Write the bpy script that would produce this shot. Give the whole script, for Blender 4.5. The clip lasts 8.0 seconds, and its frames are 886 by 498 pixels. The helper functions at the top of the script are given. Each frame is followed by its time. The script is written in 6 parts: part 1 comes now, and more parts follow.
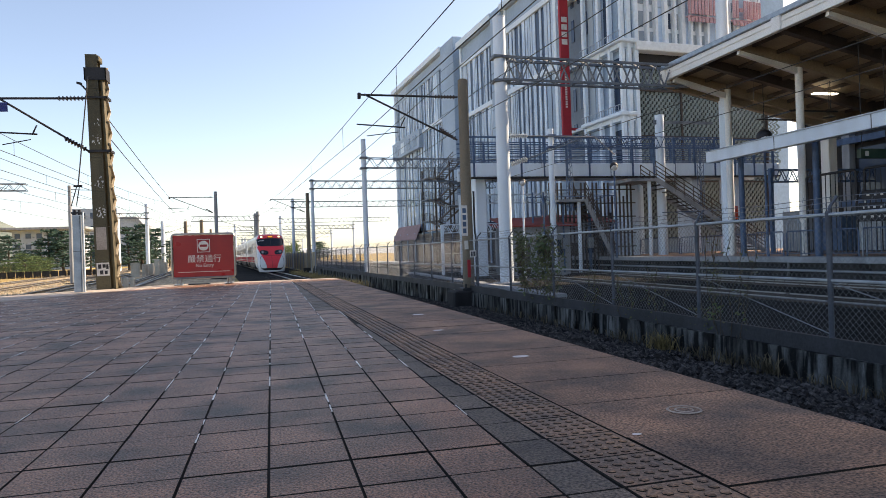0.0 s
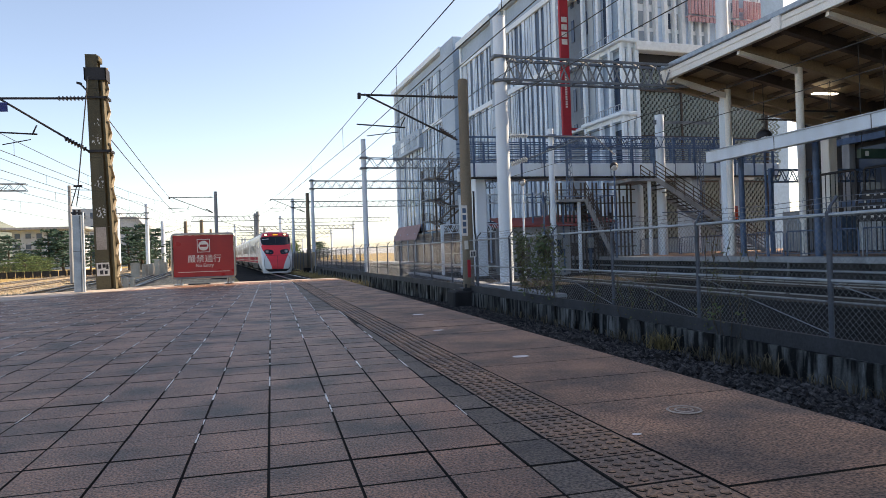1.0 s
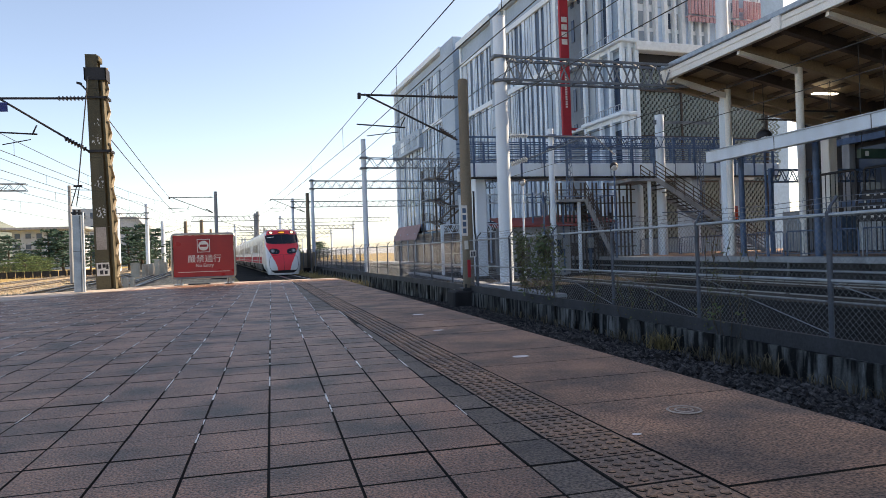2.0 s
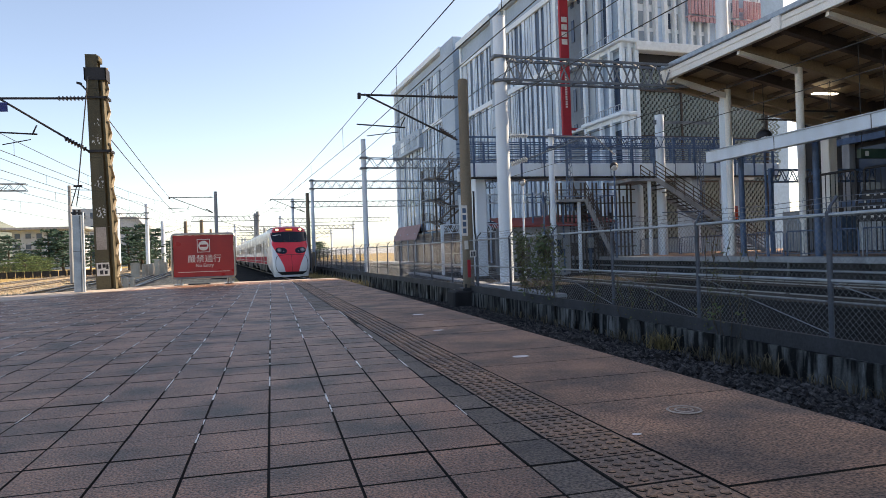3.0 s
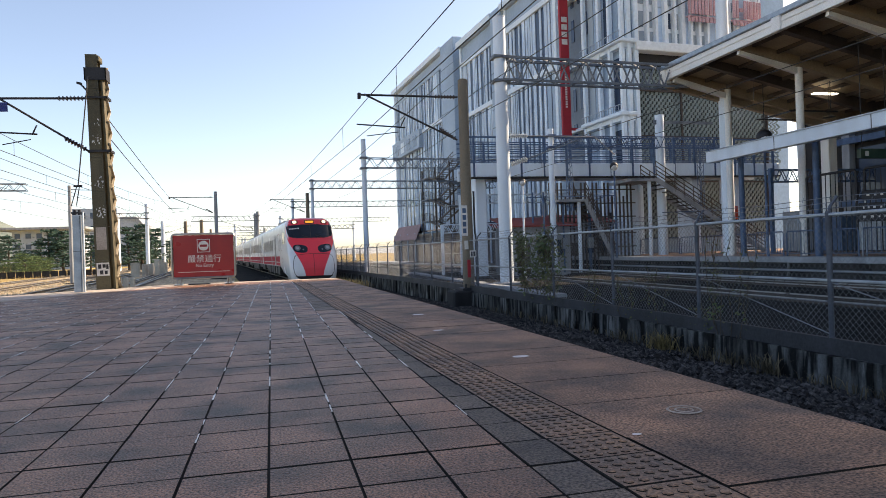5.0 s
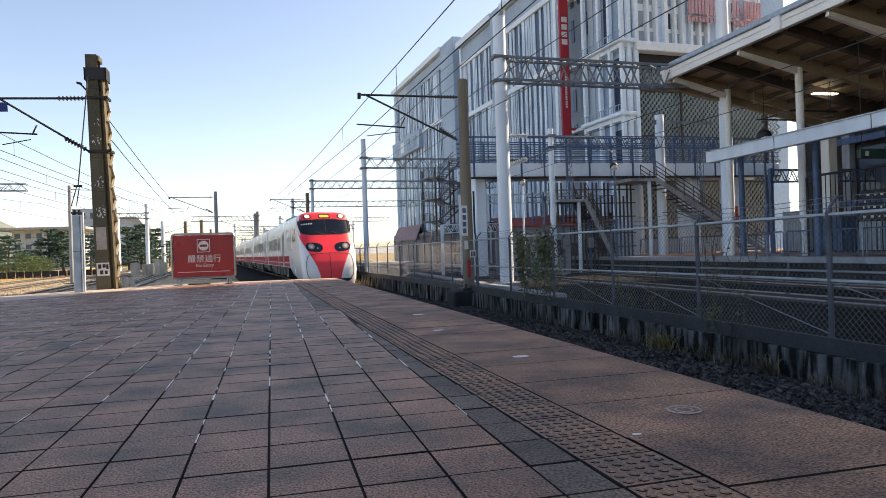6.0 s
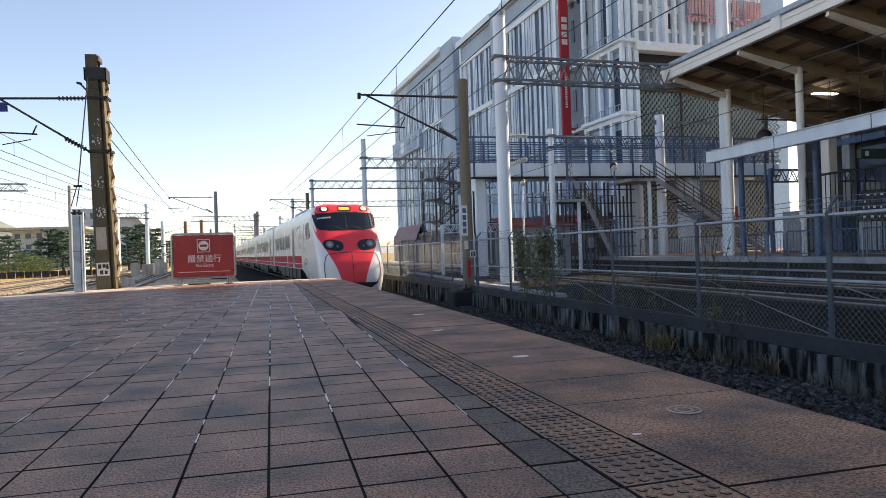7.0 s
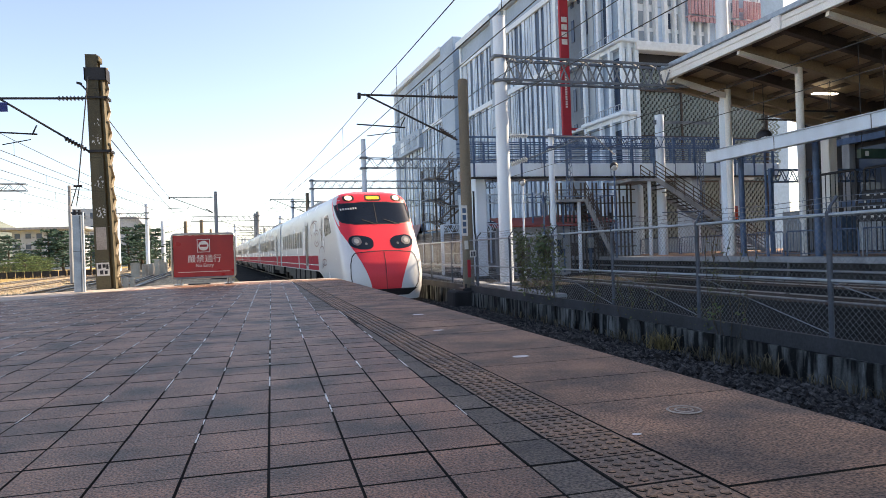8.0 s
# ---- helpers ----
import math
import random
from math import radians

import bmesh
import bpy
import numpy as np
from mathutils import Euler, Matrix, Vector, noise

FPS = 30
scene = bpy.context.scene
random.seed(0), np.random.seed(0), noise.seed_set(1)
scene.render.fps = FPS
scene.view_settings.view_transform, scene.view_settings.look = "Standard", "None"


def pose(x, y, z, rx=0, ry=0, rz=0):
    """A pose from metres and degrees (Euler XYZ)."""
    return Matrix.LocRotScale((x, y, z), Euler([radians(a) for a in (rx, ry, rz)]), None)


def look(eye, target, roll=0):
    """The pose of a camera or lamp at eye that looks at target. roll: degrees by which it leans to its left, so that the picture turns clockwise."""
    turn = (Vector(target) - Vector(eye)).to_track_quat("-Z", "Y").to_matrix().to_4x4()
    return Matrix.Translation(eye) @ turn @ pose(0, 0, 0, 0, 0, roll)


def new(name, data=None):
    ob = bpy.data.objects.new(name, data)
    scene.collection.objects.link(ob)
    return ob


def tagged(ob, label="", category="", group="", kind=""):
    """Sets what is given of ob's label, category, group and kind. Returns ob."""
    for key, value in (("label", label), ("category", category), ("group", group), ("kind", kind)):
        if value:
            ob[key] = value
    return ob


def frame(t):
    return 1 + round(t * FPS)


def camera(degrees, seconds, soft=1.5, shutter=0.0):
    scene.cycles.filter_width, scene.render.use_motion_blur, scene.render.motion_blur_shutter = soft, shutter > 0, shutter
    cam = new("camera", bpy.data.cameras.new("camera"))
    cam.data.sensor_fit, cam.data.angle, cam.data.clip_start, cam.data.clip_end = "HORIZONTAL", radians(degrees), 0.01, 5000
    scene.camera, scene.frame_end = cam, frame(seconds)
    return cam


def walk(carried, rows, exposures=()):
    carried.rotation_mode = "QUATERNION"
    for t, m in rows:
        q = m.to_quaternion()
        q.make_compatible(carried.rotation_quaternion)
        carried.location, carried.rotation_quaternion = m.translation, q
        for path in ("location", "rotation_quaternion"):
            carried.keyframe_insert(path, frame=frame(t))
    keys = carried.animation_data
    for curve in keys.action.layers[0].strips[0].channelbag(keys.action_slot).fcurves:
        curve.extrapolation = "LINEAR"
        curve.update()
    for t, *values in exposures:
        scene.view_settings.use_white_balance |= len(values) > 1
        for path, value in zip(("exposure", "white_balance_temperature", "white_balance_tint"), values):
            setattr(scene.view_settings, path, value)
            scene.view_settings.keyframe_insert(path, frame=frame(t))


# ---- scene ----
# camera: stands still, low over the platform
cam = camera(66.7, 8.0, 0.8)
EYE = (0.0, 0.0, 0.778)
CAM_POSE = look(EYE, (EYE[0] + 0.24774, EYE[1] + 0.96883, EYE[2] + 0.00162), -1.89)
walk(cam, [(0.0, CAM_POSE), (8.0, CAM_POSE)], [(0.0, 1.0, 7700, 14), (7.4, 1.0, 7700, 14), (8.0, 1.25, 7700, 14)])

# world and sun: winter morning sun beyond the far platform and its hall
SUN_ELEVATION, SUN_AZIMUTH = radians(34), radians(76)
world = bpy.data.worlds.new("sky")
scene.world = world
world.use_nodes = True
wn = world.node_tree
sky = wn.nodes.new("ShaderNodeTexSky")
sky.sky_type, sky.sun_disc = "NISHITA", False
sky.sun_elevation, sky.sun_rotation = SUN_ELEVATION, SUN_AZIMUTH
sky.air_density, sky.dust_density, sky.ozone_density = 0.75, 1.0, 1.0
wn.links.new(sky.outputs[0], wn.nodes["Background"].inputs[0])
wn.nodes["Background"].inputs[1].default_value = 0.15
sun = new("sun", bpy.data.lights.new("sun", "SUN"))
sun.data.energy, sun.data.angle, sun.data.color = 5.0, radians(0.6), (1.0, 0.86, 0.68)
sun_way = Vector((math.sin(SUN_AZIMUTH) * math.cos(SUN_ELEVATION), math.cos(SUN_AZIMUTH) * math.cos(SUN_ELEVATION), math.sin(SUN_ELEVATION)))
sun.matrix_world = look(sun_way * 200, (0, 0, 0))


# ---- materials ----
def material(name, colour, rough=0.6, metal=0.0, second=None, scale=3.0, detail=40.0, bump=0.0, streak=1.0, tint=0.0, amount=0.5, spec=0.5, rain=None, moving=False):
    """Two scales of noise between two colours, fine relief; streak stretches the large noise downwards; rain lays streaks of a third colour."""
    m = bpy.data.materials.new(name)
    m.use_nodes = True
    t = m.node_tree
    b = t.nodes["Principled BSDF"]
    n, link = t.nodes.new, t.links.new
    b.inputs["Metallic"].default_value = metal
    b.inputs["Specular IOR Level"].default_value = spec
    second = second or tuple(c * 0.8 for c in colour)
    co = n("ShaderNodeTexCoord")
    where = co.outputs["Object"] if moving else n("ShaderNodeNewGeometry").outputs["Position"]
    mp = n("ShaderNodeMapping")
    mp.inputs["Scale"].default_value = (1, 1, 1 / streak)
    link(where, mp.inputs["Vector"])
    big = n("ShaderNodeTexNoise")
    big.inputs["Scale"].default_value, big.inputs["Detail"].default_value = scale, 4
    link(mp.outputs[0], big.inputs["Vector"])
    fine = n("ShaderNodeTexNoise")
    fine.inputs["Scale"].default_value, fine.inputs["Detail"].default_value = detail, 3
    link(where, fine.inputs["Vector"])
    ramp = n("ShaderNodeValToRGB")
    ramp.color_ramp.elements[0].position, ramp.color_ramp.elements[1].position = 0.35, 0.68
    link(big.outputs[0], ramp.inputs[0])
    mix = n("ShaderNodeMix")
    mix.data_type = "RGBA"
    mix.inputs[6].default_value, mix.inputs[7].default_value = (*colour, 1), (*second, 1)
    link(ramp.outputs[0], mix.inputs[0])
    last = mix.outputs[2]
    if rain:
        mp2 = n("ShaderNodeMapping")
        mp2.inputs["Scale"].default_value = (0.8, 0.8, 0.16)
        link(where, mp2.inputs["Vector"])
        st = n("ShaderNodeTexNoise")
        st.inputs["Scale"].default_value, st.inputs["Detail"].default_value = 9, 3
        link(mp2.outputs[0], st.inputs["Vector"])
        r2 = n("ShaderNodeValToRGB")
        r2.color_ramp.elements[0].position, r2.color_ramp.elements[1].position = 0.40, 0.56
        link(st.outputs[0], r2.inputs[0])
        m2 = n("ShaderNodeMix")
        m2.data_type = "RGBA"
        m2.inputs[7].default_value = (*rain, 1)
        link(r2.outputs[0], m2.inputs[0])
        link(last, m2.inputs[6])
        last = m2.outputs[2]
    hsv = n("ShaderNodeHueSaturation")
    link(last, hsv.inputs["Color"])
    mr = n("ShaderNodeMapRange")
    mr.inputs[1].default_value, mr.inputs[2].default_value = 0.33, 0.67
    mr.inputs[3].default_value, mr.inputs[4].default_value = 1 - amount * 0.4, 1 + amount * 0.4
    link(fine.outputs[0], mr.inputs[0])
    if tint:
        info = n("ShaderNodeObjectInfo")
        geo = n("ShaderNodeNewGeometry")
        add = n("ShaderNodeMath")
        add.operation = "ADD"
        link(info.outputs["Random"], add.inputs[0])
        link(geo.outputs["Random Per Island"], add.inputs[1])
        fr = n("ShaderNodeMath")
        fr.operation = "FRACT"
        link(add.outputs[0], fr.inputs[0])
        m3 = n("ShaderNodeMapRange")
        m3.inputs[3].default_value, m3.inputs[4].default_value = 1 - tint, 1 + tint
        link(fr.outputs[0], m3.inputs[0])
        mu = n("ShaderNodeMath")
        mu.operation = "MULTIPLY"
        link(mr.outputs[0], mu.inputs[0])
        link(m3.outputs[0], mu.inputs[1])
        link(mu.outputs[0], hsv.inputs["Value"])
    else:
        link(mr.outputs[0], hsv.inputs["Value"])
    link(hsv.outputs[0], b.inputs["Base Color"])
    rr = n("ShaderNodeMapRange")
    rr.inputs[3].default_value, rr.inputs[4].default_value = max(0.03, rough - 0.1), min(1, rough + 0.1)
    link(big.outputs[0], rr.inputs[0])
    link(rr.outputs[0], b.inputs["Roughness"])
    if bump:
        bp = n("ShaderNodeBump")
        bp.inputs["Strength"].default_value, bp.inputs["Distance"].default_value = min(1, bump), 0.01
        link(fine.outputs[0], bp.inputs["Height"])
        link(bp.outputs[0], b.inputs["Normal"])
    return m


def glow(name, colour, strength):
    m = bpy.data.materials.new(name)
    m.use_nodes = True
    b = m.node_tree.nodes["Principled BSDF"]
    b.inputs["Base Color"].default_value = (*colour, 1)
    b.inputs["Emission Color"].default_value = (*colour, 1)
    b.inputs["Emission Strength"].default_value = strength
    return m


def dark_glass(name, colour, rough=0.06, spec=0.8):
    m = bpy.data.materials.new(name)
    m.use_nodes = True
    b = m.node_tree.nodes["Principled BSDF"]
    b.inputs["Base Color"].default_value = (*colour, 1)
    b.inputs["Roughness"].default_value = rough
    b.inputs["Specular IOR Level"].default_value = spec
    return m


TILE = material("platform_tile", (0.30, 0.142, 0.084), 0.5, second=(0.072, 0.05, 0.04), scale=1.9, detail=110, bump=1.0, tint=0.12, amount=2.3, spec=0.5)
CUT_TILE = material("grey_cut_tile", (0.16, 0.115, 0.085), 0.65, second=(0.055, 0.048, 0.044), scale=2.2, detail=85, bump=1.0, tint=0.2, amount=1.9, spec=0.45)
JOINT_GRIME = material("joint_grime", (0.016, 0.014, 0.013), 0.95, second=(0.03, 0.027, 0.025), scale=3, detail=60, spec=0.1)
GROUT = material("grout", (0.02, 0.018, 0.017), 0.9, second=(0.05, 0.044, 0.04), scale=1.2, detail=60, spec=0.1)
TACTILE = material("tactile_tile", (0.29, 0.155, 0.085), 0.55, second=(0.11, 0.075, 0.058), scale=2.2, detail=70, bump=0.5, tint=0.18, amount=1.5)
COPING = material("coping_concrete", (0.31, 0.165, 0.10), 0.62, second=(0.095, 0.065, 0.052), scale=2.1, detail=95, bump=0.9, tint=0.14, amount=2.1, spec=0.35)
EDGE_STONE = material("pale_edge_concrete", (0.45, 0.38, 0.32), 0.8, second=(0.33, 0.28, 0.24), scale=2, detail=50, bump=0.2)
CONCRETE = material("concrete", (0.33, 0.35, 0.37), 0.8, second=(0.22, 0.235, 0.25), scale=1.5, detail=60, bump=0.2, streak=3)
DIRTY = material("stained_concrete", (0.19, 0.20, 0.195), 0.85, second=(0.06, 0.06, 0.056), spec=0.1, scale=3, detail=60, bump=0.3, streak=6, tint=0.2, rain=(0.014, 0.014, 0.014))
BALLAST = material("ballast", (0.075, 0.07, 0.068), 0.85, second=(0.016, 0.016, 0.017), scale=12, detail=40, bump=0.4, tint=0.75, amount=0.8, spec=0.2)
# ballast bed taken near black, so its colour holds the deep shade
SHADE_DARK_BED = material("ballast_bed", (0.022, 0.021, 0.02), 0.95, second=(0.01, 0.01, 0.01), scale=1.5, detail=14, bump=1.0, amount=1.6, spec=0.05)
EARTH = material("dry_earth", (0.46, 0.33, 0.15), 0.95, second=(0.28, 0.22, 0.09), scale=0.12, detail=3, bump=0.5, amount=1.2, spec=0.1)
RAIL = material("rail_steel", (0.085, 0.072, 0.066), 0.45, 0.6, scale=4, detail=50, moving=True)
RAIL_TOP = material("polished_rail_head", (0.50, 0.52, 0.55), 0.3, 0.9, scale=4, detail=50)
SLEEPER = material("sleeper_concrete", (0.10, 0.095, 0.09), 0.9, spec=0.1, scale=3, detail=40, bump=0.3, tint=0.15)
WHITE_STEEL = material("white_painted_steel", (0.68, 0.78, 0.88), 0.4, second=(0.58, 0.66, 0.74), scale=1.2, detail=30, streak=5, amount=0.15)
GALV = material("galvanised_steel", (0.37, 0.42, 0.47), 0.42, 0.55, second=(0.26, 0.30, 0.34), scale=3, detail=40, amount=0.3)
FENCE_STEEL = material("weathered_fence_post", (0.085, 0.10, 0.13), 0.55, 0.2, second=(0.05, 0.06, 0.08), scale=3, detail=40, amount=0.5)
BLUE_STEEL = material("blue_grey_painted_steel", (0.06, 0.12, 0.225), 0.5, second=(0.035, 0.07, 0.14), scale=3, detail=40, amount=0.3)
DARK_STEEL = material("dark_steel", (0.032, 0.032, 0.036), 0.55, 0.4, scale=3, detail=40, amount=0.5, moving=True)
# side-track ballast brightened: sunlight on it is put into the colour
SIDE_BALLAST = material("sun_bright_ballast", (0.50, 0.40, 0.27), 0.95, second=(0.24, 0.19, 0.13), scale=1.2, detail=9, bump=1.0, amount=1.6, spec=0.1)
TRUSS = material("grey_truss_steel", (0.19, 0.215, 0.245), 0.6, 0.1, second=(0.13, 0.15, 0.175), scale=2, detail=20, amount=0.3)
BLACK = material("black_rubber", (0.015, 0.015, 0.016), 0.7, scale=3, detail=40, moving=True)
OLIVE = material("olive_painted_mast", (0.115, 0.094, 0.048), 0.65, second=(0.065, 0.055, 0.03), scale=1.6, detail=35, bump=0.25, streak=4, amount=0.6)
POLE_CONCRETE = material("brown_concrete_pole", (0.22, 0.18, 0.13), 0.8, second=(0.15, 0.13, 0.10), scale=2, detail=40, bump=0.25, streak=5)
CABLE = material("cable", (0.03, 0.03, 0.033), 0.6, scale=3, detail=20)
PORCELAIN = material("brown_porcelain", (0.05, 0.035, 0.035), 0.25, scale=3, detail=20)
GREY_PORCELAIN = material("grey_porcelain", (0.5, 0.52, 0.54), 0.3, scale=3, detail=20)
TRAIN_WHITE = material("train_white_paint", (0.70, 0.72, 0.74), 0.25, second=(0.65, 0.67, 0.69), scale=0.8, detail=20, amount=0.06, moving=True)
TRAIN_RED = material("train_red_paint", (0.84, 0.035, 0.055), 0.4, second=(0.79, 0.03, 0.05), scale=0.8, detail=20, amount=0.08, moving=True)
TRAIN_GREY = material("train_grey_paint", (0.14, 0.14, 0.15), 0.4, scale=2, detail=20, moving=True)
ROOF_GREY = material("train_roof_grey", (0.36, 0.36, 0.37), 0.6, scale=2, detail=20, moving=True)
GLASS = dark_glass("dark_glass", (0.008, 0.012, 0.02), 0.05, 0.4)
SIDE_GLASS = material("tinted_side_glass", (0.02, 0.022, 0.026), 0.3, scale=1, detail=10, spec=0.25, moving=True)
HEADLIGHT = glow("headlight", (1.0, 0.72, 0.45), 1.1)
DISPLAY = glow("amber_display", (1.0, 0.36, 0.03), 0.5)
STRIPE = material("red_stripe_paint", (0.42, 0.010, 0.035), 0.6, second=(0.36, 0.01, 0.03), scale=0.8, detail=20, amount=0.1, spec=0.15, moving=True)
PALE_RED = material("pale_red_sign", (0.62, 0.36, 0.38), 0.6, scale=1, detail=10)
SIGN_RED = material("sign_red", (0.36, 0.010, 0.014), 0.3, second=(0.28, 0.008, 0.012), scale=1.5, detail=30, amount=0.2)
SIGN_WHITE = material("sign_white", (0.75, 0.72, 0.68), 0.5, scale=5, detail=40, amount=0.2)
CHROME = material("stainless_steel", (0.36, 0.35, 0.34), 0.3, 0.9, scale=4, detail=40, amount=0.2, moving=True)
WALL_GREY = material("building_grey_panel", (0.35, 0.46, 0.58), 0.5, second=(0.28, 0.38, 0.49), scale=0.2, detail=4, amount=0.2)
WALL_PALE = material("building_pale_panel", (0.76, 0.86, 0.93), 0.45, second=(0.68, 0.78, 0.86), scale=0.2, detail=4, amount=0.15)
FIN = material("building_fin", (0.64, 0.77, 0.90), 0.4, second=(0.42, 0.53, 0.66), scale=0.3, detail=5, tint=0.12, amount=0.15)
FACADE_GLASS = dark_glass("facade_glass", (0.035, 0.055, 0.095), 0.12, 0.5)
SHOP_GLASS = dark_glass("shop_glass", (0.012, 0.016, 0.024), 0.35, 0.15)
# light grey glass: the bright haze over the windows is put into it
PALE_WINDOW = dark_glass("hazed_pale_window", (0.34, 0.40, 0.45), 0.2, 0.5)
BANNER = material("red_banner", (0.42, 0.02, 0.035), 0.6, second=(0.38, 0.02, 0.03), scale=0.5, detail=5, amount=0.1)
WALL_WHITE = material("building_white_panel", (0.86, 0.90, 0.92), 0.45, second=(0.76, 0.81, 0.84), scale=0.2, detail=4, amount=0.15)
WALL_SLATE = material("building_slate_panel", (0.15, 0.19, 0.235), 0.5, second=(0.11, 0.145, 0.185), scale=0.2, detail=4, amount=0.2)
SCREEN_BACK = material("screen_backing", (0.06, 0.072, 0.07), 0.7, second=(0.04, 0.05, 0.05), scale=0.4, detail=6)
SCREEN = material("perforated_screen", (0.25, 0.31, 0.31), 0.6, second=(0.19, 0.24, 0.24), scale=0.4, detail=6, amount=0.2)
CREAM = material("cream_painted_steel", (0.84, 0.84, 0.82), 0.5, second=(0.72, 0.72, 0.70), scale=1, detail=20, streak=4, amount=0.2)
ROOF_UNDER = material("canopy_underside", (0.36, 0.29, 0.20), 0.6, second=(0.28, 0.22, 0.15), scale=0.7, detail=12, amount=0.3)
BROWN_STEEL = material("brown_steel", (0.085, 0.068, 0.06), 0.6, spec=0.3, scale=2, detail=20)
RED_ROOF = material("dull_red_panel", (0.33, 0.05, 0.045), 0.6, second=(0.25, 0.05, 0.045), scale=0.6, detail=10, amount=0.3)
PALE_AWNING = material("faded_awning", (0.34, 0.20, 0.20), 0.7, second=(0.26, 0.17, 0.17), scale=0.8, detail=10, amount=0.5)
SLAB_CONCRETE = material("stored_slab_concrete", (0.56, 0.52, 0.44), 0.85, second=(0.42, 0.38, 0.31), scale=1.4, detail=30, bump=0.2, tint=0.12)
NEAR_GRASS = material("withered_grass", (0.17, 0.14, 0.09), 0.85, second=(0.07, 0.06, 0.04), scale=3, detail=20, tint=0.4, spec=0.1)
ORANGE = material("orange_red_box", (0.55, 0.06, 0.02), 0.5, scale=2, detail=20)
WIRE = material("weathered_wire", (0.20, 0.225, 0.26), 0.6, 0.3, scale=3, detail=40, amount=0.4)
FOOT_BOARD = material("dark_grey_board", (0.04, 0.043, 0.05), 0.7, second=(0.025, 0.027, 0.03), scale=2, detail=30, streak=3, bump=0.2)
# near-black: on far platform and hall wall it holds their deep shade
DARK_CONCRETE = material("dark_and_shaded_concrete", (0.05, 0.05, 0.052), 0.9, second=(0.022, 0.022, 0.023), scale=1.2, detail=40, bump=0.3, streak=4, spec=0.1)
BEIGE = material("beige_panel", (0.50, 0.42, 0.30), 0.8, second=(0.38, 0.32, 0.24), scale=1, detail=20, bump=0.2, tint=0.1)
LEAF = material("pine_leaves", (0.04, 0.085, 0.06), 0.7, second=(0.022, 0.05, 0.04), spec=0.2, scale=0.5, detail=6, tint=0.3)
LEAF_LIGHT = material("bush_leaves", (0.10, 0.15, 0.055), 0.7, second=(0.055, 0.09, 0.04), spec=0.2, scale=0.6, detail=6, tint=0.35)
LEAF_NEAR = material("creeper_leaves", (0.06, 0.10, 0.03), 0.6, second=(0.10, 0.09, 0.035), scale=3, detail=20, tint=0.35)
STRAW = material("straw_grass", (0.38, 0.29, 0.14), 0.8, second=(0.20, 0.16, 0.07), spec=0.1, scale=1.0, detail=20, tint=0.3)
BARK = material("bark", (0.09, 0.07, 0.05), 0.9, scale=3, detail=30, bump=0.4)
# pale blue-grey: the haze of distance is mixed into the ridge's colour
FAR_HILL = material("haze_pale_ridge", (0.42, 0.46, 0.50), 1.0, second=(0.34, 0.38, 0.41), scale=0.02, detail=0.2, amount=0.3)
HILL = material("hill", (0.16, 0.19, 0.17), 0.95, second=(0.10, 0.13, 0.11), scale=0.02, detail=0.2, amount=0.5)
# bluish grey: haze of distance put into the far walls
FAR_WALL = material("far_wall", (0.38, 0.43, 0.48), 0.8, second=(0.33, 0.375, 0.42), scale=0.1, detail=1, amount=0.2)
RESIDUE = material("lime_residue", (0.80, 0.77, 0.73), 0.8, second=(0.5, 0.47, 0.44), scale=6, detail=40, amount=0.8)
BLUE_SIGN = material("blue_tag", (0.01, 0.03, 0.22), 0.5, scale=3, detail=20)


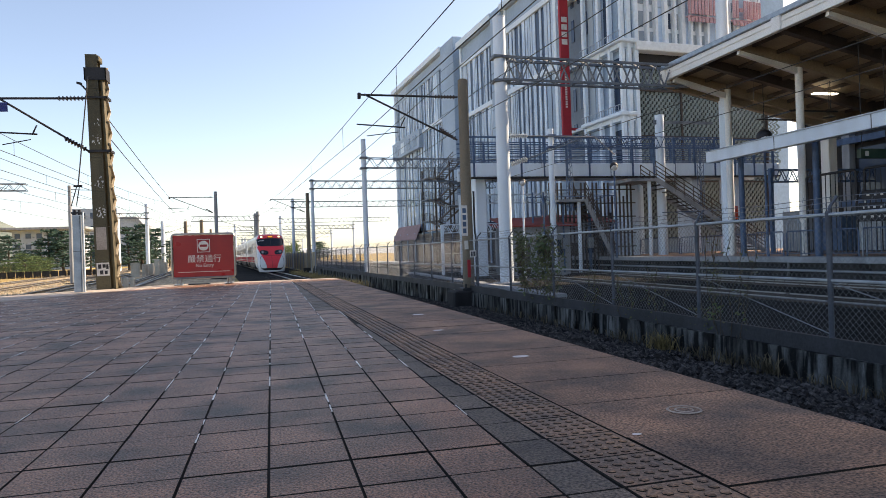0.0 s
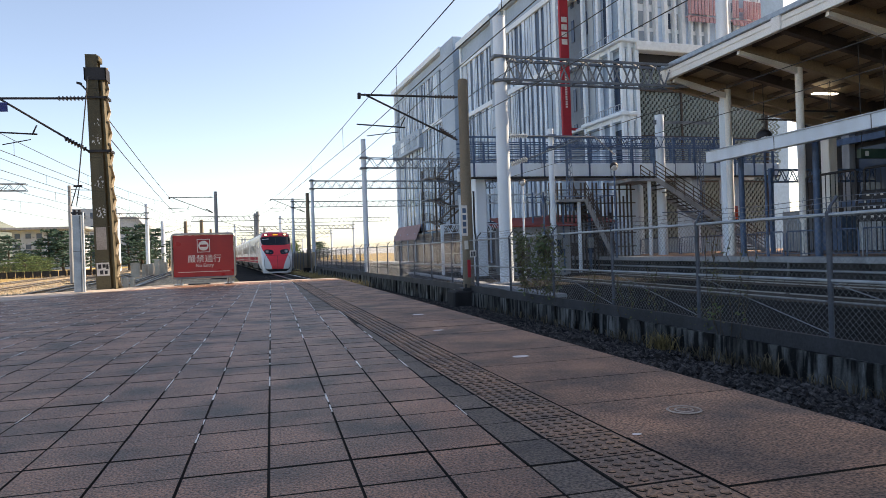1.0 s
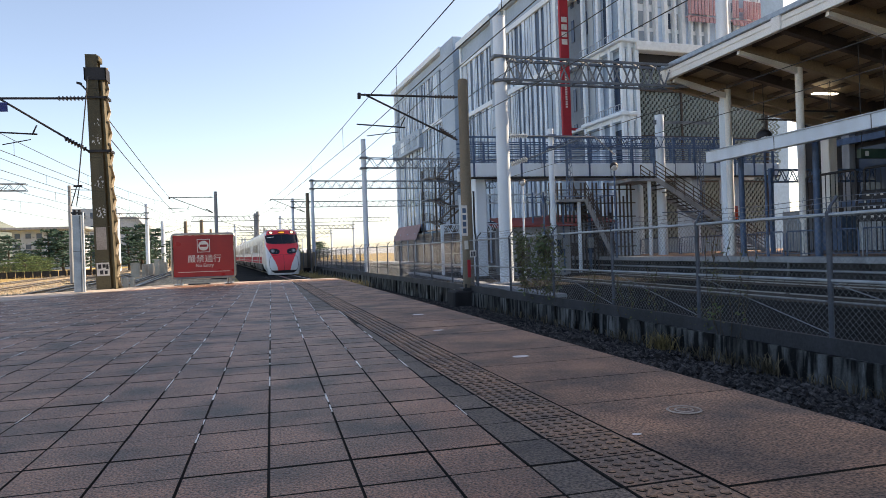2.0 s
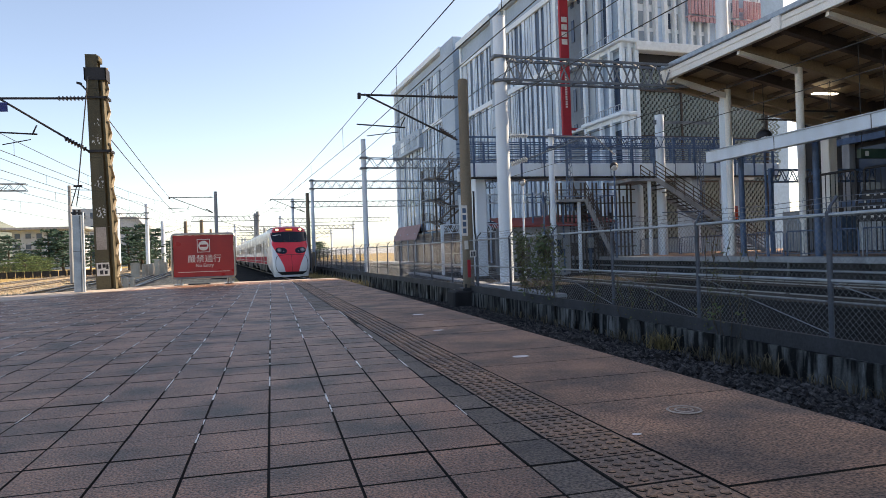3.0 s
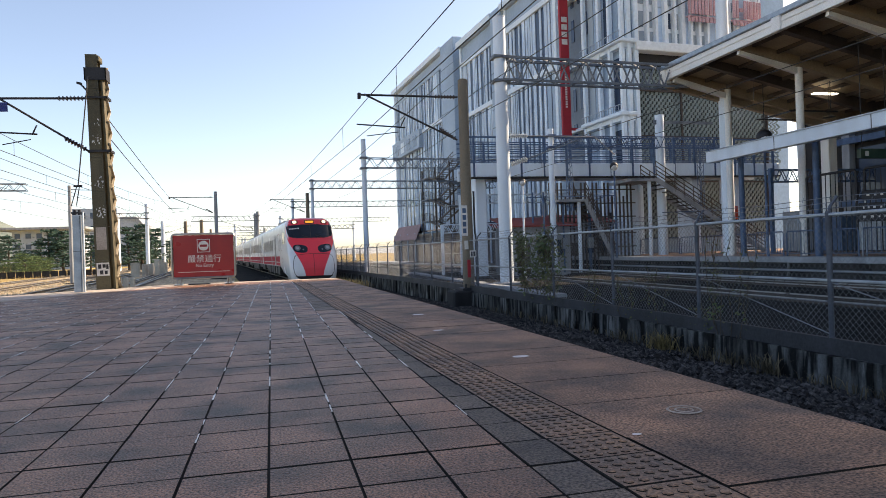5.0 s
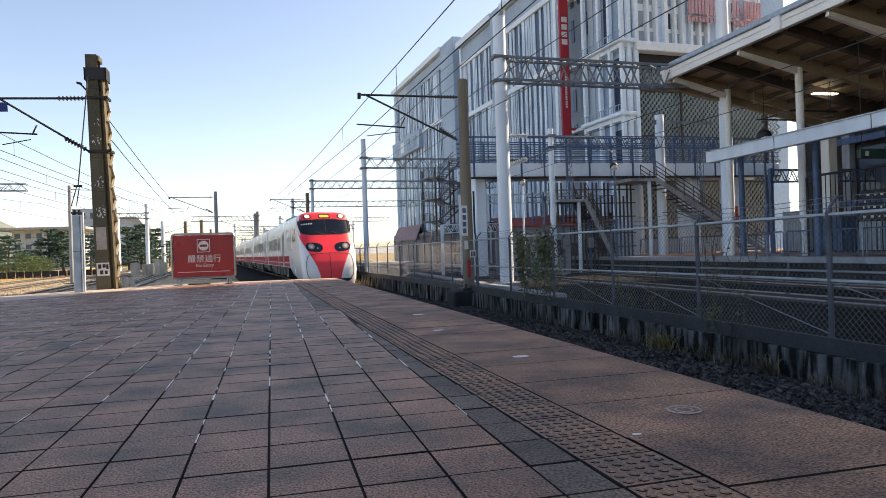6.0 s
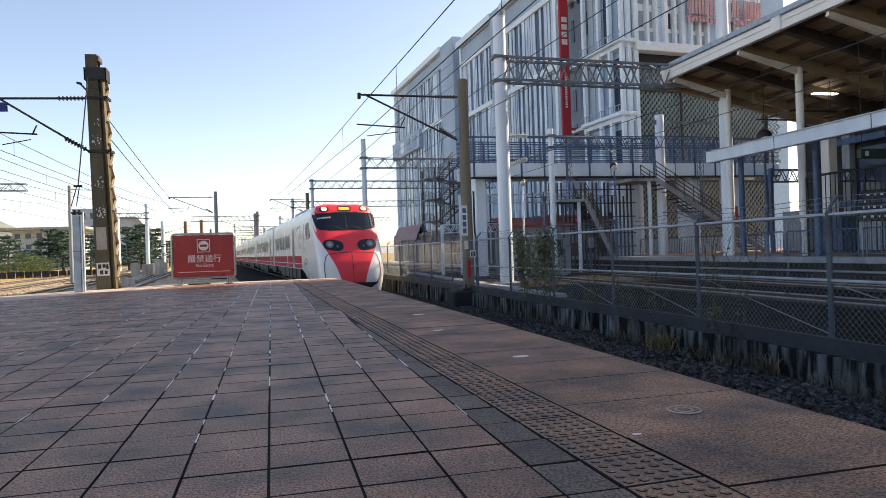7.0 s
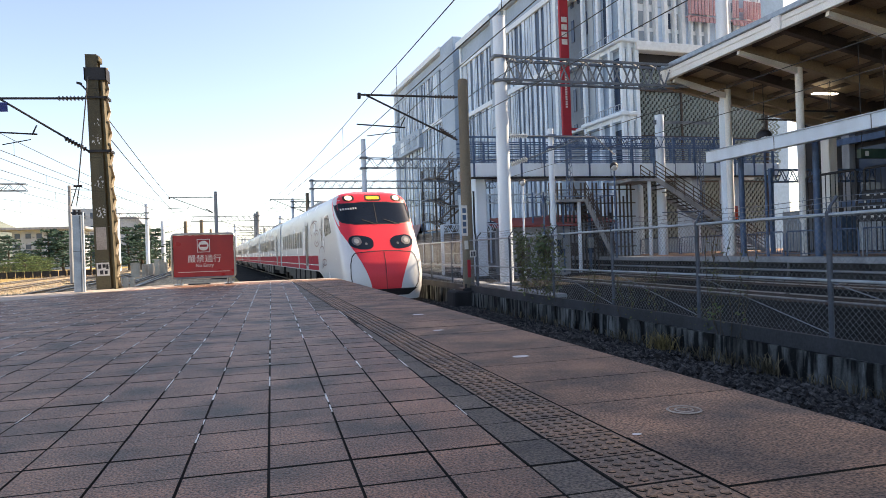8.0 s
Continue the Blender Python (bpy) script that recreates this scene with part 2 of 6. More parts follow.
# ---- mesh helpers ----
class Shape:
    """Collects points and faces of one mesh."""

    def __init__(self):
        self.v, self.f = [], []

    def quad_block(self, c):
        """Eight corners: bottom ring of four, then top ring of four."""
        o = len(self.v)
        self.v += [tuple(p) for p in c]
        self.f += [tuple(o + i for i in q) for q in ((3, 2, 1, 0), (4, 5, 6, 7), (0, 1, 5, 4), (1, 2, 6, 5), (2, 3, 7, 6), (3, 0, 4, 7))]
        return self

    def box(self, x0, x1, y0, y1, z0, z1):
        return self.quad_block([(x0, y0, z0), (x1, y0, z0), (x1, y1, z0), (x0, y1, z0), (x0, y0, z1), (x1, y0, z1), (x1, y1, z1), (x0, y1, z1)])

    def slab(self, x0, x1, y0, y1, z0, z1, c=0.004):
        """A box whose top edges are chamfered by c."""
        o = len(self.v)
        for i, z in ((0, z0), (0, z1 - c), (c, z1)):
            self.v += [(x0 + i, y0 + i, z), (x1 - i, y0 + i, z), (x1 - i, y1 - i, z), (x0 + i, y1 - i, z)]
        self.f.append((o + 8, o + 9, o + 10, o + 11))
        for r in (0, 4):
            for k in range(4):
                self.f.append((o + r + k, o + r + (k + 1) % 4, o + r + 4 + (k + 1) % 4, o + r + 4 + k))
        return self

    def round_box(self, x0, x1, y0, y1, z0, z1, c=0.02):
        """A box with all edges chamfered by c."""
        o = len(self.v)
        rings = [(c, z0), (0, z0 + c), (0, z1 - c), (c, z1)]
        for i, z in rings:
            a, b, d, e = x0 + i, x1 - i, y0 + i, y1 - i
            k = c * 0.7
            self.v += [(a + k, d, z), (b - k, d, z), (b, d + k, z), (b, e - k, z), (b - k, e, z), (a + k, e, z), (a, e - k, z), (a, d + k, z)]
        for r in range(3):
            for k in range(8):
                self.f.append((o + r * 8 + k, o + r * 8 + (k + 1) % 8, o + r * 8 + 8 + (k + 1) % 8, o + r * 8 + 8 + k))
        self.f.append(tuple(o + k for k in range(7, -1, -1)))
        self.f.append(tuple(o + 24 + k for k in range(8)))
        return self

    def rod(self, a, b, r0, r1=None, n=8):
        """A round bar from a to b."""
        a, b = Vector(a), Vector(b)
        r1 = r0 if r1 is None else r1
        d = (b - a).normalized()
        s = d.orthogonal().normalized()
        t = d.cross(s)
        o = len(self.v)
        for p, r in ((a, r0), (b, r1)):
            for k in range(n):
                w = 2 * math.pi * (k + 0.5) / n
                self.v.append(tuple(p + (s * math.cos(w) + t * math.sin(w)) * r))
        for k in range(n):
            self.f.append((o + k, o + (k + 1) % n, o + n + (k + 1) % n, o + n + k))
        self.f.append(tuple(o + k for k in range(n - 1, -1, -1)))
        self.f.append(tuple(o + n + k for k in range(n)))
        return self

    def line(self, pts, r, n=5):
        """A round tube along a line of points, in one piece."""
        pts = [Vector(p) for p in pts]
        o, last = len(self.v), len(pts) - 1
        ref = None
        for i, p in enumerate(pts):
            d = (pts[min(last, i + 1)] - pts[max(0, i - 1)])
            d = d.normalized() if d.length > 1e-6 else Vector((0, 0, 1))
            s = d.orthogonal().normalized() if ref is None else (ref - d * ref.dot(d)).normalized()
            ref = s
            t = d.cross(s)
            for k in range(n):
                w = 2 * math.pi * (k + 0.5) / n
                self.v.append(tuple(p + (s * math.cos(w) + t * math.sin(w)) * r))
        for i in range(last):
            for k in range(n):
                a, b = o + i * n + k, o + i * n + (k + 1) % n
                self.f.append((a, b, b + n, a + n))
        self.f.append(tuple(o + k for k in range(n - 1, -1, -1)))
        self.f.append(tuple(o + last * n + k for k in range(n)))
        return self

    def bar(self, a, b, w, h, up=(0, 0, 1)):
        """A square bar from a to b, w wide and h high."""
        a, b = Vector(a), Vector(b)
        d = (b - a).normalized()
        s = d.cross(Vector(up))
        s = (s if s.length > 1e-4 else d.orthogonal()).normalized() * (w / 2)
        t = s.cross(d).normalized() * (h / 2)
        return self.quad_block([a - s - t, a + s - t, a + s + t, a - s + t, b - s - t, b + s - t, b + s + t, b - s + t])

    def ball(self, c, r, n=10, m=6, squash=1.0):
        o = len(self.v)
        for j in range(1, m):
            w = math.pi * j / m
            for k in range(n):
                u = 2 * math.pi * k / n
                self.v.append((c[0] + r * math.sin(w) * math.cos(u), c[1] + r * math.sin(w) * math.sin(u), c[2] + r * squash * math.cos(w)))
        self.v += [(c[0], c[1], c[2] + r * squash), (c[0], c[1], c[2] - r * squash)]
        top, low = len(self.v) - 2, len(self.v) - 1
        for j in range(m - 2):
            for k in range(n):
                a, b = o + j * n + k, o + j * n + (k + 1) % n
                self.f.append((a, a + n, b + n, b))
        for k in range(n):
            self.f.append((top, o + k, o + (k + 1) % n))
            self.f.append((low, o + (m - 2) * n + (k + 1) % n, o + (m - 2) * n + k))
        return self

    def grid(self, rows):
        """A sheet from rows of points of equal length."""
        o, w = len(self.v), len(rows[0])
        for r in rows:
            self.v += [tuple(p) for p in r]
        for j in range(len(rows) - 1):
            for k in range(w - 1):
                self.f.append((o + j * w + k, o + j * w + k + 1, o + (j + 1) * w + k + 1, o + (j + 1) * w + k))
        return self

    def prism(self, ring, depth):
        """A flat ring of points pushed along depth."""
        o, n = len(self.v), len(ring)
        d = Vector(depth)
        self.v += [tuple(p) for p in ring] + [tuple(Vector(p) + d) for p in ring]
        self.f += [tuple(o + k for k in range(n - 1, -1, -1)), tuple(o + n + k for k in range(n))]
        for k in range(n):
            self.f.append((o + k, o + (k + 1) % n, o + n + (k + 1) % n, o + n + k))
        return self

    def mesh(self, name, mat, smooth=False):
        me = bpy.data.meshes.new(name)
        me.from_pydata(self.v, [], self.f)
        me.materials.append(mat)
        if smooth:
            me.shade_smooth()
        bm = bmesh.new()
        bm.from_mesh(me)
        bmesh.ops.recalc_face_normals(bm, faces=bm.faces)
        bm.to_mesh(me)
        bm.free()
        me.update()
        return me


def part(name, shape, mat, parent=None, label="", m=None, smooth=False, kind=""):
    """Links a shape (or a ready mesh) as one object, under a thing or a part."""
    me = shape if isinstance(shape, bpy.types.Mesh) else shape.mesh(name, mat, smooth)
    ob = new(name, me)
    if parent:
        ob.parent = parent
    if m is not None:
        ob.matrix_basis = m
    if smooth:
        bpy_smooth(me)
    return tagged(ob, label=label, kind=kind)


def bpy_smooth(me):
    """Smooth faces, sharp edges past 40 degrees."""
    me.shade_smooth()
    me.set_sharp_from_angle(angle=radians(40))


def thing(name, m, label, category, group="", kind=""):
    ob = new(name)
    ob.empty_display_size = 0.3
    ob.matrix_basis = m
    return tagged(ob, label, category, group, kind)


RAIL_Z = -0.9


def track_x(y):
    """The middle of the near track."""
    return 4.07 if y < 20 else 3.84 - 0.0763 * (y - 23)


def wall_x(y):
    """The face of the low wall along the near track."""
    return 6.35 if y < 10 else 6.35 - 0.043 * (y - 10) if y < 24 else 5.75 - 0.045 * (y - 24)


def edge_x(y):
    """The platform's edge on the track side."""
    return 2.36 - 0.0165 * y


# ---- ground and tracks ----
def ground():
    s = Shape()
    s.grid([[(x, y, -1.12) for x in (-3000, -200, -26, 60, 300, 3000)] for y in (-300, -40, 0, 200, 600, 4000)])
    tagged(part("ground", s, EARTH), "bare dry earth and straw grass reaching the horizon", "ground", kind="structure")


ground()


def ballast_sheet(name, left, right, ys, z, label, mat=SHADE_DARK_BED):
    """An uneven bed of track ballast between two lines."""
    rows = []
    for y in ys:
        a, b = left(y), right(y)
        rows.append([(a + (b - a) * k / 14, y, z + 0.05 * noise.noise(Vector((k * 0.9, y * 1.3, 2.0))) - (0.1 if k in (0, 14) else 0)) for k in range(15)])
    tagged(part(name, Shape().grid(rows), mat, smooth=True), label, "ballast", kind="structure")


steps = [-14 + 0.5 * k for k in range(100)] + [36 + 4 * k for k in range(120)]
ballast_sheet("ballast_bed_1", lambda y: edge_x(y) - 0.05 if y < 21.6 else track_x(y) - min(3.9, 1.9 + max(0, y - 22.4) * 0.5), lambda y: wall_x(y) + 0.1, steps, -1.0, "dark grey stone ballast under the near track, deepened for shade")
ballast_sheet("ballast_bed_2", lambda y: wall_x(min(y, 60)) + 0.2, lambda y: 21.2 - (0.0722 * (y - 60) if y > 60 else 0), steps, -1.02, "ballast between fence and far platform, darkened for deep shade")
ballast_sheet("ballast_bed_3", lambda y: -24.5 - 0.0722 * (y - 45), lambda y: track_x(max(y, 21)) - min(3.8, 1.8 + max(0, y - 22.4) * 0.5), [22.2 + 2 * k for k in range(200)], -1.04, "brown ballast beside the platform's end, brightened for the sun there", SIDE_BALLAST)


tagged(part("yard", Shape().grid([[(x - 0.0722 * (y - 60), y, -1.1) for x in (20.5, 30, 60)] for y in (60, 100, 140)]), CONCRETE), "grey concrete yard along the large building", "yard", kind="structure")
tagged(part("yard", Shape().grid([[(x, y, -1.1) for x in (20, 42, 90)] for y in (-40, 0, 60)]), CONCRETE), "grey concrete yard around the far platform", "yard", kind="structure")


def railway(name, centre, y0, y1, step, z, sleepers_to):
    """Two rails with foot, web and head, on concrete sleepers."""
    t = thing(name, Matrix(), "pair of steel rails on concrete sleepers in ballast", "track", kind="structure")
    ys = [y0 + step * k for k in range(int((y1 - y0) / step) + 1)]
    for side in (-1, 1):
        body, head = Shape(), Shape()
        for a, b in zip(ys[:-1], ys[1:]):
            xa, xb = centre(a) + side * 0.567, centre(b) + side * 0.567
            for w, lo, hi, s in ((0.065, -0.15, -0.135, body), (0.012, -0.135, -0.035, body), (0.034, -0.035, 0.0, head)):
                s.quad_block([(xa - w, a, z + lo), (xa + w, a, z + lo), (xb + w, b, z + lo), (xb - w, b, z + lo), (xa - w, a, z + hi), (xa + w, a, z + hi), (xb + w, b, z + hi), (xb - w, b, z + hi)])
        r = part("rail", body, RAIL, t, "rusty rail")
        part("rail_head", head, RAIL_TOP, r, "polished running surface")
    s = Shape()
    y = y0
    while y < sleepers_to:
        s.slab(centre(y) - 1.0, centre(y) + 1.0, y, y + 0.24, z - 0.3, z - 0.14, 0.02)
        y += 0.62
    tagged(part("sleepers", s, SLEEPER, t), kind="stuff")
    return t


railway("near_track", track_x, -14, 330, 4.0, RAIL_Z, 120)
railway("far_track", lambda y: 14.9 - (0.0722 * (y - 50) if y > 50 else 0), -10, 330, 6.0, RAIL_Z, 60)
railway("platform_track", lambda y: 19.4 - (0.0722 * (y - 50) if y > 50 else 0), -10, 330, 6.0, RAIL_Z, 60)
for x0 in (-9.0, -13.2, -17.6, -22.0):
    railway("side_track", lambda y, x0=x0: x0 - 0.0722 * (y - 45), 14, 330, 6.0, RAIL_Z, 130)
railway("crossing_track", lambda y: -9.0 - 0.022 * (y - 45) - 0.0722 * (y - 45), 30, 90, 3.0, RAIL_Z + 0.003, 31)


def stones(name, spots, size, mat, label):
    """Many small angular stones as one mesh."""
    s = Shape()
    rng = random.Random(5)
    for x, y, z in spots:
        o = len(s.v)
        r = size * rng.uniform(0.55, 1.35)
        a = rng.uniform(0, 6.3)
        for k in range(4):
            w = a + k * 1.571 + rng.uniform(-0.35, 0.35)
            q = r * rng.uniform(0.7, 1.2)
            s.v.append((x + q * math.cos(w), y + q * math.sin(w), z + rng.uniform(-0.3, 0.3) * r))
        s.v += [(x + rng.uniform(-0.3, 0.3) * r, y, z + r * rng.uniform(0.5, 0.9)), (x, y, z - r * 0.6)]
        for k in range(4):
            s.f += [(o + k, o + (k + 1) % 4, o + 4), (o + (k + 1) % 4, o + k, o + 5)]
    return tagged(part(name, s, mat), label, "ballast", kind="stuff")


rng = random.Random(11)
spots = []
while len(spots) < 15000:
    y = 2.2 + 20.0 * rng.random() ** 1.5
    x = rng.uniform(4.3, wall_x(y) - 0.02)
    spots.append((x, y, -0.99 + 0.05 * noise.noise(Vector((x * 2, y * 1.3, 2.0)))))
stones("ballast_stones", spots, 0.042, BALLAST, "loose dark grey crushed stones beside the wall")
spots = []
while len(spots) < 5000:
    y = rng.uniform(22, 60)
    x = track_x(y) + rng.uniform(-1.8, 1.5)
    spots.append((x, y, -0.98))
stones("ballast_stones", spots, 0.045, BALLAST, "loose grey crushed stones between the rails")
spots = [(rng.uniform(-26, -7) - 0.0722 * (y - 20), y, -1.02) for y in (rng.uniform(20, 75) for _ in range(7000))]
stones("ballast_stones", spots, 0.07, BEIGE, "pale brown crushed stones between side tracks")


# ---- the platform ----
def pale_inner(x):
    """Where the tiles end and the pale edge begins."""
    return float(np.interp(x, [-16, -7.4, -5.49, -3.95, -2.4, 0.0, 2.4], [8.0, 13.6, 15.86, 18.8, 20.6, 21.05, 21.1]))


def pale_outer(x):
    return float(np.interp(x, [-16, -6.5, -4.2, -2.7, 0.0, 2.4], [12.0, 18.6, 20.7, 21.9, 21.75, 21.6]))


def strip_left(y):
    return 1.12 - 0.027 * y


def platform_body():
    """The platform's core, with the cut corner at its end."""
    ring = [(edge_x(-14), -14), (edge_x(21.6), 21.6), (0.0, 21.75), (-2.7, 21.9), (-4.2, 20.7), (-6.5, 18.6), (-16, 12.0), (-16, -14)]
    s = Shape().prism([(x, y, -1.5) for x, y in ring], (0, 0, 1.492))
    ob = part("platform", s, GROUT)
    tagged(ob, "paved railway platform with worn reddish tiles and tactile strip", "platform", kind="structure")
    return ob


platform = platform_body()


def dark_edges(me, sides=None):
    """Grime on the sides and bevels of a paving piece."""
    me.materials.append(JOINT_GRIME)
    for p in me.polygons:
        if p.normal.z < (0.93 if sides is None or p.index < sides else 0.5):
            p.material_index = 1
    return me


def platform_paving():
    rng = random.Random(3)
    g, h = 0.0026, 0.004
    rest, cut = Shape(), Shape()
    tile_mesh = dark_edges(Shape().slab(-0.15 + g, 0.15 - g, -0.15 + h, 0.15 - h, -0.03, 0.0, 0.0027).mesh("tile", TILE))
    for r in range(-24, 64):
        y0 = 2.251 + 0.3 * r
        for c in range(-40, 4):
            x0 = -0.0323 + 0.3 * c
            x1, yc = x0 + 0.3, y0 + 0.15
            if yc > pale_inner((x0 + x1) / 2) + 0.1 or x0 > strip_left(yc) - 0.05 or x0 < -10.5:
                continue
            z = rng.uniform(-0.0018, 0.0012)
            whole = x1 < strip_left(yc)
            if whole and -2.8 < x0 and 0 <= r < 22 and (x0 > -1.6 or r < 10):
                ob = part("tile", tile_mesh, TILE, platform, m=pose(x0 + 0.15, yc, z, rng.uniform(-0.25, 0.25), rng.uniform(-0.25, 0.25)))
            else:
                (rest if whole else cut).slab(x0 + g, min(x1, strip_left(yc)) - g, y0 + h, y0 + 0.3 - h, -0.03, z, 0.0027)
    tagged(part("paving", dark_edges(rest.mesh("paving", TILE)), TILE, platform), kind="stuff")
    tagged(part("cut_paving", dark_edges(cut.mesh("cut_paving", CUT_TILE)), CUT_TILE, platform, "narrow grey cut tiles along the tactile strip"), kind="stuff")
    # white residue left in some of the lengthwise joints
    s = Shape()
    for c in range(-22, 4):
        x = -0.0323 + 0.3 * c
        y = 2.4 + 2.0 * rng.random()
        while y < pale_inner(x) - 0.4:
            n = rng.uniform(0.06, 0.4)
            if x < strip_left(y) and rng.random() < 0.25 + 0.04 * min(y, 12) - (0.25 if x > 0.1 and y < 6 else 0):
                w = rng.uniform(0.0015, 0.0032) * (1 + y * 0.16)
                s.grid([[(x - w + rng.uniform(-0.002, 0.002), y + n * k / 4, 0.0024), (x + w, y + n * k / 4, 0.0024)] for k in range(5)])
            y += n + rng.uniform(0.0, 0.22)
    tagged(part("joint_residue", s, RESIDUE, platform, "white lime residue along the joints"), kind="stuff")
    # tactile strip: blocks with rows of low domes
    s = Shape().slab(-0.15 + g, 0.15 - g, -0.15 + g, 0.15 - g, -0.03, 0.0, 0.004)
    for i in range(5):
        for j in range(5):
            cx, cy = -0.112 + 0.056 * i, -0.112 + 0.056 * j
            o = len(s.v)
            for rad, z in ((0.0205, -0.001), (0.019, 0.003), (0.013, 0.0065)):
                s.v += [(cx + rad * math.cos(k * 1.0472), cy + rad * math.sin(k * 1.0472), z) for k in range(6)]
            s.f += [(o + q + k, o + q + (k + 1) % 6, o + q + 6 + (k + 1) % 6, o + q + 6 + k) for q in (0, 6) for k in range(6)] + [tuple(o + 12 + k for k in range(6))]
    dome = dark_edges(s.mesh("tactile_block", TACTILE), 9)
    for r in range(-54, 63):
        y = 2.251 + 0.3 * r + 0.15
        part("tactile_block", dome, TACTILE, platform, m=pose(strip_left(y) + 0.153, y, rng.uniform(-0.001, 0.002), 0, 0, 1.55))
    # coping slabs of the platform's edge
    for k in range(-27, 32):
        y0, y1 = 2.45 + 0.6 * k + 0.004, 2.45 + 0.6 * (k + 1) - 0.004
        y1 = min(y1, 21.0)
        if y1 < y0 + 0.05:
            continue
        a0, a1 = strip_left(y0) + 0.312, strip_left(y1) + 0.312
        b0, b1 = edge_x(y0) + 0.03, edge_x(y1) + 0.03
        z = rng.uniform(-0.002, 0.002)
        s = Shape().quad_block([(a0, y0, -0.12), (b0, y0, -0.12), (b1, y1, -0.12), (a1, y1, -0.12), (a0, y0, z), (b0 - 0.012, y0, z), (b1 - 0.012, y1, z), (a1, y1, z)])
        s.v[1] = (b0, y0, -0.12)
        part("coping_slab", dark_edges(s.mesh("coping_slab", COPING)), COPING, platform)
    xs = [-16, -12, -9, -6.5, -5.4, -4.2, -3.4, -2.7, -1.6, -0.6, 0.5, 1.4, 2.0]
    for a, b in zip(xs[:-1], xs[1:]):
        b -= 0.008
        s = Shape().quad_block([(a, pale_inner(a), -0.1), (b, pale_inner(b), -0.1), (b, pale_outer(b) + 0.04, -0.1), (a, pale_outer(a) + 0.04, -0.1),
                                (a, pale_inner(a), 0.005), (b, pale_inner(b), 0.005), (b, pale_outer(b) + 0.04, 0.005), (a, pale_outer(a) + 0.04, 0.005)])
        part("edge_slab", s, EDGE_STONE, platform, "pale concrete edge slab")


def drain_cover(x, y):
    t = thing("drain_cover", pose(x, y, 0.003), "small round metal drain cover set in the coping", "drain cover")
    s = Shape()
    n = 24
    for r0, r1, z in ((0.068, 0.076, 0.003), (0.034, 0.04, 0.002)):
        rows = [[(r * math.cos(2 * math.pi * k / n), r * math.sin(2 * math.pi * k / n), q) for k in range(n + 1)] for r, q in ((r0 + 0.001, 0), (r0 + 0.002, z), (r1, z), (r1 + 0.004, 0))]
        s.grid(rows)
    part("ring", s, EDGE_STONE, t, "pale worn ring")
    part("plate", Shape().rod((0, 0, -0.01), (0, 0, 0.0), 0.064, n=20), COPING, t)


def paint_spot(x, y, r):
    s = Shape()
    ring = [(x + r * (1 + 0.35 * noise.noise(Vector((k * 0.9, r, x)))) * math.cos(k * 0.449), y + 0.7 * r * (1 + 0.35 * noise.noise(Vector((k, x, 3)))) * math.sin(k * 0.449), 0.0025) for k in range(14)]
    tagged(part("paint_spot", s.prism(ring, (0, 0, 0.001)), SIGN_WHITE), "dried white paint spot on the coping", "paint spot")


platform_paving()
drain_cover(1.83, 2.75)
paint_spot(1.70, 4.52, 0.06)
paint_spot(1.72, 8.05, 0.07)
paint_spot(1.42, 2.47, 0.02)
paint_spot(1.55, 6.35, 0.05)


# ---- the train ----
def table(rows):
    xs, ys = [a for a, _ in rows], [b for _, b in rows]
    return lambda z: float(np.interp(z, xs, ys))


nose_back = table([(0.05, 0.1), (0.45, 0.0), (0.9, 0.02), (1.3, 0.12), (1.7, 0.32), (2.1, 0.62), (2.6, 1.02), (3.0, 1.34), (3.35, 1.6), (3.6, 1.78), (3.78, 1.95), (3.9, 2.2), (3.96, 2.6), (4.0, 3.3)])
half_width = table([(0.05, 1.28), (0.45, 1.36), (0.9, 1.41), (1.7, 1.43), (2.4, 1.43), (3.0, 1.42), (3.35, 1.405), (3.6, 1.37), (3.75, 1.28), (3.87, 1.08), (3.95, 0.75), (4.0, 0.02)])
nose_round = table([(0.05, 0.7), (1.0, 0.8), (2.0, 0.95), (3.0, 1.0), (4.0, 1.0)])
NOSE_P = 3.8


def front_y(x, z):
    """Depth of the nose's skin behind its tip."""
    t = min(1.0, abs(x) / half_width(z))
    return nose_back(z) + nose_round(z) * (1 - (1 - t ** NOSE_P) ** (1 / NOSE_P))


def on_nose(x, z, out):
    """A point on the nose, pushed outwards by out."""
    e = 0.02
    gx = (front_y(x + e, z) - front_y(x - e, z)) / (2 * e)
    gz = (front_y(x, z + e) - front_y(x, z - e)) / (2 * e)
    n = Vector((gx, -1, gz)).normalized()
    return Vector((x, front_y(x, z), z)) + n * out


def nose_patch(zs, left, right, out, cols=18):
    rows = []
    for z in zs:
        a, b = left(z), right(z)
        rows.append([on_nose(a + (b - a) * k / cols, z, out) for k in range(cols + 1)])
    return Shape().grid(rows)


def nose_blob(cx, cz, rx, rz, out, tilt=0.0, power=2.0, rings=4, n=28):
    """A rounded patch round a point of the nose."""
    rows = []
    for j in range(rings + 1):
        row = []
        for k in range(n + 1):
            w = 2 * math.pi * k / n
            c, s = math.cos(w), math.sin(w)
            r = max(0.04, j / rings) / (abs(c) ** power + abs(s) ** power) ** (1 / power)
            px, pz = rx * r * c, rz * r * s
            row.append(on_nose(cx + px * math.cos(tilt) - pz * math.sin(tilt), cz + px * math.sin(tilt) + pz * math.cos(tilt), out))
        rows.append(row)
    return Shape().grid(rows)


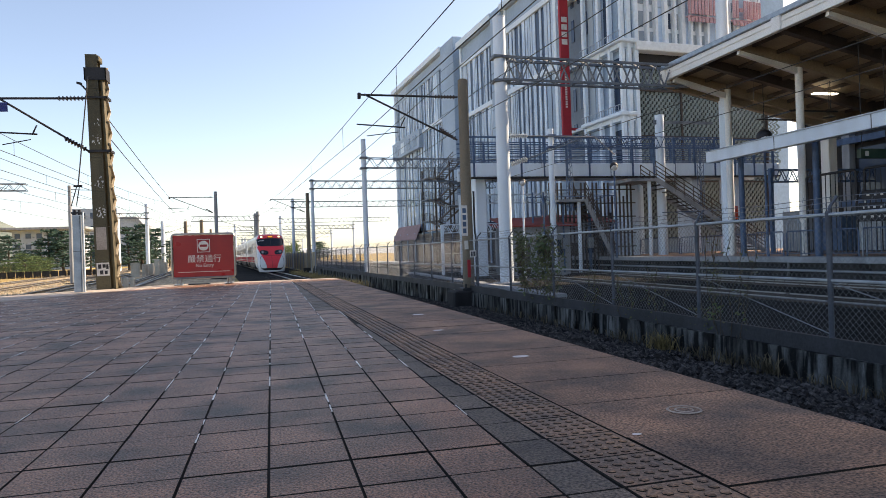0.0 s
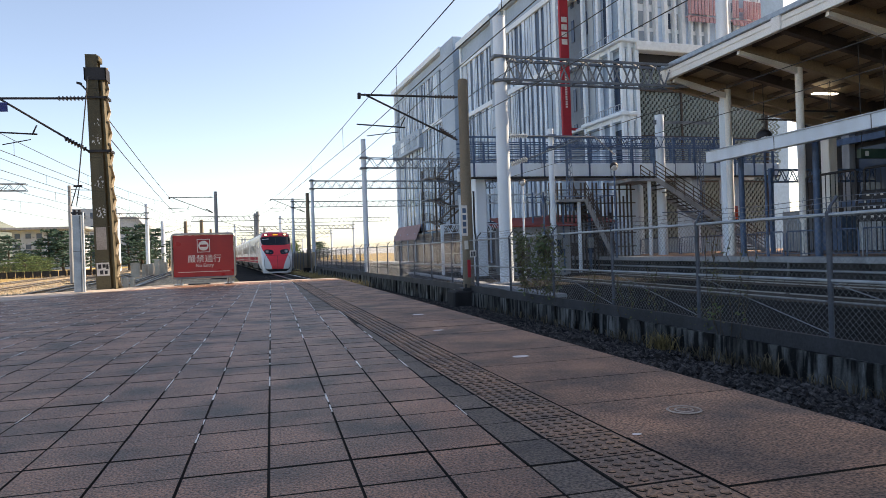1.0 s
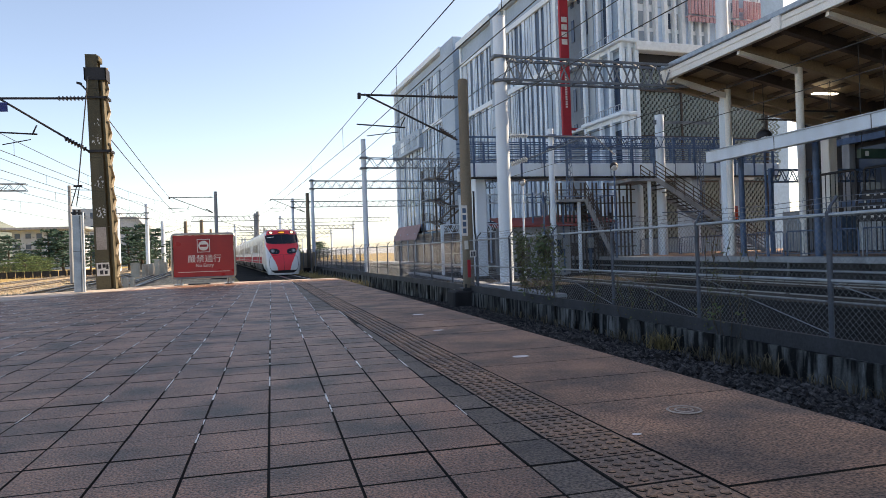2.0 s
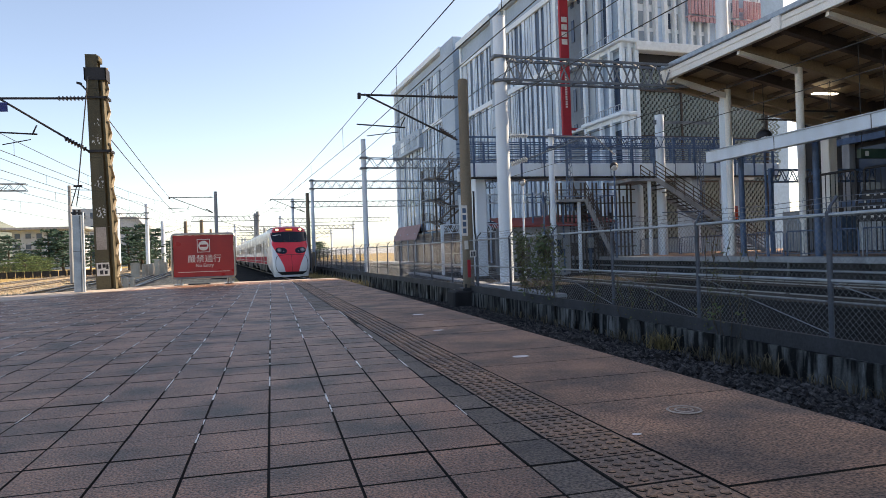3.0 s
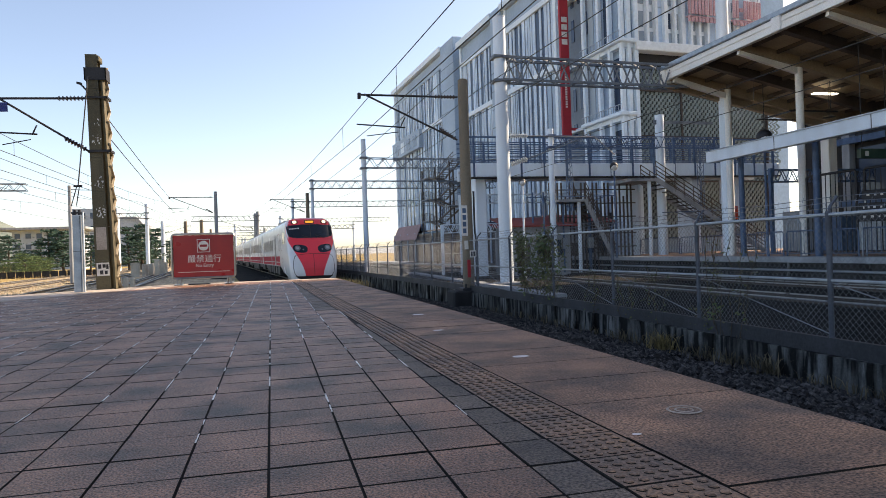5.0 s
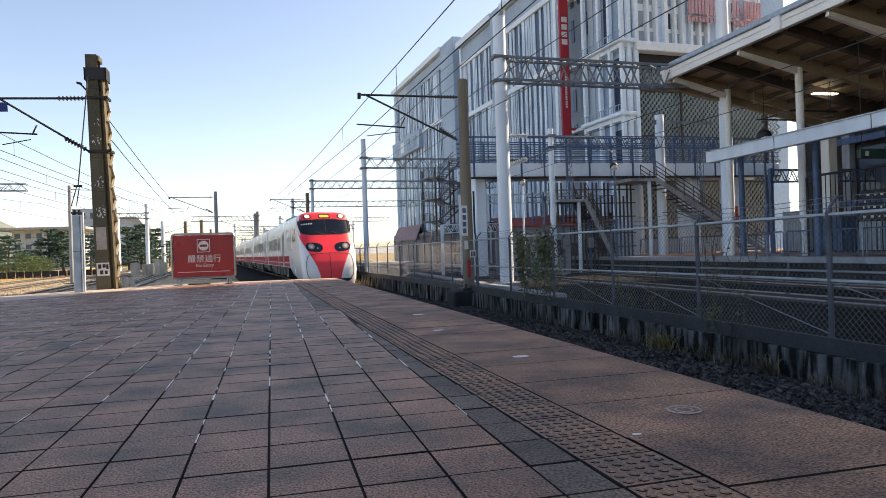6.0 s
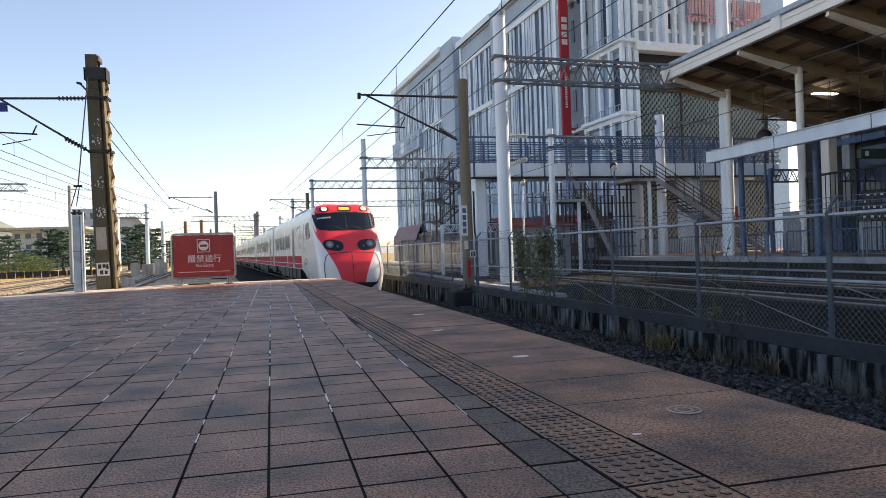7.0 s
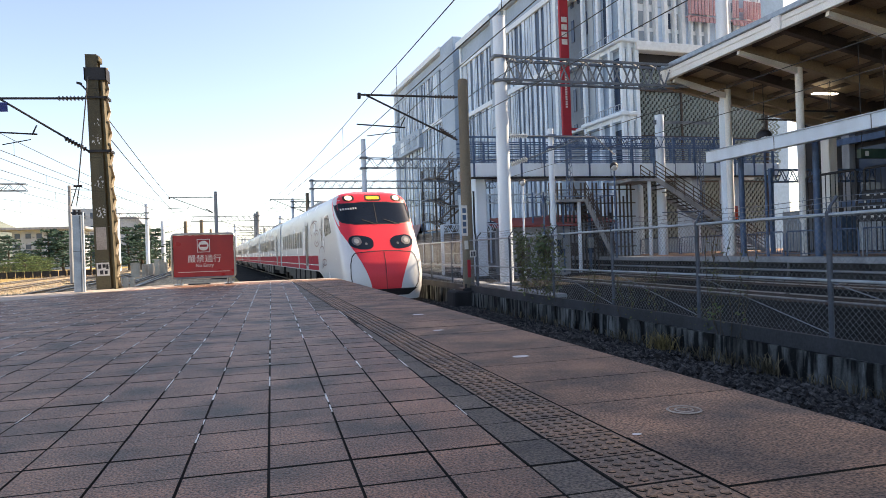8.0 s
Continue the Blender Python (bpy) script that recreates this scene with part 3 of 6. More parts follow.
def nose_stripe(pts, width, out):
    """A narrow band along a line on the nose."""
    dense = []
    for (a, b), (c, d) in zip(pts[:-1], pts[1:]):
        dense += [(a + (c - a) * k / 6, b + (d - b) * k / 6) for k in range(6)]
    dense.append(pts[-1])
    rows = []
    for i, (x, z) in enumerate(dense):
        p, q = dense[max(0, i - 1)], dense[min(len(dense) - 1, i + 1)]
        d = Vector((q[0] - p[0], q[1] - p[1])).normalized() * (width / 2)
        rows.append([on_nose(x - d.y, z + d.x, out), on_nose(x + d.y, z - d.x, out)])
    return Shape().grid(rows)


def side_sheet(s, side, y0, y1, z0, z1, out):
    """A thin raised panel on a car's side wall, following its curve."""
    n = 4
    rows = [[(side * (half_width(z0 + (z1 - z0) * k / n) + out), y, z0 + (z1 - z0) * k / n) for k in range(n + 1)] for y in (y0, y1)]
    s.grid(rows)
    return s


def car_shell(y0, y1):
    """A plain car's body between its ends."""
    zs = [0.95, 1.3, 1.7, 2.1, 2.4, 2.7, 3.0, 3.2, 3.35, 3.5, 3.6, 3.68, 3.76, 3.82, 3.88, 3.93, 3.97, 4.0]
    ring = [(-half_width(z), z) for z in zs] + [(half_width(z), z) for z in reversed(zs)]
    return Shape().prism([(x, y0, z) for x, z in ring], (0, y1 - y0, 0))


DRAWING = material("flank_drawing_paint", (0.10, 0.025, 0.04), 0.4, scale=1, detail=10, moving=True)


def build_train():
    train = thing("train", Matrix(), "white express train with red face and dark windscreen on rails", "train")
    # leading car
    s = Shape()
    zs = [0.05, 0.2, 0.45, 0.65, 0.9, 1.1, 1.3, 1.5, 1.7, 1.9, 2.1, 2.35, 2.6, 2.8, 3.0, 3.18, 3.35, 3.48, 3.6, 3.68, 3.76, 3.82, 3.88, 3.93, 3.97, 3.99]
    rows = []
    for z in zs:
        w, y0, ln = half_width(z), nose_back(z), nose_round(z)
        row = [(-w, 22.5, max(z, 0.95)), (-w, 6.2, max(z, 0.95)), (-w, 4.4, max(z, 0.55))]
        for k in range(-24, 25):
            a = math.pi / 2 * k / 24
            sx = math.copysign(abs(math.sin(a)) ** (2 / NOSE_P), a) if k else 0.0
            row.append((w * sx, y0 + ln * (1 - abs(math.cos(a)) ** (2 / NOSE_P)), z))
        row += [(w, 4.4, max(z, 0.55)), (w, 6.2, max(z, 0.95)), (w, 22.5, max(z, 0.95))]
        rows.append(row)
    s.grid(rows)
    o = len(s.v)
    last = [tuple(p) for p in rows[-1]]
    s.v += last
    s.f.append(tuple(o + k for k in range(len(last))))
    body = part("nose_car_body", s, TRAIN_WHITE, train, "glossy white body shell", smooth=True)
    b = table([(0.42, 0.50), (0.7, 0.56), (1.05, 0.68), (1.4, 0.84), (1.7, 0.99), (2.05, 1.16), (2.4, 1.32), (2.7, 1.385), (3.0, 1.41), (3.35, 1.399), (3.6, 1.364), (3.75, 1.27), (3.87, 1.06), (3.94, 0.8)])
    zs = [0.42 + (3.94 - 0.42) * k / 44 for k in range(45)]
    part("red_mask", nose_patch(zs, lambda z: -b(z), b, 0.008, 26), TRAIN_RED, train, "red front mask running from roof to coupler", smooth=True)
    # windscreen
    wb = table([(2.70, 0.8), (2.725, 1.02), (2.77, 1.2), (2.86, 1.28), (3.05, 1.32), (3.3, 1.345), (3.42, 1.34), (3.46, 1.2), (3.49, 0.6)])
    zs = [2.70 + 0.79 * k / 22 for k in range(23)]
    part("windscreen_seal", nose_patch([2.67 + 0.85 * k / 22 for k in range(23)], lambda z: -wb(2.70 + (z - 2.67) * 0.79 / 0.85) - 0.03, lambda z: wb(2.70 + (z - 2.67) * 0.79 / 0.85) + 0.03, 0.012, 24), BLACK, train, "black rubber seal", smooth=True)
    wind = part("windscreen", nose_patch(zs, lambda z: -wb(z), wb, 0.016, 24), GLASS, train, "dark wraparound windscreen", smooth=True)
    for x0, x1 in ((-0.55, -0.05), (0.25, 0.75)):
        part("wiper", nose_stripe([(x0, 2.84), (x1, 2.66)], 0.03, 0.03), BLACK, wind)
    part("windscreen_post", nose_stripe([(-0.02, 2.72), (0.0, 3.45)], 0.03, 0.022), BLACK, wind)
    bars = Shape()
    for k in range(7):
        x = -1.22 + 0.085 * k
        bars.grid([[on_nose(x, 3.2 + 0.006 * k, 0.022), on_nose(x + 0.05, 3.2 + 0.006 * k, 0.022)], [on_nose(x, 3.27 + 0.006 * k, 0.022), on_nose(x + 0.05, 3.27 + 0.006 * k, 0.022)]])
    part("number_bars", bars, SIGN_WHITE, wind, "small white characters as plain bars")
    # lamps above and the display
    for x in (-0.88, 0.88):
        h = part("headlight", nose_blob(x, 3.66, 0.2, 0.115, 0.014, -0.1 if x > 0 else 0.1, 3.0), BLACK, train, "recessed headlight in a dark bezel", smooth=True)
        part("lens", nose_blob(x, 3.66, 0.12, 0.09, 0.03, 0, 2.2), HEADLIGHT, h, "bright warm-white lens", smooth=True)
    d = part("destination_display", nose_blob(0, 3.67, 0.3, 0.12, 0.014, 0, 6.0), BLACK, train, "dark display box", smooth=True)
    part("display_panel", nose_blob(0, 3.67, 0.24, 0.065, 0.022, 0, 8.0), DISPLAY, d, "lit amber characters")
    # eye-shaped lower lamps
    for sx in (-1, 1):
        e = part("lower_lamp", nose_blob(sx * 0.72, 2.03, 0.42, 0.235, 0.016, sx * 0.14, 2.7), GLASS, train, "black eye-shaped lamp cover", smooth=True)
        part("lamp_ring", nose_blob(sx * 0.87, 2.07, 0.165, 0.155, 0.022), TRAIN_GREY, e, smooth=True)
        part("lamp_bulb", nose_blob(sx * 0.88, 2.07, 0.085, 0.085, 0.03), ROOF_GREY, e, "silver reflector", smooth=True)
        part("tail_lamp", nose_blob(sx * 0.56, 1.97, 0.045, 0.045, 0.024), TRAIN_GREY, e, smooth=True)
    # hood with seams
    part("hood_seam", nose_stripe([(-1.0, 1.66), (-0.5, 1.71), (0, 1.72), (0.5, 1.71), (1.0, 1.66)], 0.022, 0.013), BLACK, train)
    part("centre_seam", nose_stripe([(0.0, 1.71), (0.0, 1.2), (0.0, 0.42)], 0.022, 0.013), BLACK, train)
    for sx in (-1, 1):
        part("side_seam", nose_stripe([(sx * 1.0, 1.66), (sx * 1.1, 1.55), (sx * 1.17, 1.3), (sx * 1.19, 0.9), (sx * 1.14, 0.6), (sx * 1.0, 0.42), (sx * 0.75, 0.33)], 0.028, 0.012), BLACK, train)
    zs = [0.17 + 0.26 * k / 4 for k in range(5)]
    part("coupler_cover", nose_patch(zs, lambda z: -0.72 - (z - 0.17) * 1.5, lambda z: 0.72 + (z - 0.17) * 1.5, 0.012, 16), DARK_STEEL, train, "dark grey band under the red mask", smooth=True)
    part("snow_plough", nose_patch([0.05, 0.12, 0.2], lambda z: -1.1, lambda z: 1.1, 0.02, 16), TRAIN_WHITE, train, smooth=True)
    # sides of all cars
    ends = [(0.0, 22.5)] + [(23.1 + 22.1 * k, 44.6 + 22.1 * k) for k in range(7)]
    for i, (y0, y1) in enumerate(ends):
        car = body
        if i:
            car = part("car_body", car_shell(y0, y1), TRAIN_WHITE, train, "white carriage body", smooth=True)
        part("gangway", Shape().box(-1.0, 1.0, y1, y1 + 0.6, 0.9, 3.5), BLACK, train)
        under = Shape()
        under.box(-1.2, 1.2, y0 + (7.5 if i == 0 else 0.5), y1 - 0.5, 0.62, 1.0)
        for k in range(5):
            ya = y0 + 7.6 + k * 2.0
            under.round_box(-1.32, 1.32, ya, ya + 1.5, 0.32 + 0.06 * (k % 2), 0.95, 0.03)
        part("underframe", under, DARK_STEEL, train, "black underframe equipment")
        for yb in (y0 + (4.2 if i == 0 else 3.2), y1 - 3.2):
            bo = Shape().box(-1.12, -0.92, yb - 1.5, yb + 1.5, 0.42, 0.66).box(0.92, 1.12, yb - 1.5, yb + 1.5, 0.42, 0.66).box(-1.0, 1.0, yb - 0.3, yb + 0.3, 0.5, 0.9)
            bogie = part("bogie", bo, DARK_STEEL, train, "dark bogie frame")
            for yw in (yb - 1.05, yb + 1.05):
                axle = Shape()
                axle.rod((-0.62, 0, 0), (0.62, 0, 0), 0.07, n=8)
                for sx in (-1, 1):
                    axle.rod((sx * 0.50, 0, 0), (sx * 0.64, 0, 0), 0.43, n=20)
                    axle.rod((sx * 0.64, 0, 0), (sx * 0.66, 0, 0), 0.3, n=12)
                a = part("wheelset", axle, RAIL, train, "steel wheels on an axle", pose(0, yw, 0.43))
                WHEELS.append(a)
        doors = (9.6,) if i == 0 else (y0 + 2.6,)
        w0, w1 = (11.3, 21.2) if i == 0 else (y0 + 4.6, y1 - 0.9)
        n = 9 if i == 0 else 13
        for side in (-1, 1) if i < 3 else (-1,):
            s = Shape()
            z0, z1 = 1.0, 1.62
            cut = [(6.0, 9.1), (10.1, 12.7), (13.1, 22.3)] if i == 0 else [(y0 + 0.1, y1 - 0.1)]
            for a, c in cut:
                side_sheet(s, side, a, c, z0, z1, 0.006)
            part("red_stripe", s, STRIPE, car, "red band along the lower side")
            s = Shape()
            for a, c in cut:
                side_sheet(s, side, a, c, 1.2, 1.25, 0.009)
            part("white_line", s, TRAIN_WHITE, car)
            for dy in doors:
                s = Shape()
                side_sheet(s, side, dy - 0.42, dy + 0.42, 1.05, 3.1, 0.007)
                dr = part("door", s, TRAIN_WHITE, car, "white sliding door")
                s = Shape()
                for q in (dy - 0.45, dy + 0.43):
                    side_sheet(s, side, q - 0.03, q + 0.07, 1.02, 3.15, 0.011)
                part("door_gap", s, BLACK, dr)
                s = Shape()
                side_sheet(s, side, dy - 0.26, dy + 0.26, 1.15, 3.02, 0.011)
                part("door_window", s, SIDE_GLASS, dr)
            pitch = (w1 - w0) / n
            for k in range(n):
                s = Shape()
                side_sheet(s, side, w0 + k * pitch + 0.2, w0 + (k + 1) * pitch - 0.2, 2.02, 2.82, 0.008)
                part("window", s, SIDE_GLASS, car)
        roof = Shape().round_box(-0.85, 0.85, y0 + 8.5, y0 + 13.5, 3.94, 4.12, 0.05)
        part("roof_unit", roof, ROOF_GREY, car, "grey air-conditioning unit on the roof")
    # cab side window, mirror, and line drawing on the leading car's flank
    for side in (-1, 1):
        s = Shape()
        s.prism([(side * (half_width(z) + 0.008), y, z) for y, z in ((2.55, 2.45), (3.9, 2.35), (4.2, 2.6), (4.2, 3.05), (3.9, 3.15), (3.2, 3.15))], (side * 0.004, 0, 0))
        part("cab_window", s, GLASS, body)
        s = Shape()
        side_sheet(s, side, 4.85, 4.92, 1.9, 3.15, 0.008)
        part("cab_door_gap", s, BLACK, body)
        s = Shape()
        for cy, cz, ry, rz, a0, a1 in ((6.3, 2.35, 0.8, 0.34, 20, 380), (6.3, 2.35, 0.45, 0.2, 20, 380), (5.4, 1.8, 1.3, 0.75, 100, 250), (7.3, 2.75, 0.9, 0.3, -60, 170), (4.9, 1.5, 0.8, 0.5, -20, 150), (5.3, 1.9, 0.5, 0.8, 40, 250), (7.4, 1.9, 0.6, 0.7, -80, 60), (6.9, 2.6, 1.5, 0.5, 30, 120), (4.3, 1.35, 0.5, 0.12, 0, 360)):
            arc = []
            for k in range(21):
                w = radians(a0 + (a1 - a0) * k / 20)
                y, z = cy + ry * math.cos(w), cz + rz * math.sin(w)
                arc.append((y, z))
            rows = [[(side * (half_width(z + dz) + 0.007), y, z + dz) for dz in (-0.024, 0.024)] for y, z in arc]
            s.grid(rows)
        part("flank_drawing", s, DRAWING, body, "dark curved line drawing on the white flank")
    return train


WHEELS = []
train = build_train()
TRAIN_ROWS = []
for k in range(33):
    tt = k * 0.25
    TRAIN_ROWS.append((tt, 71.09 - 6.414 * tt + 0.0452 * tt * tt))


def train_pose(y):
    return pose(3.77 - 0.0763 * (y - 23), y, RAIL_Z, 0, 0, 4.36)


# ---- shared steelwork ----
def truss_into(s, a, b, h, d, chord=0.05, brace=0.03, pitch=0.9):
    """A box truss from a to b: h high below the line, d deep, zigzag on both faces and on top."""
    a, b = Vector(a), Vector(b)
    way = (b - a).normalized()
    side = way.cross(Vector((0, 0, 1))).normalized() * (d / 2)
    down = Vector((0, 0, -h))
    for q in (side, -side):
        s.bar(a + q, b + q, chord, chord)
        s.bar(a + q + down, b + q + down, chord, chord)
    n = max(2, int((b - a).length / pitch))
    for k in range(n):
        p0, p1 = a.lerp(b, k / n), a.lerp(b, (k + 1) / n)
        mid = a.lerp(b, (k + 0.5) / n)
        for q in (side, -side):
            s.bar(p0 + q + down, mid + q, brace, brace)
            s.bar(mid + q, p1 + q + down, brace, brace)
        s.bar(p0 + side, p1 - side, brace, brace)
        s.bar(p0 + side + down, p0 - side + down, brace, brace)


def gantry(xa, xb, y, top, h, post_top, post_r, label, mat=TRUSS, post_mat=WHITE_STEEL, both=True, far_top=None, base=-1.1, tilt=0.0722, d=0.7, chord=0.06, brace=0.04, pitch=0.95):
    """A catenary gantry: round posts, truss across the tracks, brackets."""
    t = thing("catenary_gantry", Matrix(), label, "gantry", "catenary gantries")
    s = Shape()
    truss_into(s, (xa, y, top), (xb, y + tilt * (xb - xa), top), h, d, chord, brace, pitch)
    part("truss", s, mat, t, "galvanised lattice beam")
    for x in (xa, xb) if both else (xa,):
        yy = y + tilt * (x - xa)
        tip = far_top if far_top and x == xb else post_top
        s = Shape().rod((x, yy, base), (x, yy, tip), post_r, post_r * 0.9, 16)
        s.rod((x, yy, tip), (x, yy, tip + 0.03), post_r * 0.95, n=16)
        p = part("post", s, post_mat, t, "white round steel post", smooth=True)
        for z in (top + 0.03, top - h - 0.03):
            part("clamp", Shape().round_box(x - post_r - 0.09, x + post_r + 0.09, yy - d / 2, yy + d / 2, z - 0.07, z + 0.07, 0.02), mat, p)
        part("footing", Shape().round_box(x - 0.55, x + 0.55, yy - 0.55, yy + 0.55, base - 0.1, base + 0.22, 0.03), CONCRETE, p)
    return t


def insulator_into(s, a, b, r=0.075, n=7):
    """A row of porcelain discs on a rod."""
    a, b = Vector(a), Vector(b)
    s.rod(a, b, r * 0.4, n=8)
    for k in range(n):
        p = a.lerp(b, (k + 0.5) / n)
        d = (b - a).normalized() * 0.012
        s.rod(p - d, p + d * 1.5, r, r * 0.7, 10)


def cantilever(parent, x, y, zt, zl, reach, side, mat=GALV, porcelain=PORCELAIN):
    """The arm of a catenary mast: level top tube, raking tube, steady arm; side is -1 or 1."""
    arm = part("top_tube", Shape().rod((x, y, zt), (x + side * reach, y, zt), 0.032, n=8), mat, parent, "level tube of the wire bracket")
    s = Shape()
    insulator_into(s, (x + side * 0.08, y, zt), (x + side * 0.75, y, zt))
    part("insulator", s, porcelain, arm, "ribbed dark porcelain insulator")
    s = Shape()
    insulator_into(s, (x + side * 0.1, y, zl + 0.04), (x + side * 0.62, y, zl + 0.36))
    part("insulator", s, porcelain, arm, "ribbed dark porcelain insulator")
    s = Shape().rod((x + side * 0.05, y, zl), (x + side * (reach - 0.15), y, zt + 0.02), 0.03, n=8)
    part("raking_tube", s, mat, parent)
    s = Shape().rod((x + side * (reach * 0.55), y, zt - 0.98), (x + side * (reach + 0.1), y, zt - 0.9), 0.024, n=6)
    s.rod((x + side * (reach * 0.6), y, zt - 0.98), (x + side * reach * 0.55, y, zl + (zt - zl) * 0.5), 0.02, n=6)
    s.rod((x + side * (reach * 0.62), y, zt - 1.12), (x + side * (reach - 0.2), y, zt - 1.25), 0.015, n=6)
    part("steady_arm", s, mat, parent)
    part("clamp", Shape().round_box(x + side * reach - 0.05, x + side * reach + 0.05, y - 0.05, y + 0.05, zt - 0.13, zt + 0.06, 0.02), mat, parent)


def concrete_pole(x, y, z0, z1, r, label, reach=0.0, side=-1, zt=None, mat=POLE_CONCRETE, block=True):
    t = thing("catenary_pole", Matrix(), label, "pole", "catenary poles")
    s = Shape().rod((x, y, z0), (x, y, z1), r, r * 0.82, 20)
    s.rod((x, y, z1), (x, y, z1 + 0.03), r * 0.7, r * 0.6, 20)
    part("shaft", s, mat, t, smooth=True)
    if block:
        part("footing", Shape().round_box(x - 0.6, x + 0.75, y - 0.5, y + 0.5, -1.15, z0 + 0.04, 0.04), DARK_CONCRETE, t, "dark concrete footing")
    if reach:
        cantilever(t, x + side * r, y, zt, zt - 1.35, reach, side, DARK_STEEL)
    return t


# ---- the platform's end: lattice mast, duct, sign ----
def lattice_mast():
    t = thing("lattice_mast", pose(-4.43, 20.5, 0, 0, -1.4, 0), "olive painted lattice mast with peeling notices at the platform's end", "mast")

    def w(z):
        return 0.235 - 0.006 * z

    for k in range(8):
        za, zb = -1.1 + k * 0.95, -1.1 + (k + 1) * 0.95 - 0.006
        a, b = w(za), w(zb)
        plates = [Shape(), Shape(), Shape()]
        plates[0].quad_block([(-a, -a, za), (a - 0.1, -a, za), (a - 0.1, -a + 0.05, za), (-a, -a + 0.05, za), (-b, -b, zb), (b - 0.1, -b, zb), (b - 0.1, -b + 0.05, zb), (-b, -b + 0.05, zb)])
        plates[1].quad_block([(-a, a - 0.05, za), (a - 0.1, a - 0.05, za), (a - 0.1, a, za), (-a, a, za), (-b, b - 0.05, zb), (b - 0.1, b - 0.05, zb), (b - 0.1, b, zb), (-b, b, zb)])
        plates[2].quad_block([(-a, -a + 0.05, za), (-a + 0.04, -a + 0.05, za), (-a + 0.04, a - 0.05, za), (-a, a - 0.05, za), (-b, -b + 0.05, zb), (-b + 0.04, -b + 0.05, zb), (-b + 0.04, b - 0.05, zb), (-b, b - 0.05, zb)])
        for s in plates:
            part("plate", s, OLIVE, t, "olive painted steel plate")
    s = Shape()
    for sy in (-1, 1):
        s.bar((w(-1.1) + 0.02, sy * (w(-1.1) - 0.05), -1.1), (w(6.1) + 0.0, sy * (w(6.1) - 0.05), 6.1), 0.08, 0.08)
    part("angle_iron", s, OLIVE, t)
    n = 22
    for k in range(n):
        z0, z1 = -0.6 + 6.8 * k / n, -0.6 + 6.8 * (k + 1) / n
        sy = 1 if k % 2 else -1
        # beige in place of olive: sunlight on this side put into the bars
        part("lacing_bar", Shape().bar((w(z0) + 0.075, -sy * (w(z0) - 0.04), z0), (w(z1) + 0.075, sy * (w(z1) - 0.04), z1), 0.02, 0.06, (1, 0, 0)), BEIGE, t)
    for z, h in ((5.95, 0.34), (5.3, 0.06), (3.82, 0.07)):
        a = w(z) + 0.04
        s = Shape()
        s.box(-a, a + 0.08, -a, -a + 0.03, z - h / 2, z + h / 2).box(-a, a + 0.08, a - 0.03, a, z - h / 2, z + h / 2)
        s.box(-a, -a + 0.03, -a, a, z - h / 2, z + h / 2).box(a + 0.05, a + 0.08, -a, a, z - h / 2, z + h / 2)
        part("band", s, DARK_STEEL, t, "dark clamp band")
    part("cap", Shape().round_box(-0.19, 0.16, -0.19, 0.19, 6.3, 6.47, 0.02), OLIVE, t)
    part("notice", Shape().box(-0.2, 0.12, -w(0.55) - 0.008, -w(0.55) + 0.01, 0.38, 0.74), SIGN_WHITE, t, "white notice with dark marks")
    s = Shape()
    for i, (x0, x1, z0, z1) in enumerate(((-0.16, -0.08, 0.58, 0.7), (-0.05, 0.03, 0.6, 0.7), (0.04, 0.1, 0.56, 0.69), (-0.12, -0.04, 0.42, 0.53), (0.0, 0.07, 0.42, 0.52))):
        s.box(x0, x1, -w(0.55) - 0.012, -w(0.55) - 0.006, z0, z1)
    part("mark", s, DARK_STEEL, t, "unreadable dark marks as bars")
    part("faded_poster", Shape().box(-0.17, 0.09, -w(1.4) - 0.006, -w(1.4) + 0.01, 1.1, 1.72), EDGE_STONE, t, "faded yellowish poster")
    s = Shape()
    rng = random.Random(8)
    for _ in range(60):
        z = rng.choice((2.0, 2.1, 2.2, 2.9, 3.0, 4.1, 4.2, 4.6)) + rng.uniform(-0.12, 0.12)
        x = rng.uniform(-0.13, 0.1)
        q = rng.uniform(0.006, 0.02)
        yy = -w(z) - 0.002
        s.v += [(x - q, yy, z - q * rng.random()), (x + q * rng.random(), yy, z - q * 1.4), (x + q, yy, z + q * 1.3), (x - q * 0.6, yy, z + q * 1.8)]
        k = len(s.v) - 4
        s.f.append((k, k + 1, k + 2, k + 3))
    tagged(part("peeling_paint", s, SIGN_WHITE, t, "scraps of peeled pale paint and paper"), kind="stuff")
    cantilever(t, -0.24, 0.0, 5.32, 3.86, 2.35, -1, DARK_STEEL)
    part("blue_tag", Shape().box(-2.42, -2.2, -0.06, -0.04, 4.95, 5.2), BLUE_SIGN, t, "small blue tag")
    part("bracket", Shape().bar((-0.25, 0, 5.55), (-0.42, 0, 5.75), 0.05, 0.05).bar((-0.36, 0, 5.72), (-0.48, 0, 5.75), 0.1, 0.05), DARK_STEEL, t)
    s = Shape().rod((-0.12, -0.32, 5.85), (-0.28, -1.3, 2.75), 0.016, n=6)
    s.rod((-0.31, -1.3, 2.75), (-0.44, -1.4, 2.24), 0.012, n=6).rod((-0.25, -1.3, 2.75), (-0.32, -1.4, 2.24), 0.012, n=6)
    s.rod((-0.38, -1.32, 2.75), (-0.18, -1.32, 2.75), 0.03, n=6)
    part("stay", s, DARK_STEEL, t, "tension stay down to the duct")
    return t


lattice_mast()


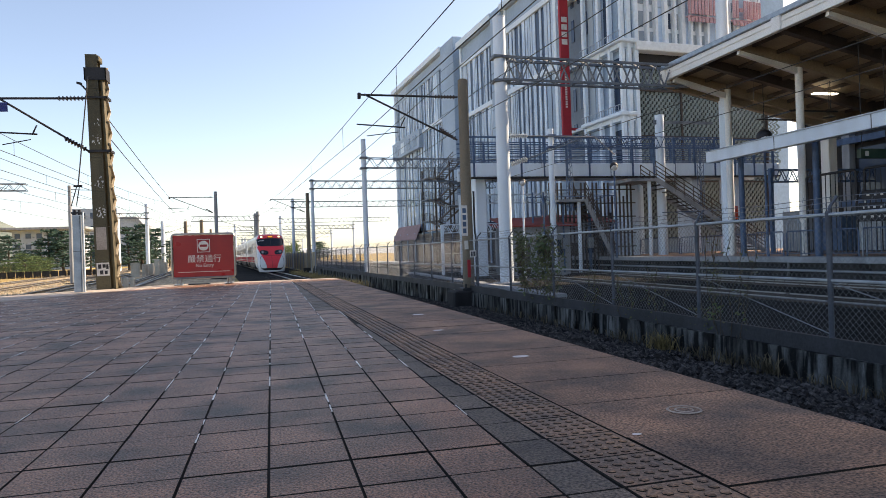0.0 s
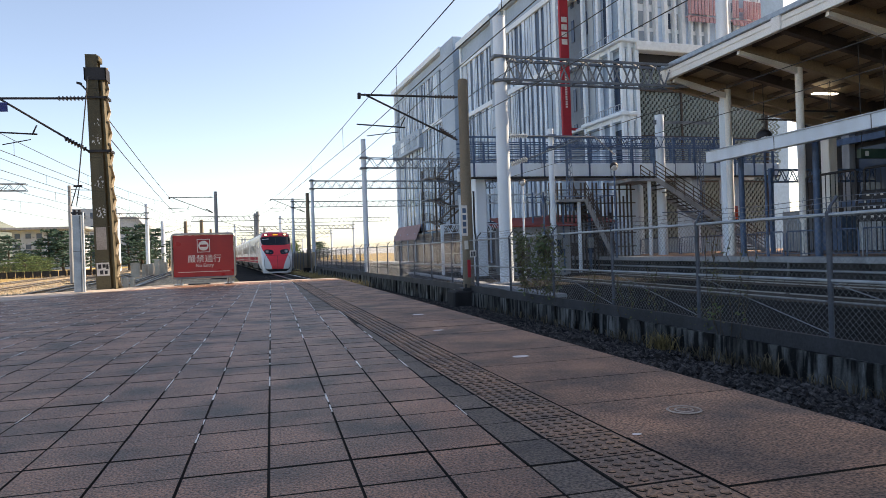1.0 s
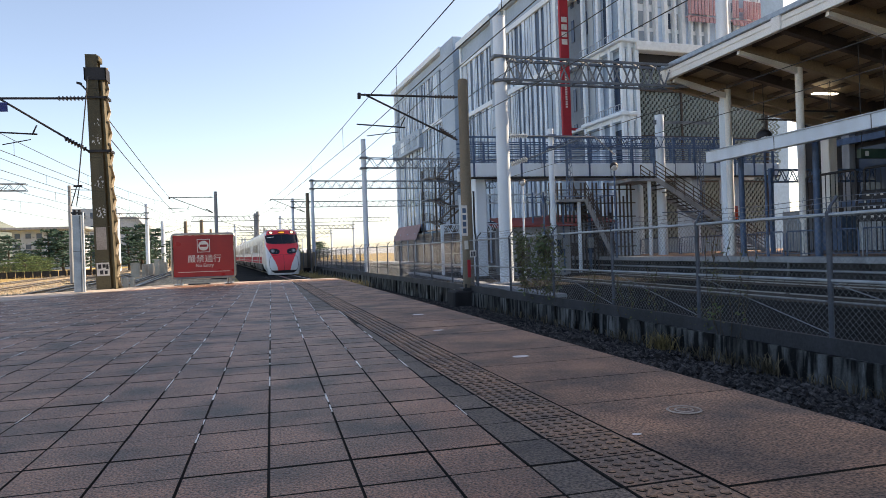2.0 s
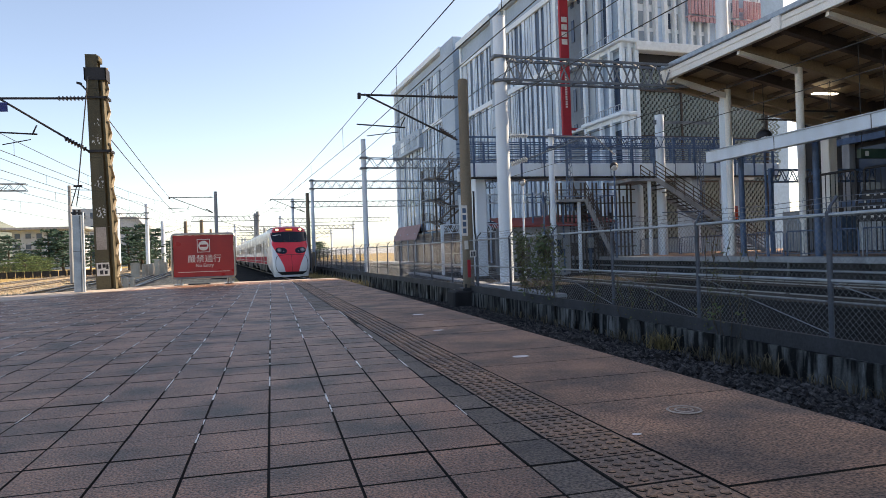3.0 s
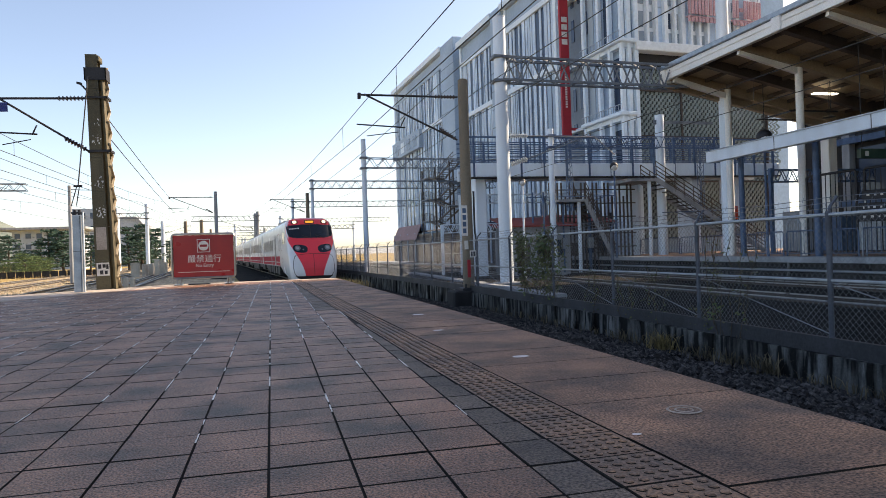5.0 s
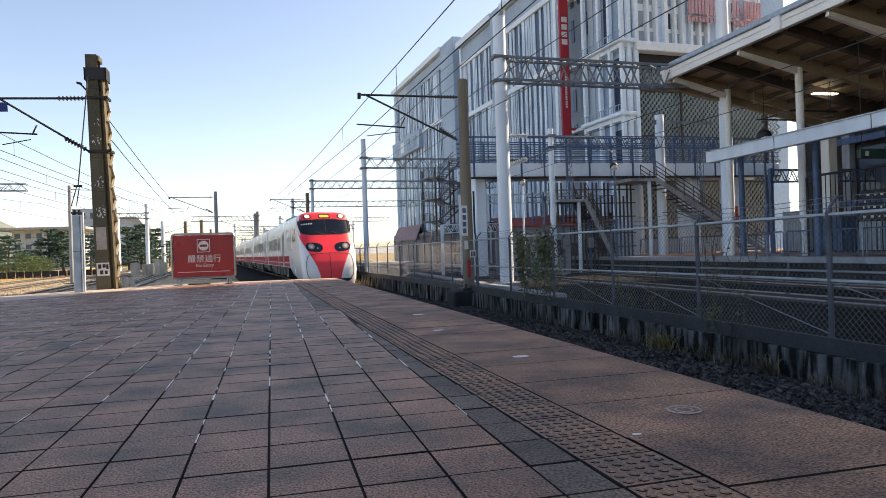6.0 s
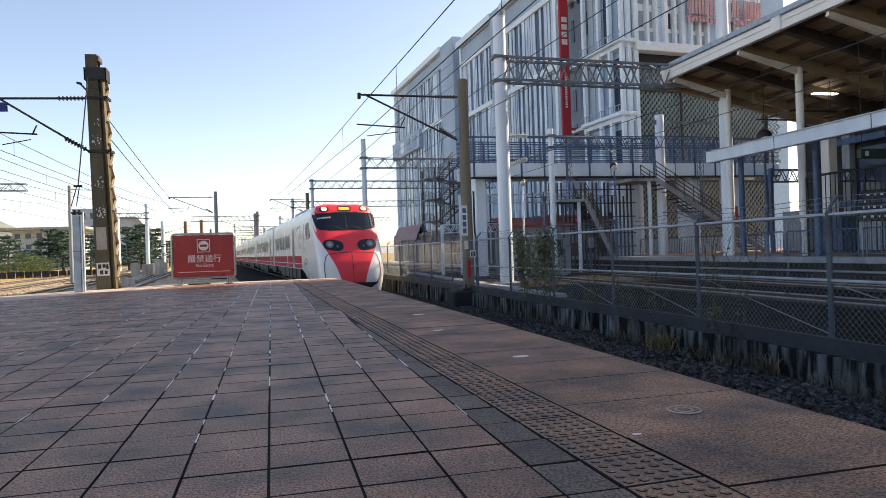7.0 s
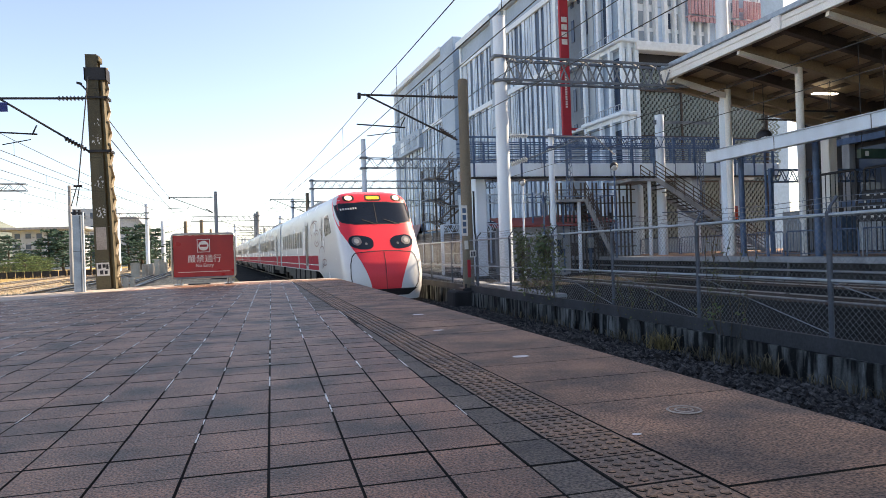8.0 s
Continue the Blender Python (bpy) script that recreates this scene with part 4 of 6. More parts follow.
def weight_duct():
    t = thing("weight_duct", pose(-4.8, 19.05, 0), "tall grey steel duct around tension weights on platform edge", "duct")
    part("casing", Shape().round_box(-0.08, 0.13, -0.1, 0.1, 0.0, 1.98, 0.012), GALV, t, "grey sheet-steel casing")
    part("guide", Shape().rod((0.155, -0.02, 0), (0.155, -0.02, 2.05), 0.022, n=10), WHITE_STEEL, t, "white guide rod")
    part("seam", Shape().box(-0.082, 0.132, -0.103, -0.099, 1.05, 1.06).box(0.09, 0.1, -0.104, -0.1, 0.02, 1.96), DARK_STEEL, t)
    part("top_bracket", Shape().box(-0.06, -0.01, -0.05, 0.05, 1.97, 2.12).box(0.04, 0.09, -0.05, 0.05, 1.97, 2.12).box(-0.12, 0.13, -0.03, 0.03, 2.02, 2.06), DARK_STEEL, t)


weight_duct()


def lettering(name, text, size, mat, parent, m, label=""):
    """Built-in font turned into a flat mesh."""
    c = bpy.data.curves.new(name, "FONT")
    c.body, c.size, c.align_x, c.align_y, c.extrude = text, size, "CENTER", "CENTER", 0.002
    tmp = bpy.data.objects.new(name, c)
    scene.collection.objects.link(tmp)
    me = bpy.data.meshes.new_from_object(tmp.evaluated_get(bpy.context.evaluated_depsgraph_get()))
    bpy.data.objects.remove(tmp)
    me.materials.clear()
    me.materials.append(mat)
    ob = new(name, me)
    ob.parent = parent
    ob.matrix_basis = m
    return tagged(ob, label=label)


def frame_ring(x0, x1, z0, z1, c, y, r, n=8):
    """A closed round tube with rounded corners, standing in the xz plane."""
    pts = []
    for cx, cz, a0 in ((x1 - c, z1 - c, 0), (x0 + c, z1 - c, 90), (x0 + c, z0 + c, 180), (x1 - c, z0 + c, 270)):
        for k in range(5):
            w = radians(a0 + 22.5 * k)
            pts.append((cx + c * math.cos(w), y, cz + c * math.sin(w)))
    pts.append(pts[0])
    return Shape().line(pts, r, n)


def no_entry_sign():
    t = thing("no_entry_sign", pose(-1.92, 21.0, 0.075, 0, 0, 2) @ Matrix.Diagonal((0.95, 1, 0.97, 1)), "red no entry board in a steel tube frame on feet", "sign")
    part("frame", frame_ring(-0.92, 0.92, 0.13, 1.46, 0.1, 0, 0.032), CHROME, t, "stainless tube frame", smooth=True)
    board = part("board", Shape().round_box(-0.885, 0.885, -0.02, 0.02, 0.165, 1.425, 0.012), SIGN_RED, t, "glossy red board")
    part("badge", Shape().grid([[(x, -0.026, z) for x in (-0.19, 0.19)] for z in (0.9, 1.3)]), SIGN_WHITE, board, "white square outline")
    part("badge_field", Shape().box(-0.172, 0.172, -0.031, -0.028, 0.917, 1.283), SIGN_RED, board)
    part("disc", Shape().rod((0, -0.03, 1.1), (0, -0.036, 1.1), 0.15, n=32), SIGN_WHITE, board, "round white disc")
    part("disc_bar", Shape().box(-0.105, 0.105, -0.042, -0.037, 1.065, 1.135), SIGN_RED, board)
    lettering("lettering", "嚴禁通行", 0.25, SIGN_WHITE, board, pose(0.02, -0.025, 0.69, 90), "white characters")
    lettering("lettering", "No Entry", 0.14, SIGN_WHITE, board, pose(0.02, -0.025, 0.5, 90), "white words")
    s = Shape()
    rng = random.Random(2)
    x = -0.75
    while x < 0.75:
        q = rng.uniform(0.02, 0.06)
        s.box(x, x + q, -0.026, -0.02, 0.3, 0.318)
        x += q + 0.012
    part("small_print", s, SIGN_WHITE, board, "line of unreadable small print as bars")
    for x in (-0.74, 0.74):
        s = Shape()
        for dx in (-0.05, 0.05):
            s.rod((x + dx, 0, -0.05), (x + dx, 0, 0.16), 0.028, n=10)
        s.round_box(x - 0.12, x + 0.12, -0.3, 0.3, -0.072, -0.04, 0.01)
        part("foot", s, CHROME, t, "steel foot")
    s = Shape()
    for x, z in ((-0.84, 1.38), (0.84, 1.38), (-0.84, 0.2), (0.84, 0.2)):
        s.rod((x, 0, z), (x * 1.07, 0, z + (0.05 if z > 1 else -0.05)), 0.008, n=5)
    part("tie", s, BLACK, t)


no_entry_sign()
tagged(part("flat_stone", Shape().round_box(-2.35, -1.75, 20.72, 20.9, 0.0, 0.04, 0.015), DARK_STEEL), "dark flat plate lying before the sign", "plate")


# ---- near pole with its notices ----
near_pole = concrete_pole(6.03, 20.4, -0.55, 6.12, 0.185, "brown concrete catenary pole with notices on a dark footing", 3.1, -1, 5.58)
part("white_notice", Shape().box(5.78, 5.98, 20.17, 20.19, 1.2, 2.15), SIGN_WHITE, near_pole, "tall white notice plate")
for k in range(4):
    part("notice_bar", Shape().box(5.82, 5.93, 20.163, 20.169, 1.28 + 0.21 * k, 1.43 + 0.21 * k), BLUE_STEEL, near_pole, "unreadable character as a bar")
part("small_plate", Shape().box(5.86, 5.98, 20.17, 20.19, 0.78, 1.05).box(6.02, 6.22, 20.16, 20.18, 0.52, 0.74), SIGN_WHITE, near_pole)
part("plate_bars", Shape().box(6.05, 6.1, 20.15, 20.159, 0.56, 0.7).box(6.13, 6.19, 20.15, 20.159, 0.56, 0.7), DARK_STEEL, near_pole)
part("red_notice", Shape().box(5.93, 6.03, 20.16, 20.18, -0.1, 0.45), BANNER, near_pole, "narrow red warning plate")
part("conduit", Shape().line([(6.28, 20.35, -0.5), (6.28, 20.35, 1.2), (6.24, 20.3, 1.3), (6.24, 20.3, 2.6)], 0.03, 8), CABLE, near_pole, "dark cable conduit")
part("anchor", Shape().round_box(5.75, 6.35, 20.1, 20.7, -0.53, -0.42, 0.03).rod((5.85, 20.15, -0.5), (5.85, 20.15, -0.3), 0.03).rod((6.25, 20.15, -0.5), (6.25, 20.15, -0.3), 0.03), DARK_STEEL, near_pole)


# ---- low wall and chain-link fence along the near track ----
def low_wall():
    t = thing("low_wall", Matrix(), "low stained concrete wall below the chain-link fence", "wall", kind="structure")
    rng = random.Random(21)
    y = 2.0
    rest = Shape()
    while y < 66:
        n = rng.choice((0.18, 0.28, 0.4, 0.55)) * (1 if y < 30 else 1.3)
        x0, x1 = wall_x(y) + rng.choice((0, 0, 0.015, 0.05)), wall_x(y + n)
        zt = -0.64 + 0.1 * min(1, (y - 4) / 20) + rng.uniform(-0.006, 0.006)
        s = Shape() if y < 34 else rest
        s.quad_block([(x0, y, -1.15), (x0 + 0.22, y, -1.15), (x0 + 0.22, y + n - 0.008, -1.15), (x0, y + n - 0.008, -1.15), (x0 + 0.012, y, zt), (x0 + 0.22, y, zt), (x0 + 0.22, y + n - 0.008, zt), (x0 + 0.012, y + n - 0.008, zt)])
        if y < 34:
            part("wall_block", s, DIRTY, t)
        y += n
    tagged(part("wall_blocks", rest, DIRTY, t), kind="stuff")
    s = Shape()
    for k in range(64):
        a, b = 2.0 + k, 3.0 + k
        za = -0.64 + 0.1 * min(1, max(0, (a - 4) / 20))
        zb = -0.64 + 0.1 * min(1, max(0, (b - 4) / 20))
        s.quad_block([(wall_x(a) + 0.1, a, za), (wall_x(a) + 0.16, a, za), (wall_x(b) + 0.16, b, zb), (wall_x(b) + 0.1, b, zb), (wall_x(a) + 0.1, a, za + 0.2), (wall_x(a) + 0.16, a, za + 0.2), (wall_x(b) + 0.16, b, zb + 0.2), (wall_x(b) + 0.1, b, zb + 0.2)])
    part("kerb_board", s, FOOT_BOARD, t, "dark grey board along the fence foot")


low_wall()


def fence_x(y):
    return wall_x(y) + 0.14


def chain_link_fence():
    t = thing("chain_link_fence", Matrix(), "weathered chain-link fence with steel posts and barbed wire", "fence")
    ys = [4.1 + 2.58 * k for k in range(24)]
    lo, hi = -0.44, 1.05
    for y in ys:
        x = fence_x(y)
        s = Shape().rod((x, y, -0.62), (x, y, hi + 0.02), 0.032, n=10)
        s.line([(x, y, hi), (x + 0.03, y, hi + 0.1), (x + 0.14, y, hi + 0.22)], 0.018, 6)
        s.ball((x, y, hi + 0.02), 0.036, 8, 4)
        part("post", s, FENCE_STEEL, t, smooth=True)
    for a, b in zip(ys[:-1], ys[1:]):
        xa, xb = fence_x(a), fence_x(b)
        part("top_rail", Shape().rod((xa, a, hi), (xb, b, hi), 0.024, n=8), GALV, t, smooth=True)
        part("middle_rail", Shape().rod((xa, a, 0.26), (xb, b, 0.26), 0.02, n=8), GALV, t, smooth=True)
        part("brace", Shape().rod((xa, a, lo + 0.05), (xb, b, 0.24), 0.007, n=6), WIRE, t)
        s = Shape().rod((xa, a, 0.0), (xb, b, 0.0), 0.006, n=5)
        for h, o in ((0.08, 0.02), (0.15, 0.08), (0.22, 0.14)):
            mid = ((xa + xb) / 2 + o, (a + b) / 2, hi + h - 0.03)
            s.line([(xa + o, a, hi + h), mid, (xb + o, b, hi + h)], 0.004, 4)
            for k in range(12):
                q = (k + 0.5) / 12
                p = Vector((xa + o + (xb - xa) * q, a + (b - a) * q, hi + h - 0.03 * (1 - abs(2 * q - 1))))
                s.rod(p + Vector((0.02, 0.01, 0.03)), p - Vector((0.02, 0.01, 0.03)), 0.003, n=3)
        part("barbed_wire", s, WIRE, t, "thin tension and barbed wires")
        # woven wire: two sets of slanting wires
        w = Shape()
        step, height = 0.085, hi - lo
        n = int((b - a + height) / step)
        for k in range(n):
            for up in (0, 1):
                u0 = -height + k * step
                p, q = max(0.0, u0), min(b - a, u0 + height)
                if q - p < 0.02:
                    continue
                zp, zq = (lo + p - u0, lo + q - u0) if up else (hi - (p - u0), hi - (q - u0))
                fx = lambda d: xa + (xb - xa) * d / (b - a) + (0.003 if up else -0.003)
                w.rod((fx(p), a + p, zp), (fx(q), a + q, zq), 0.0023, n=3)
        part("wire_mesh", w, WIRE, t, "diamond wire mesh")


chain_link_fence()


def panel_wall():
    """The beige panel wall that takes over beyond the fence."""
    t = thing("panel_wall", Matrix(), "sunlit beige concrete panel wall along the track", "wall", kind="structure")
    for k in range(34):
        y = 64 + k * 2.0
        x = wall_x(y) + 0.1
        part("panel", Shape().round_box(x, x + 0.1, y, y + 1.92, -1.0, 1.0, 0.01), BEIGE, t)
        if k % 2 == 0:
            part("post", Shape().round_box(x - 0.08, x + 0.02, y - 0.1, y + 0.02, -1.05, 1.25, 0.015), CONCRETE, t)


panel_wall()


def blades(name, spots, h, mat, label, lean=0.5):
    """Tufts of grass blades, one mesh."""
    s = Shape()
    rng = random.Random(len(spots))
    for x, y, z in spots:
        a, q = rng.uniform(0, 6.3), h * rng.uniform(0.5, 1.3)
        dx, dy = math.cos(a), math.sin(a)
        o = len(s.v)
        w = 0.004 + 0.003 * rng.random()
        b = lean * q * rng.uniform(0.3, 1.2)
        s.v += [(x - dy * w, y + dx * w, z), (x + dy * w, y - dx * w, z), (x + dx * b * 0.4 + dy * w, y + dy * b * 0.4 - dx * w, z + q * 0.65), (x + dx * b * 0.4 - dy * w, y + dy * b * 0.4 + dx * w, z + q * 0.65), (x + dx * b, y + dy * b, z + q * 0.9)]
        s.f += [(o, o + 1, o + 2, o + 3), (o + 3, o + 2, o + 4)]
    return tagged(part(name, s, mat), label, "grass", kind="stuff")


rng = random.Random(17)
for yc, n, spread, h in ((9.9, 150, 0.14, 0.28), (8.2, 70, 0.4, 0.2), (7.5, 60, 0.12, 0.28), (6.6, 40, 0.3, 0.16), (8.9, 80, 0.6, 0.24), (5.6, 50, 0.3, 0.2), (11.0, 60, 0.3, 0.25), (12.0, 30, 0.4, 0.2), (14.5, 60, 0.8, 0.22), (17, 60, 1.0, 0.2)):
    sp = []
    for _ in range(n):
        y = rng.gauss(yc, spread)
        sp.append((wall_x(y) - abs(rng.gauss(0, 0.12)) - 0.03, y, -0.99))
    blades("dry_grass_tuft", sp, h, STRAW if yc == 9.9 else NEAR_GRASS, "tuft of dry straw-coloured grass by the wall", 1.0)
sp = [(track_x(y) + 1.1 + abs(rng.gauss(0, 0.5)), y, -1.0) for y in (rng.uniform(34, 66) for _ in range(2500))]
blades("verge_grass", sp, 0.35, STRAW, "sunlit yellow grass beside the track")


def leafy(name, stems, leaf, n, mat, label, spread, category="creeper"):
    """Thin stems with many small leaves."""
    t = thing(name, Matrix(), label, category)
    s, lv = Shape(), Shape()
    rng = random.Random(n)
    for pts in stems:
        s.line(pts, 0.006, 4)
        for _ in range(n):
            k = max(rng.randrange(len(pts) - 1), rng.randrange(len(pts) - 1))
            p = Vector(pts[k]).lerp(Vector(pts[k + 1]), rng.random()) + Vector((rng.gauss(0, spread * 0.5), rng.gauss(0, spread), rng.gauss(0, spread)))
            a = Vector((rng.uniform(-1, 1), rng.uniform(-1, 1), rng.uniform(-1, 0.4))).normalized() * leaf * rng.uniform(0.6, 1.3)
            b = a.orthogonal().normalized() * leaf * 0.3
            o = len(lv.v)
            lv.v += [tuple(p), tuple(p + a * 0.5 + b), tuple(p + a), tuple(p + a * 0.5 - b)]
            lv.f.append((o, o + 1, o + 2, o + 3))
    part("stem", s, BARK, t)
    tagged(part("leaves", lv, mat, t), kind="stuff")


rng = random.Random(4)
stems = []
for k in range(24):
    y = 15.3 + rng.uniform(-1.0, 1.0)
    x = fence_x(y)
    pts = [(x, y, -0.6)]
    for j in range(6):
        pts.append((x + rng.uniform(-0.1, 0.08), pts[-1][1] + rng.uniform(-0.14, 0.14), pts[-1][2] + rng.uniform(0.2, 0.34)))
    stems.append(pts)
leafy("fence_creeper", stems, 0.10, 62, LEAF_NEAR, "leafy green creeper climbing the fence", 0.11)
for yc, top in ((8.7, 1.1), (8.5, 0.9), (11.3, 0.3), (12.6, 0.4), (10.6, 0.5), (8.9, -0.2)):
    stems = []
    for k in range(4):
        y = yc + rng.uniform(-0.25, 0.25)
        pts = [(fence_x(y) - 0.05, y, -0.65)]
        for j in range(5):
            pts.append((fence_x(y) + rng.uniform(-0.08, 0.05), pts[-1][1] + rng.uniform(-0.12, 0.12), pts[-1][2] + (top + 0.65) / 5 * rng.uniform(0.7, 1.1)))
        stems.append(pts)
    leafy("fence_weed", stems, 0.06, 22, LEAF_NEAR, "thin straggling weed in the wire mesh", 0.06, "weed")


# ---- gantries and poles, near to far ----
gantry(11.1, 24.0, 31.0, 10.02, 1.1, 12.0, 0.34, "white steel gantry posts carrying a lattice beam over the tracks", tilt=0.03, far_top=15.5, chord=0.11, brace=0.06)
gantry(6.95, 22.0, 50.3, 7.85, 0.72, 9.25, 0.2, "white gantry post with lattice beam beside the fence", both=False)
gantry(4.2, 24.0, 68.7, 8.15, 0.75, 8.3, 0.18, "pale gantry with lattice beam over the far tracks", both=False)
gantry(3.0, 24.0, 92, 7.9, 0.75, 8.3, 0.2, "pale gantry with lattice beam over the far tracks", both=False)
gantry(-2.0, -12.5, 118, 7.6, 0.8, 8.3, 0.28, "dark gantry with lattice beam over the side tracks", both=False, post_mat=CONCRETE)
gantry(2.0, 24.0, 135, 7.9, 0.8, 8.4, 0.3, "pale gantry with lattice beam far down the line", both=False)
gantry(-40.0, -21.2, 67, 8.0, 0.62, 8.6, 0.25, "gantry with lattice beam over the side tracks", both=False)
gantry(-18.4, -23.6, 112, 8.0, 0.8, 9.4, 0.3, "gantry with lattice beam before dark trees", both=False)
for y, xa, xb in ((165, -8, 20), (205, -12, 18), (250, -15, 16), (310, -20, 14), (380, -26, 10)):
    gantry(xa, xb, y, 7.8, 0.9, 8.4, 0.3, "distant gantry spanning the tracks", chord=0.11, brace=0.08, pitch=1.4)
    if y > 230:
        gantry(xa, xa - 22, y + 14, 7.4, 0.9, 8.4, 0.3, "distant gantry spanning the side tracks", chord=0.11, brace=0.08, pitch=1.4)

concrete_pole(3.75, 69.5, -0.6, 7.0, 0.21, "dark concrete catenary pole with bracket beside the track", 3.4, -1, 6.4)
concrete_pole(-4.4, 60, -1.0, 6.35, 0.17, "grey concrete catenary pole with bracket behind the sign", 3.5, -1, 5.9, mat=CONCRETE)
concrete_pole(-16.2, 62.4, -1.0, 7.2, 0.16, "slim concrete catenary pole with long bracket", 0.0, mat=CONCRETE)
concrete_pole(-15.6, 62.8, -1.0, 5.0, 0.14, "slim blue-grey pole beside the concrete pole", 0.0, mat=BLUE_STEEL, block=False)
concrete_pole(-24.3, 120, -1.0, 9.4, 0.5, "white round post beside the side tracks", 0.0, mat=WHITE_STEEL)
concrete_pole(-19.6, 136, -1.0, 8.0, 0.42, "white round post with bracket beside the side tracks", 4.5, 1, 7.0, mat=WHITE_STEEL)
concrete_pole(-2.4, 118, -1.0, 8.0, 0.3, "dark grey catenary pole beside the near track", 5.5, -1, 6.8, mat=CONCRETE)
concrete_pole(-13.5, 118, -1.0, 6.9, 0.34, "dark catenary pole among side tracks", 0.0)
concrete_pole(-11.0, 118, -1.0, 7.1, 0.34, "dark catenary pole among side tracks", 0.0)
rng = random.Random(40)
for k in range(26):
    y = rng.uniform(130, 330)
    x = -0.0722 * (y - 60) + rng.choice((-30, -24, -18, -12, -6, 5.2, 5.6, 9, 13, 18)) + rng.uniform(-0.5, 0.5)
    concrete_pole(x, y, -1.0, rng.uniform(5.5, 8.5), 0.22 + 0.0008 * y, "distant catenary pole among the tracks", 3.2 if k % 2 else 0.0, rng.choice((-1, 1)), 5.9, mat=rng.choice((CONCRETE, POLE_CONCRETE, WHITE_STEEL)), block=False)


# ---- overhead wires ----
def sagging(a, b, sag, n=10):
    a, b = Vector(a), Vector(b)
    return [a.lerp(b, k / n) - Vector((0, 0, sag * 4 * (k / n) * (1 - k / n))) for k in range(n + 1)]


def overhead_wire(spans, r, label):
    t = None
    for a, b, sag in spans:
        s = Shape().line(sagging(a, b, sag), r, 5)
        if t is None:
            t = part("overhead_wire", s, CABLE)
            tagged(t, label, "overhead wire", "overhead wires")
        else:
            part("span", s, CABLE, t)
    return t


def wire_pair(spans, gap, r, label):
    """A messenger wire with its contact wire and droppers."""
    t = overhead_wire(spans, r, label)
    for a, b, sag in spans:
        lo_a, lo_b = Vector(a) - Vector((0, 0, gap)), Vector(b) - Vector((0, 0, gap))
        part("contact_wire", Shape().line([lo_a, lo_b], r, 5), CABLE, t)
        s = Shape()
        pts = sagging(a, b, sag)
        for k in range(1, 10, 2):
            s.rod(pts[k], lo_a.lerp(lo_b, k / 10), r * 0.6, n=4)
        part("dropper", s, CABLE, t)


wire_pair([((3.05, 20.4, 5.54), (0.0, 69.5, 6.3), 0.35), ((5.1, -14, 5.5), (3.05, 20.4, 5.54), 0.0), ((0.0, 69.5, 6.3), (-6.5, 118, 6.7), 0.4), ((-6.5, 118, 6.7), (-16, 250, 6.7), 0.4)], 0.95, 0.012, "black messenger and contact wires over the near track")
overhead_wire([((6.3, 24.8, 7.0), (3.7, 69.5, 6.9), 0.3), ((7.9, -14, 7.0), (6.3, 24.8, 7.0), 0.0)], 0.016, "black feeder wire along the pole tops")
for z in (7.15, 8.32):
    overhead_wire([((9.74, 31, z), (7.0, 70, z - 0.6), 0.4), ((12.95, -14, z), (9.74, 31, z), 0.0)], 0.017, "black wire over the middle tracks")
wire_pair([((14.9, 31, 6.15), (13.5, 70, 6.1), 0.4), ((14.9, -12, 5.6), (14.9, 31, 6.15), 0.15)], 0.95, 0.013, "messenger and contact wires over the far track")
for q, lean in ((-8.75, 0.0), (-10.6, 0.0), (-13.0, 0.0), (-17.0, -0.02)):
    wire_pair([((q + lean * 20, 12, 5.7), (q + lean * 62, 62, 5.7), 0.6), ((q + lean * 62, 62, 5.7), (q - 2.6, 112, 6.2), 0.35), ((q - 2.6, 112, 6.2), (q - 9.0, 200, 6.2), 0.35), ((q, -30, 5.7), (q + lean * 20, 12, 5.7), 0.4)], 1.05, 0.012, "messenger and contact wires over a side track")
overhead_wire([((-4.28, 20.6, 4.72), (-7.66, 60, 5.43), 0.1)], 0.013, "tensioned wire anchored to the lattice mast")
overhead_wire([((-4.24, 20.6, 4.17), (-7.77, 60, 4.77), 0.1)], 0.013, "tensioned wire anchored to the lattice mast")
overhead_wire([((-16.2, 62.4, 6.9), (-14.5, 63.2, 6.9), 0.02)], 0.03, "short dark cross wire from the slim pole")


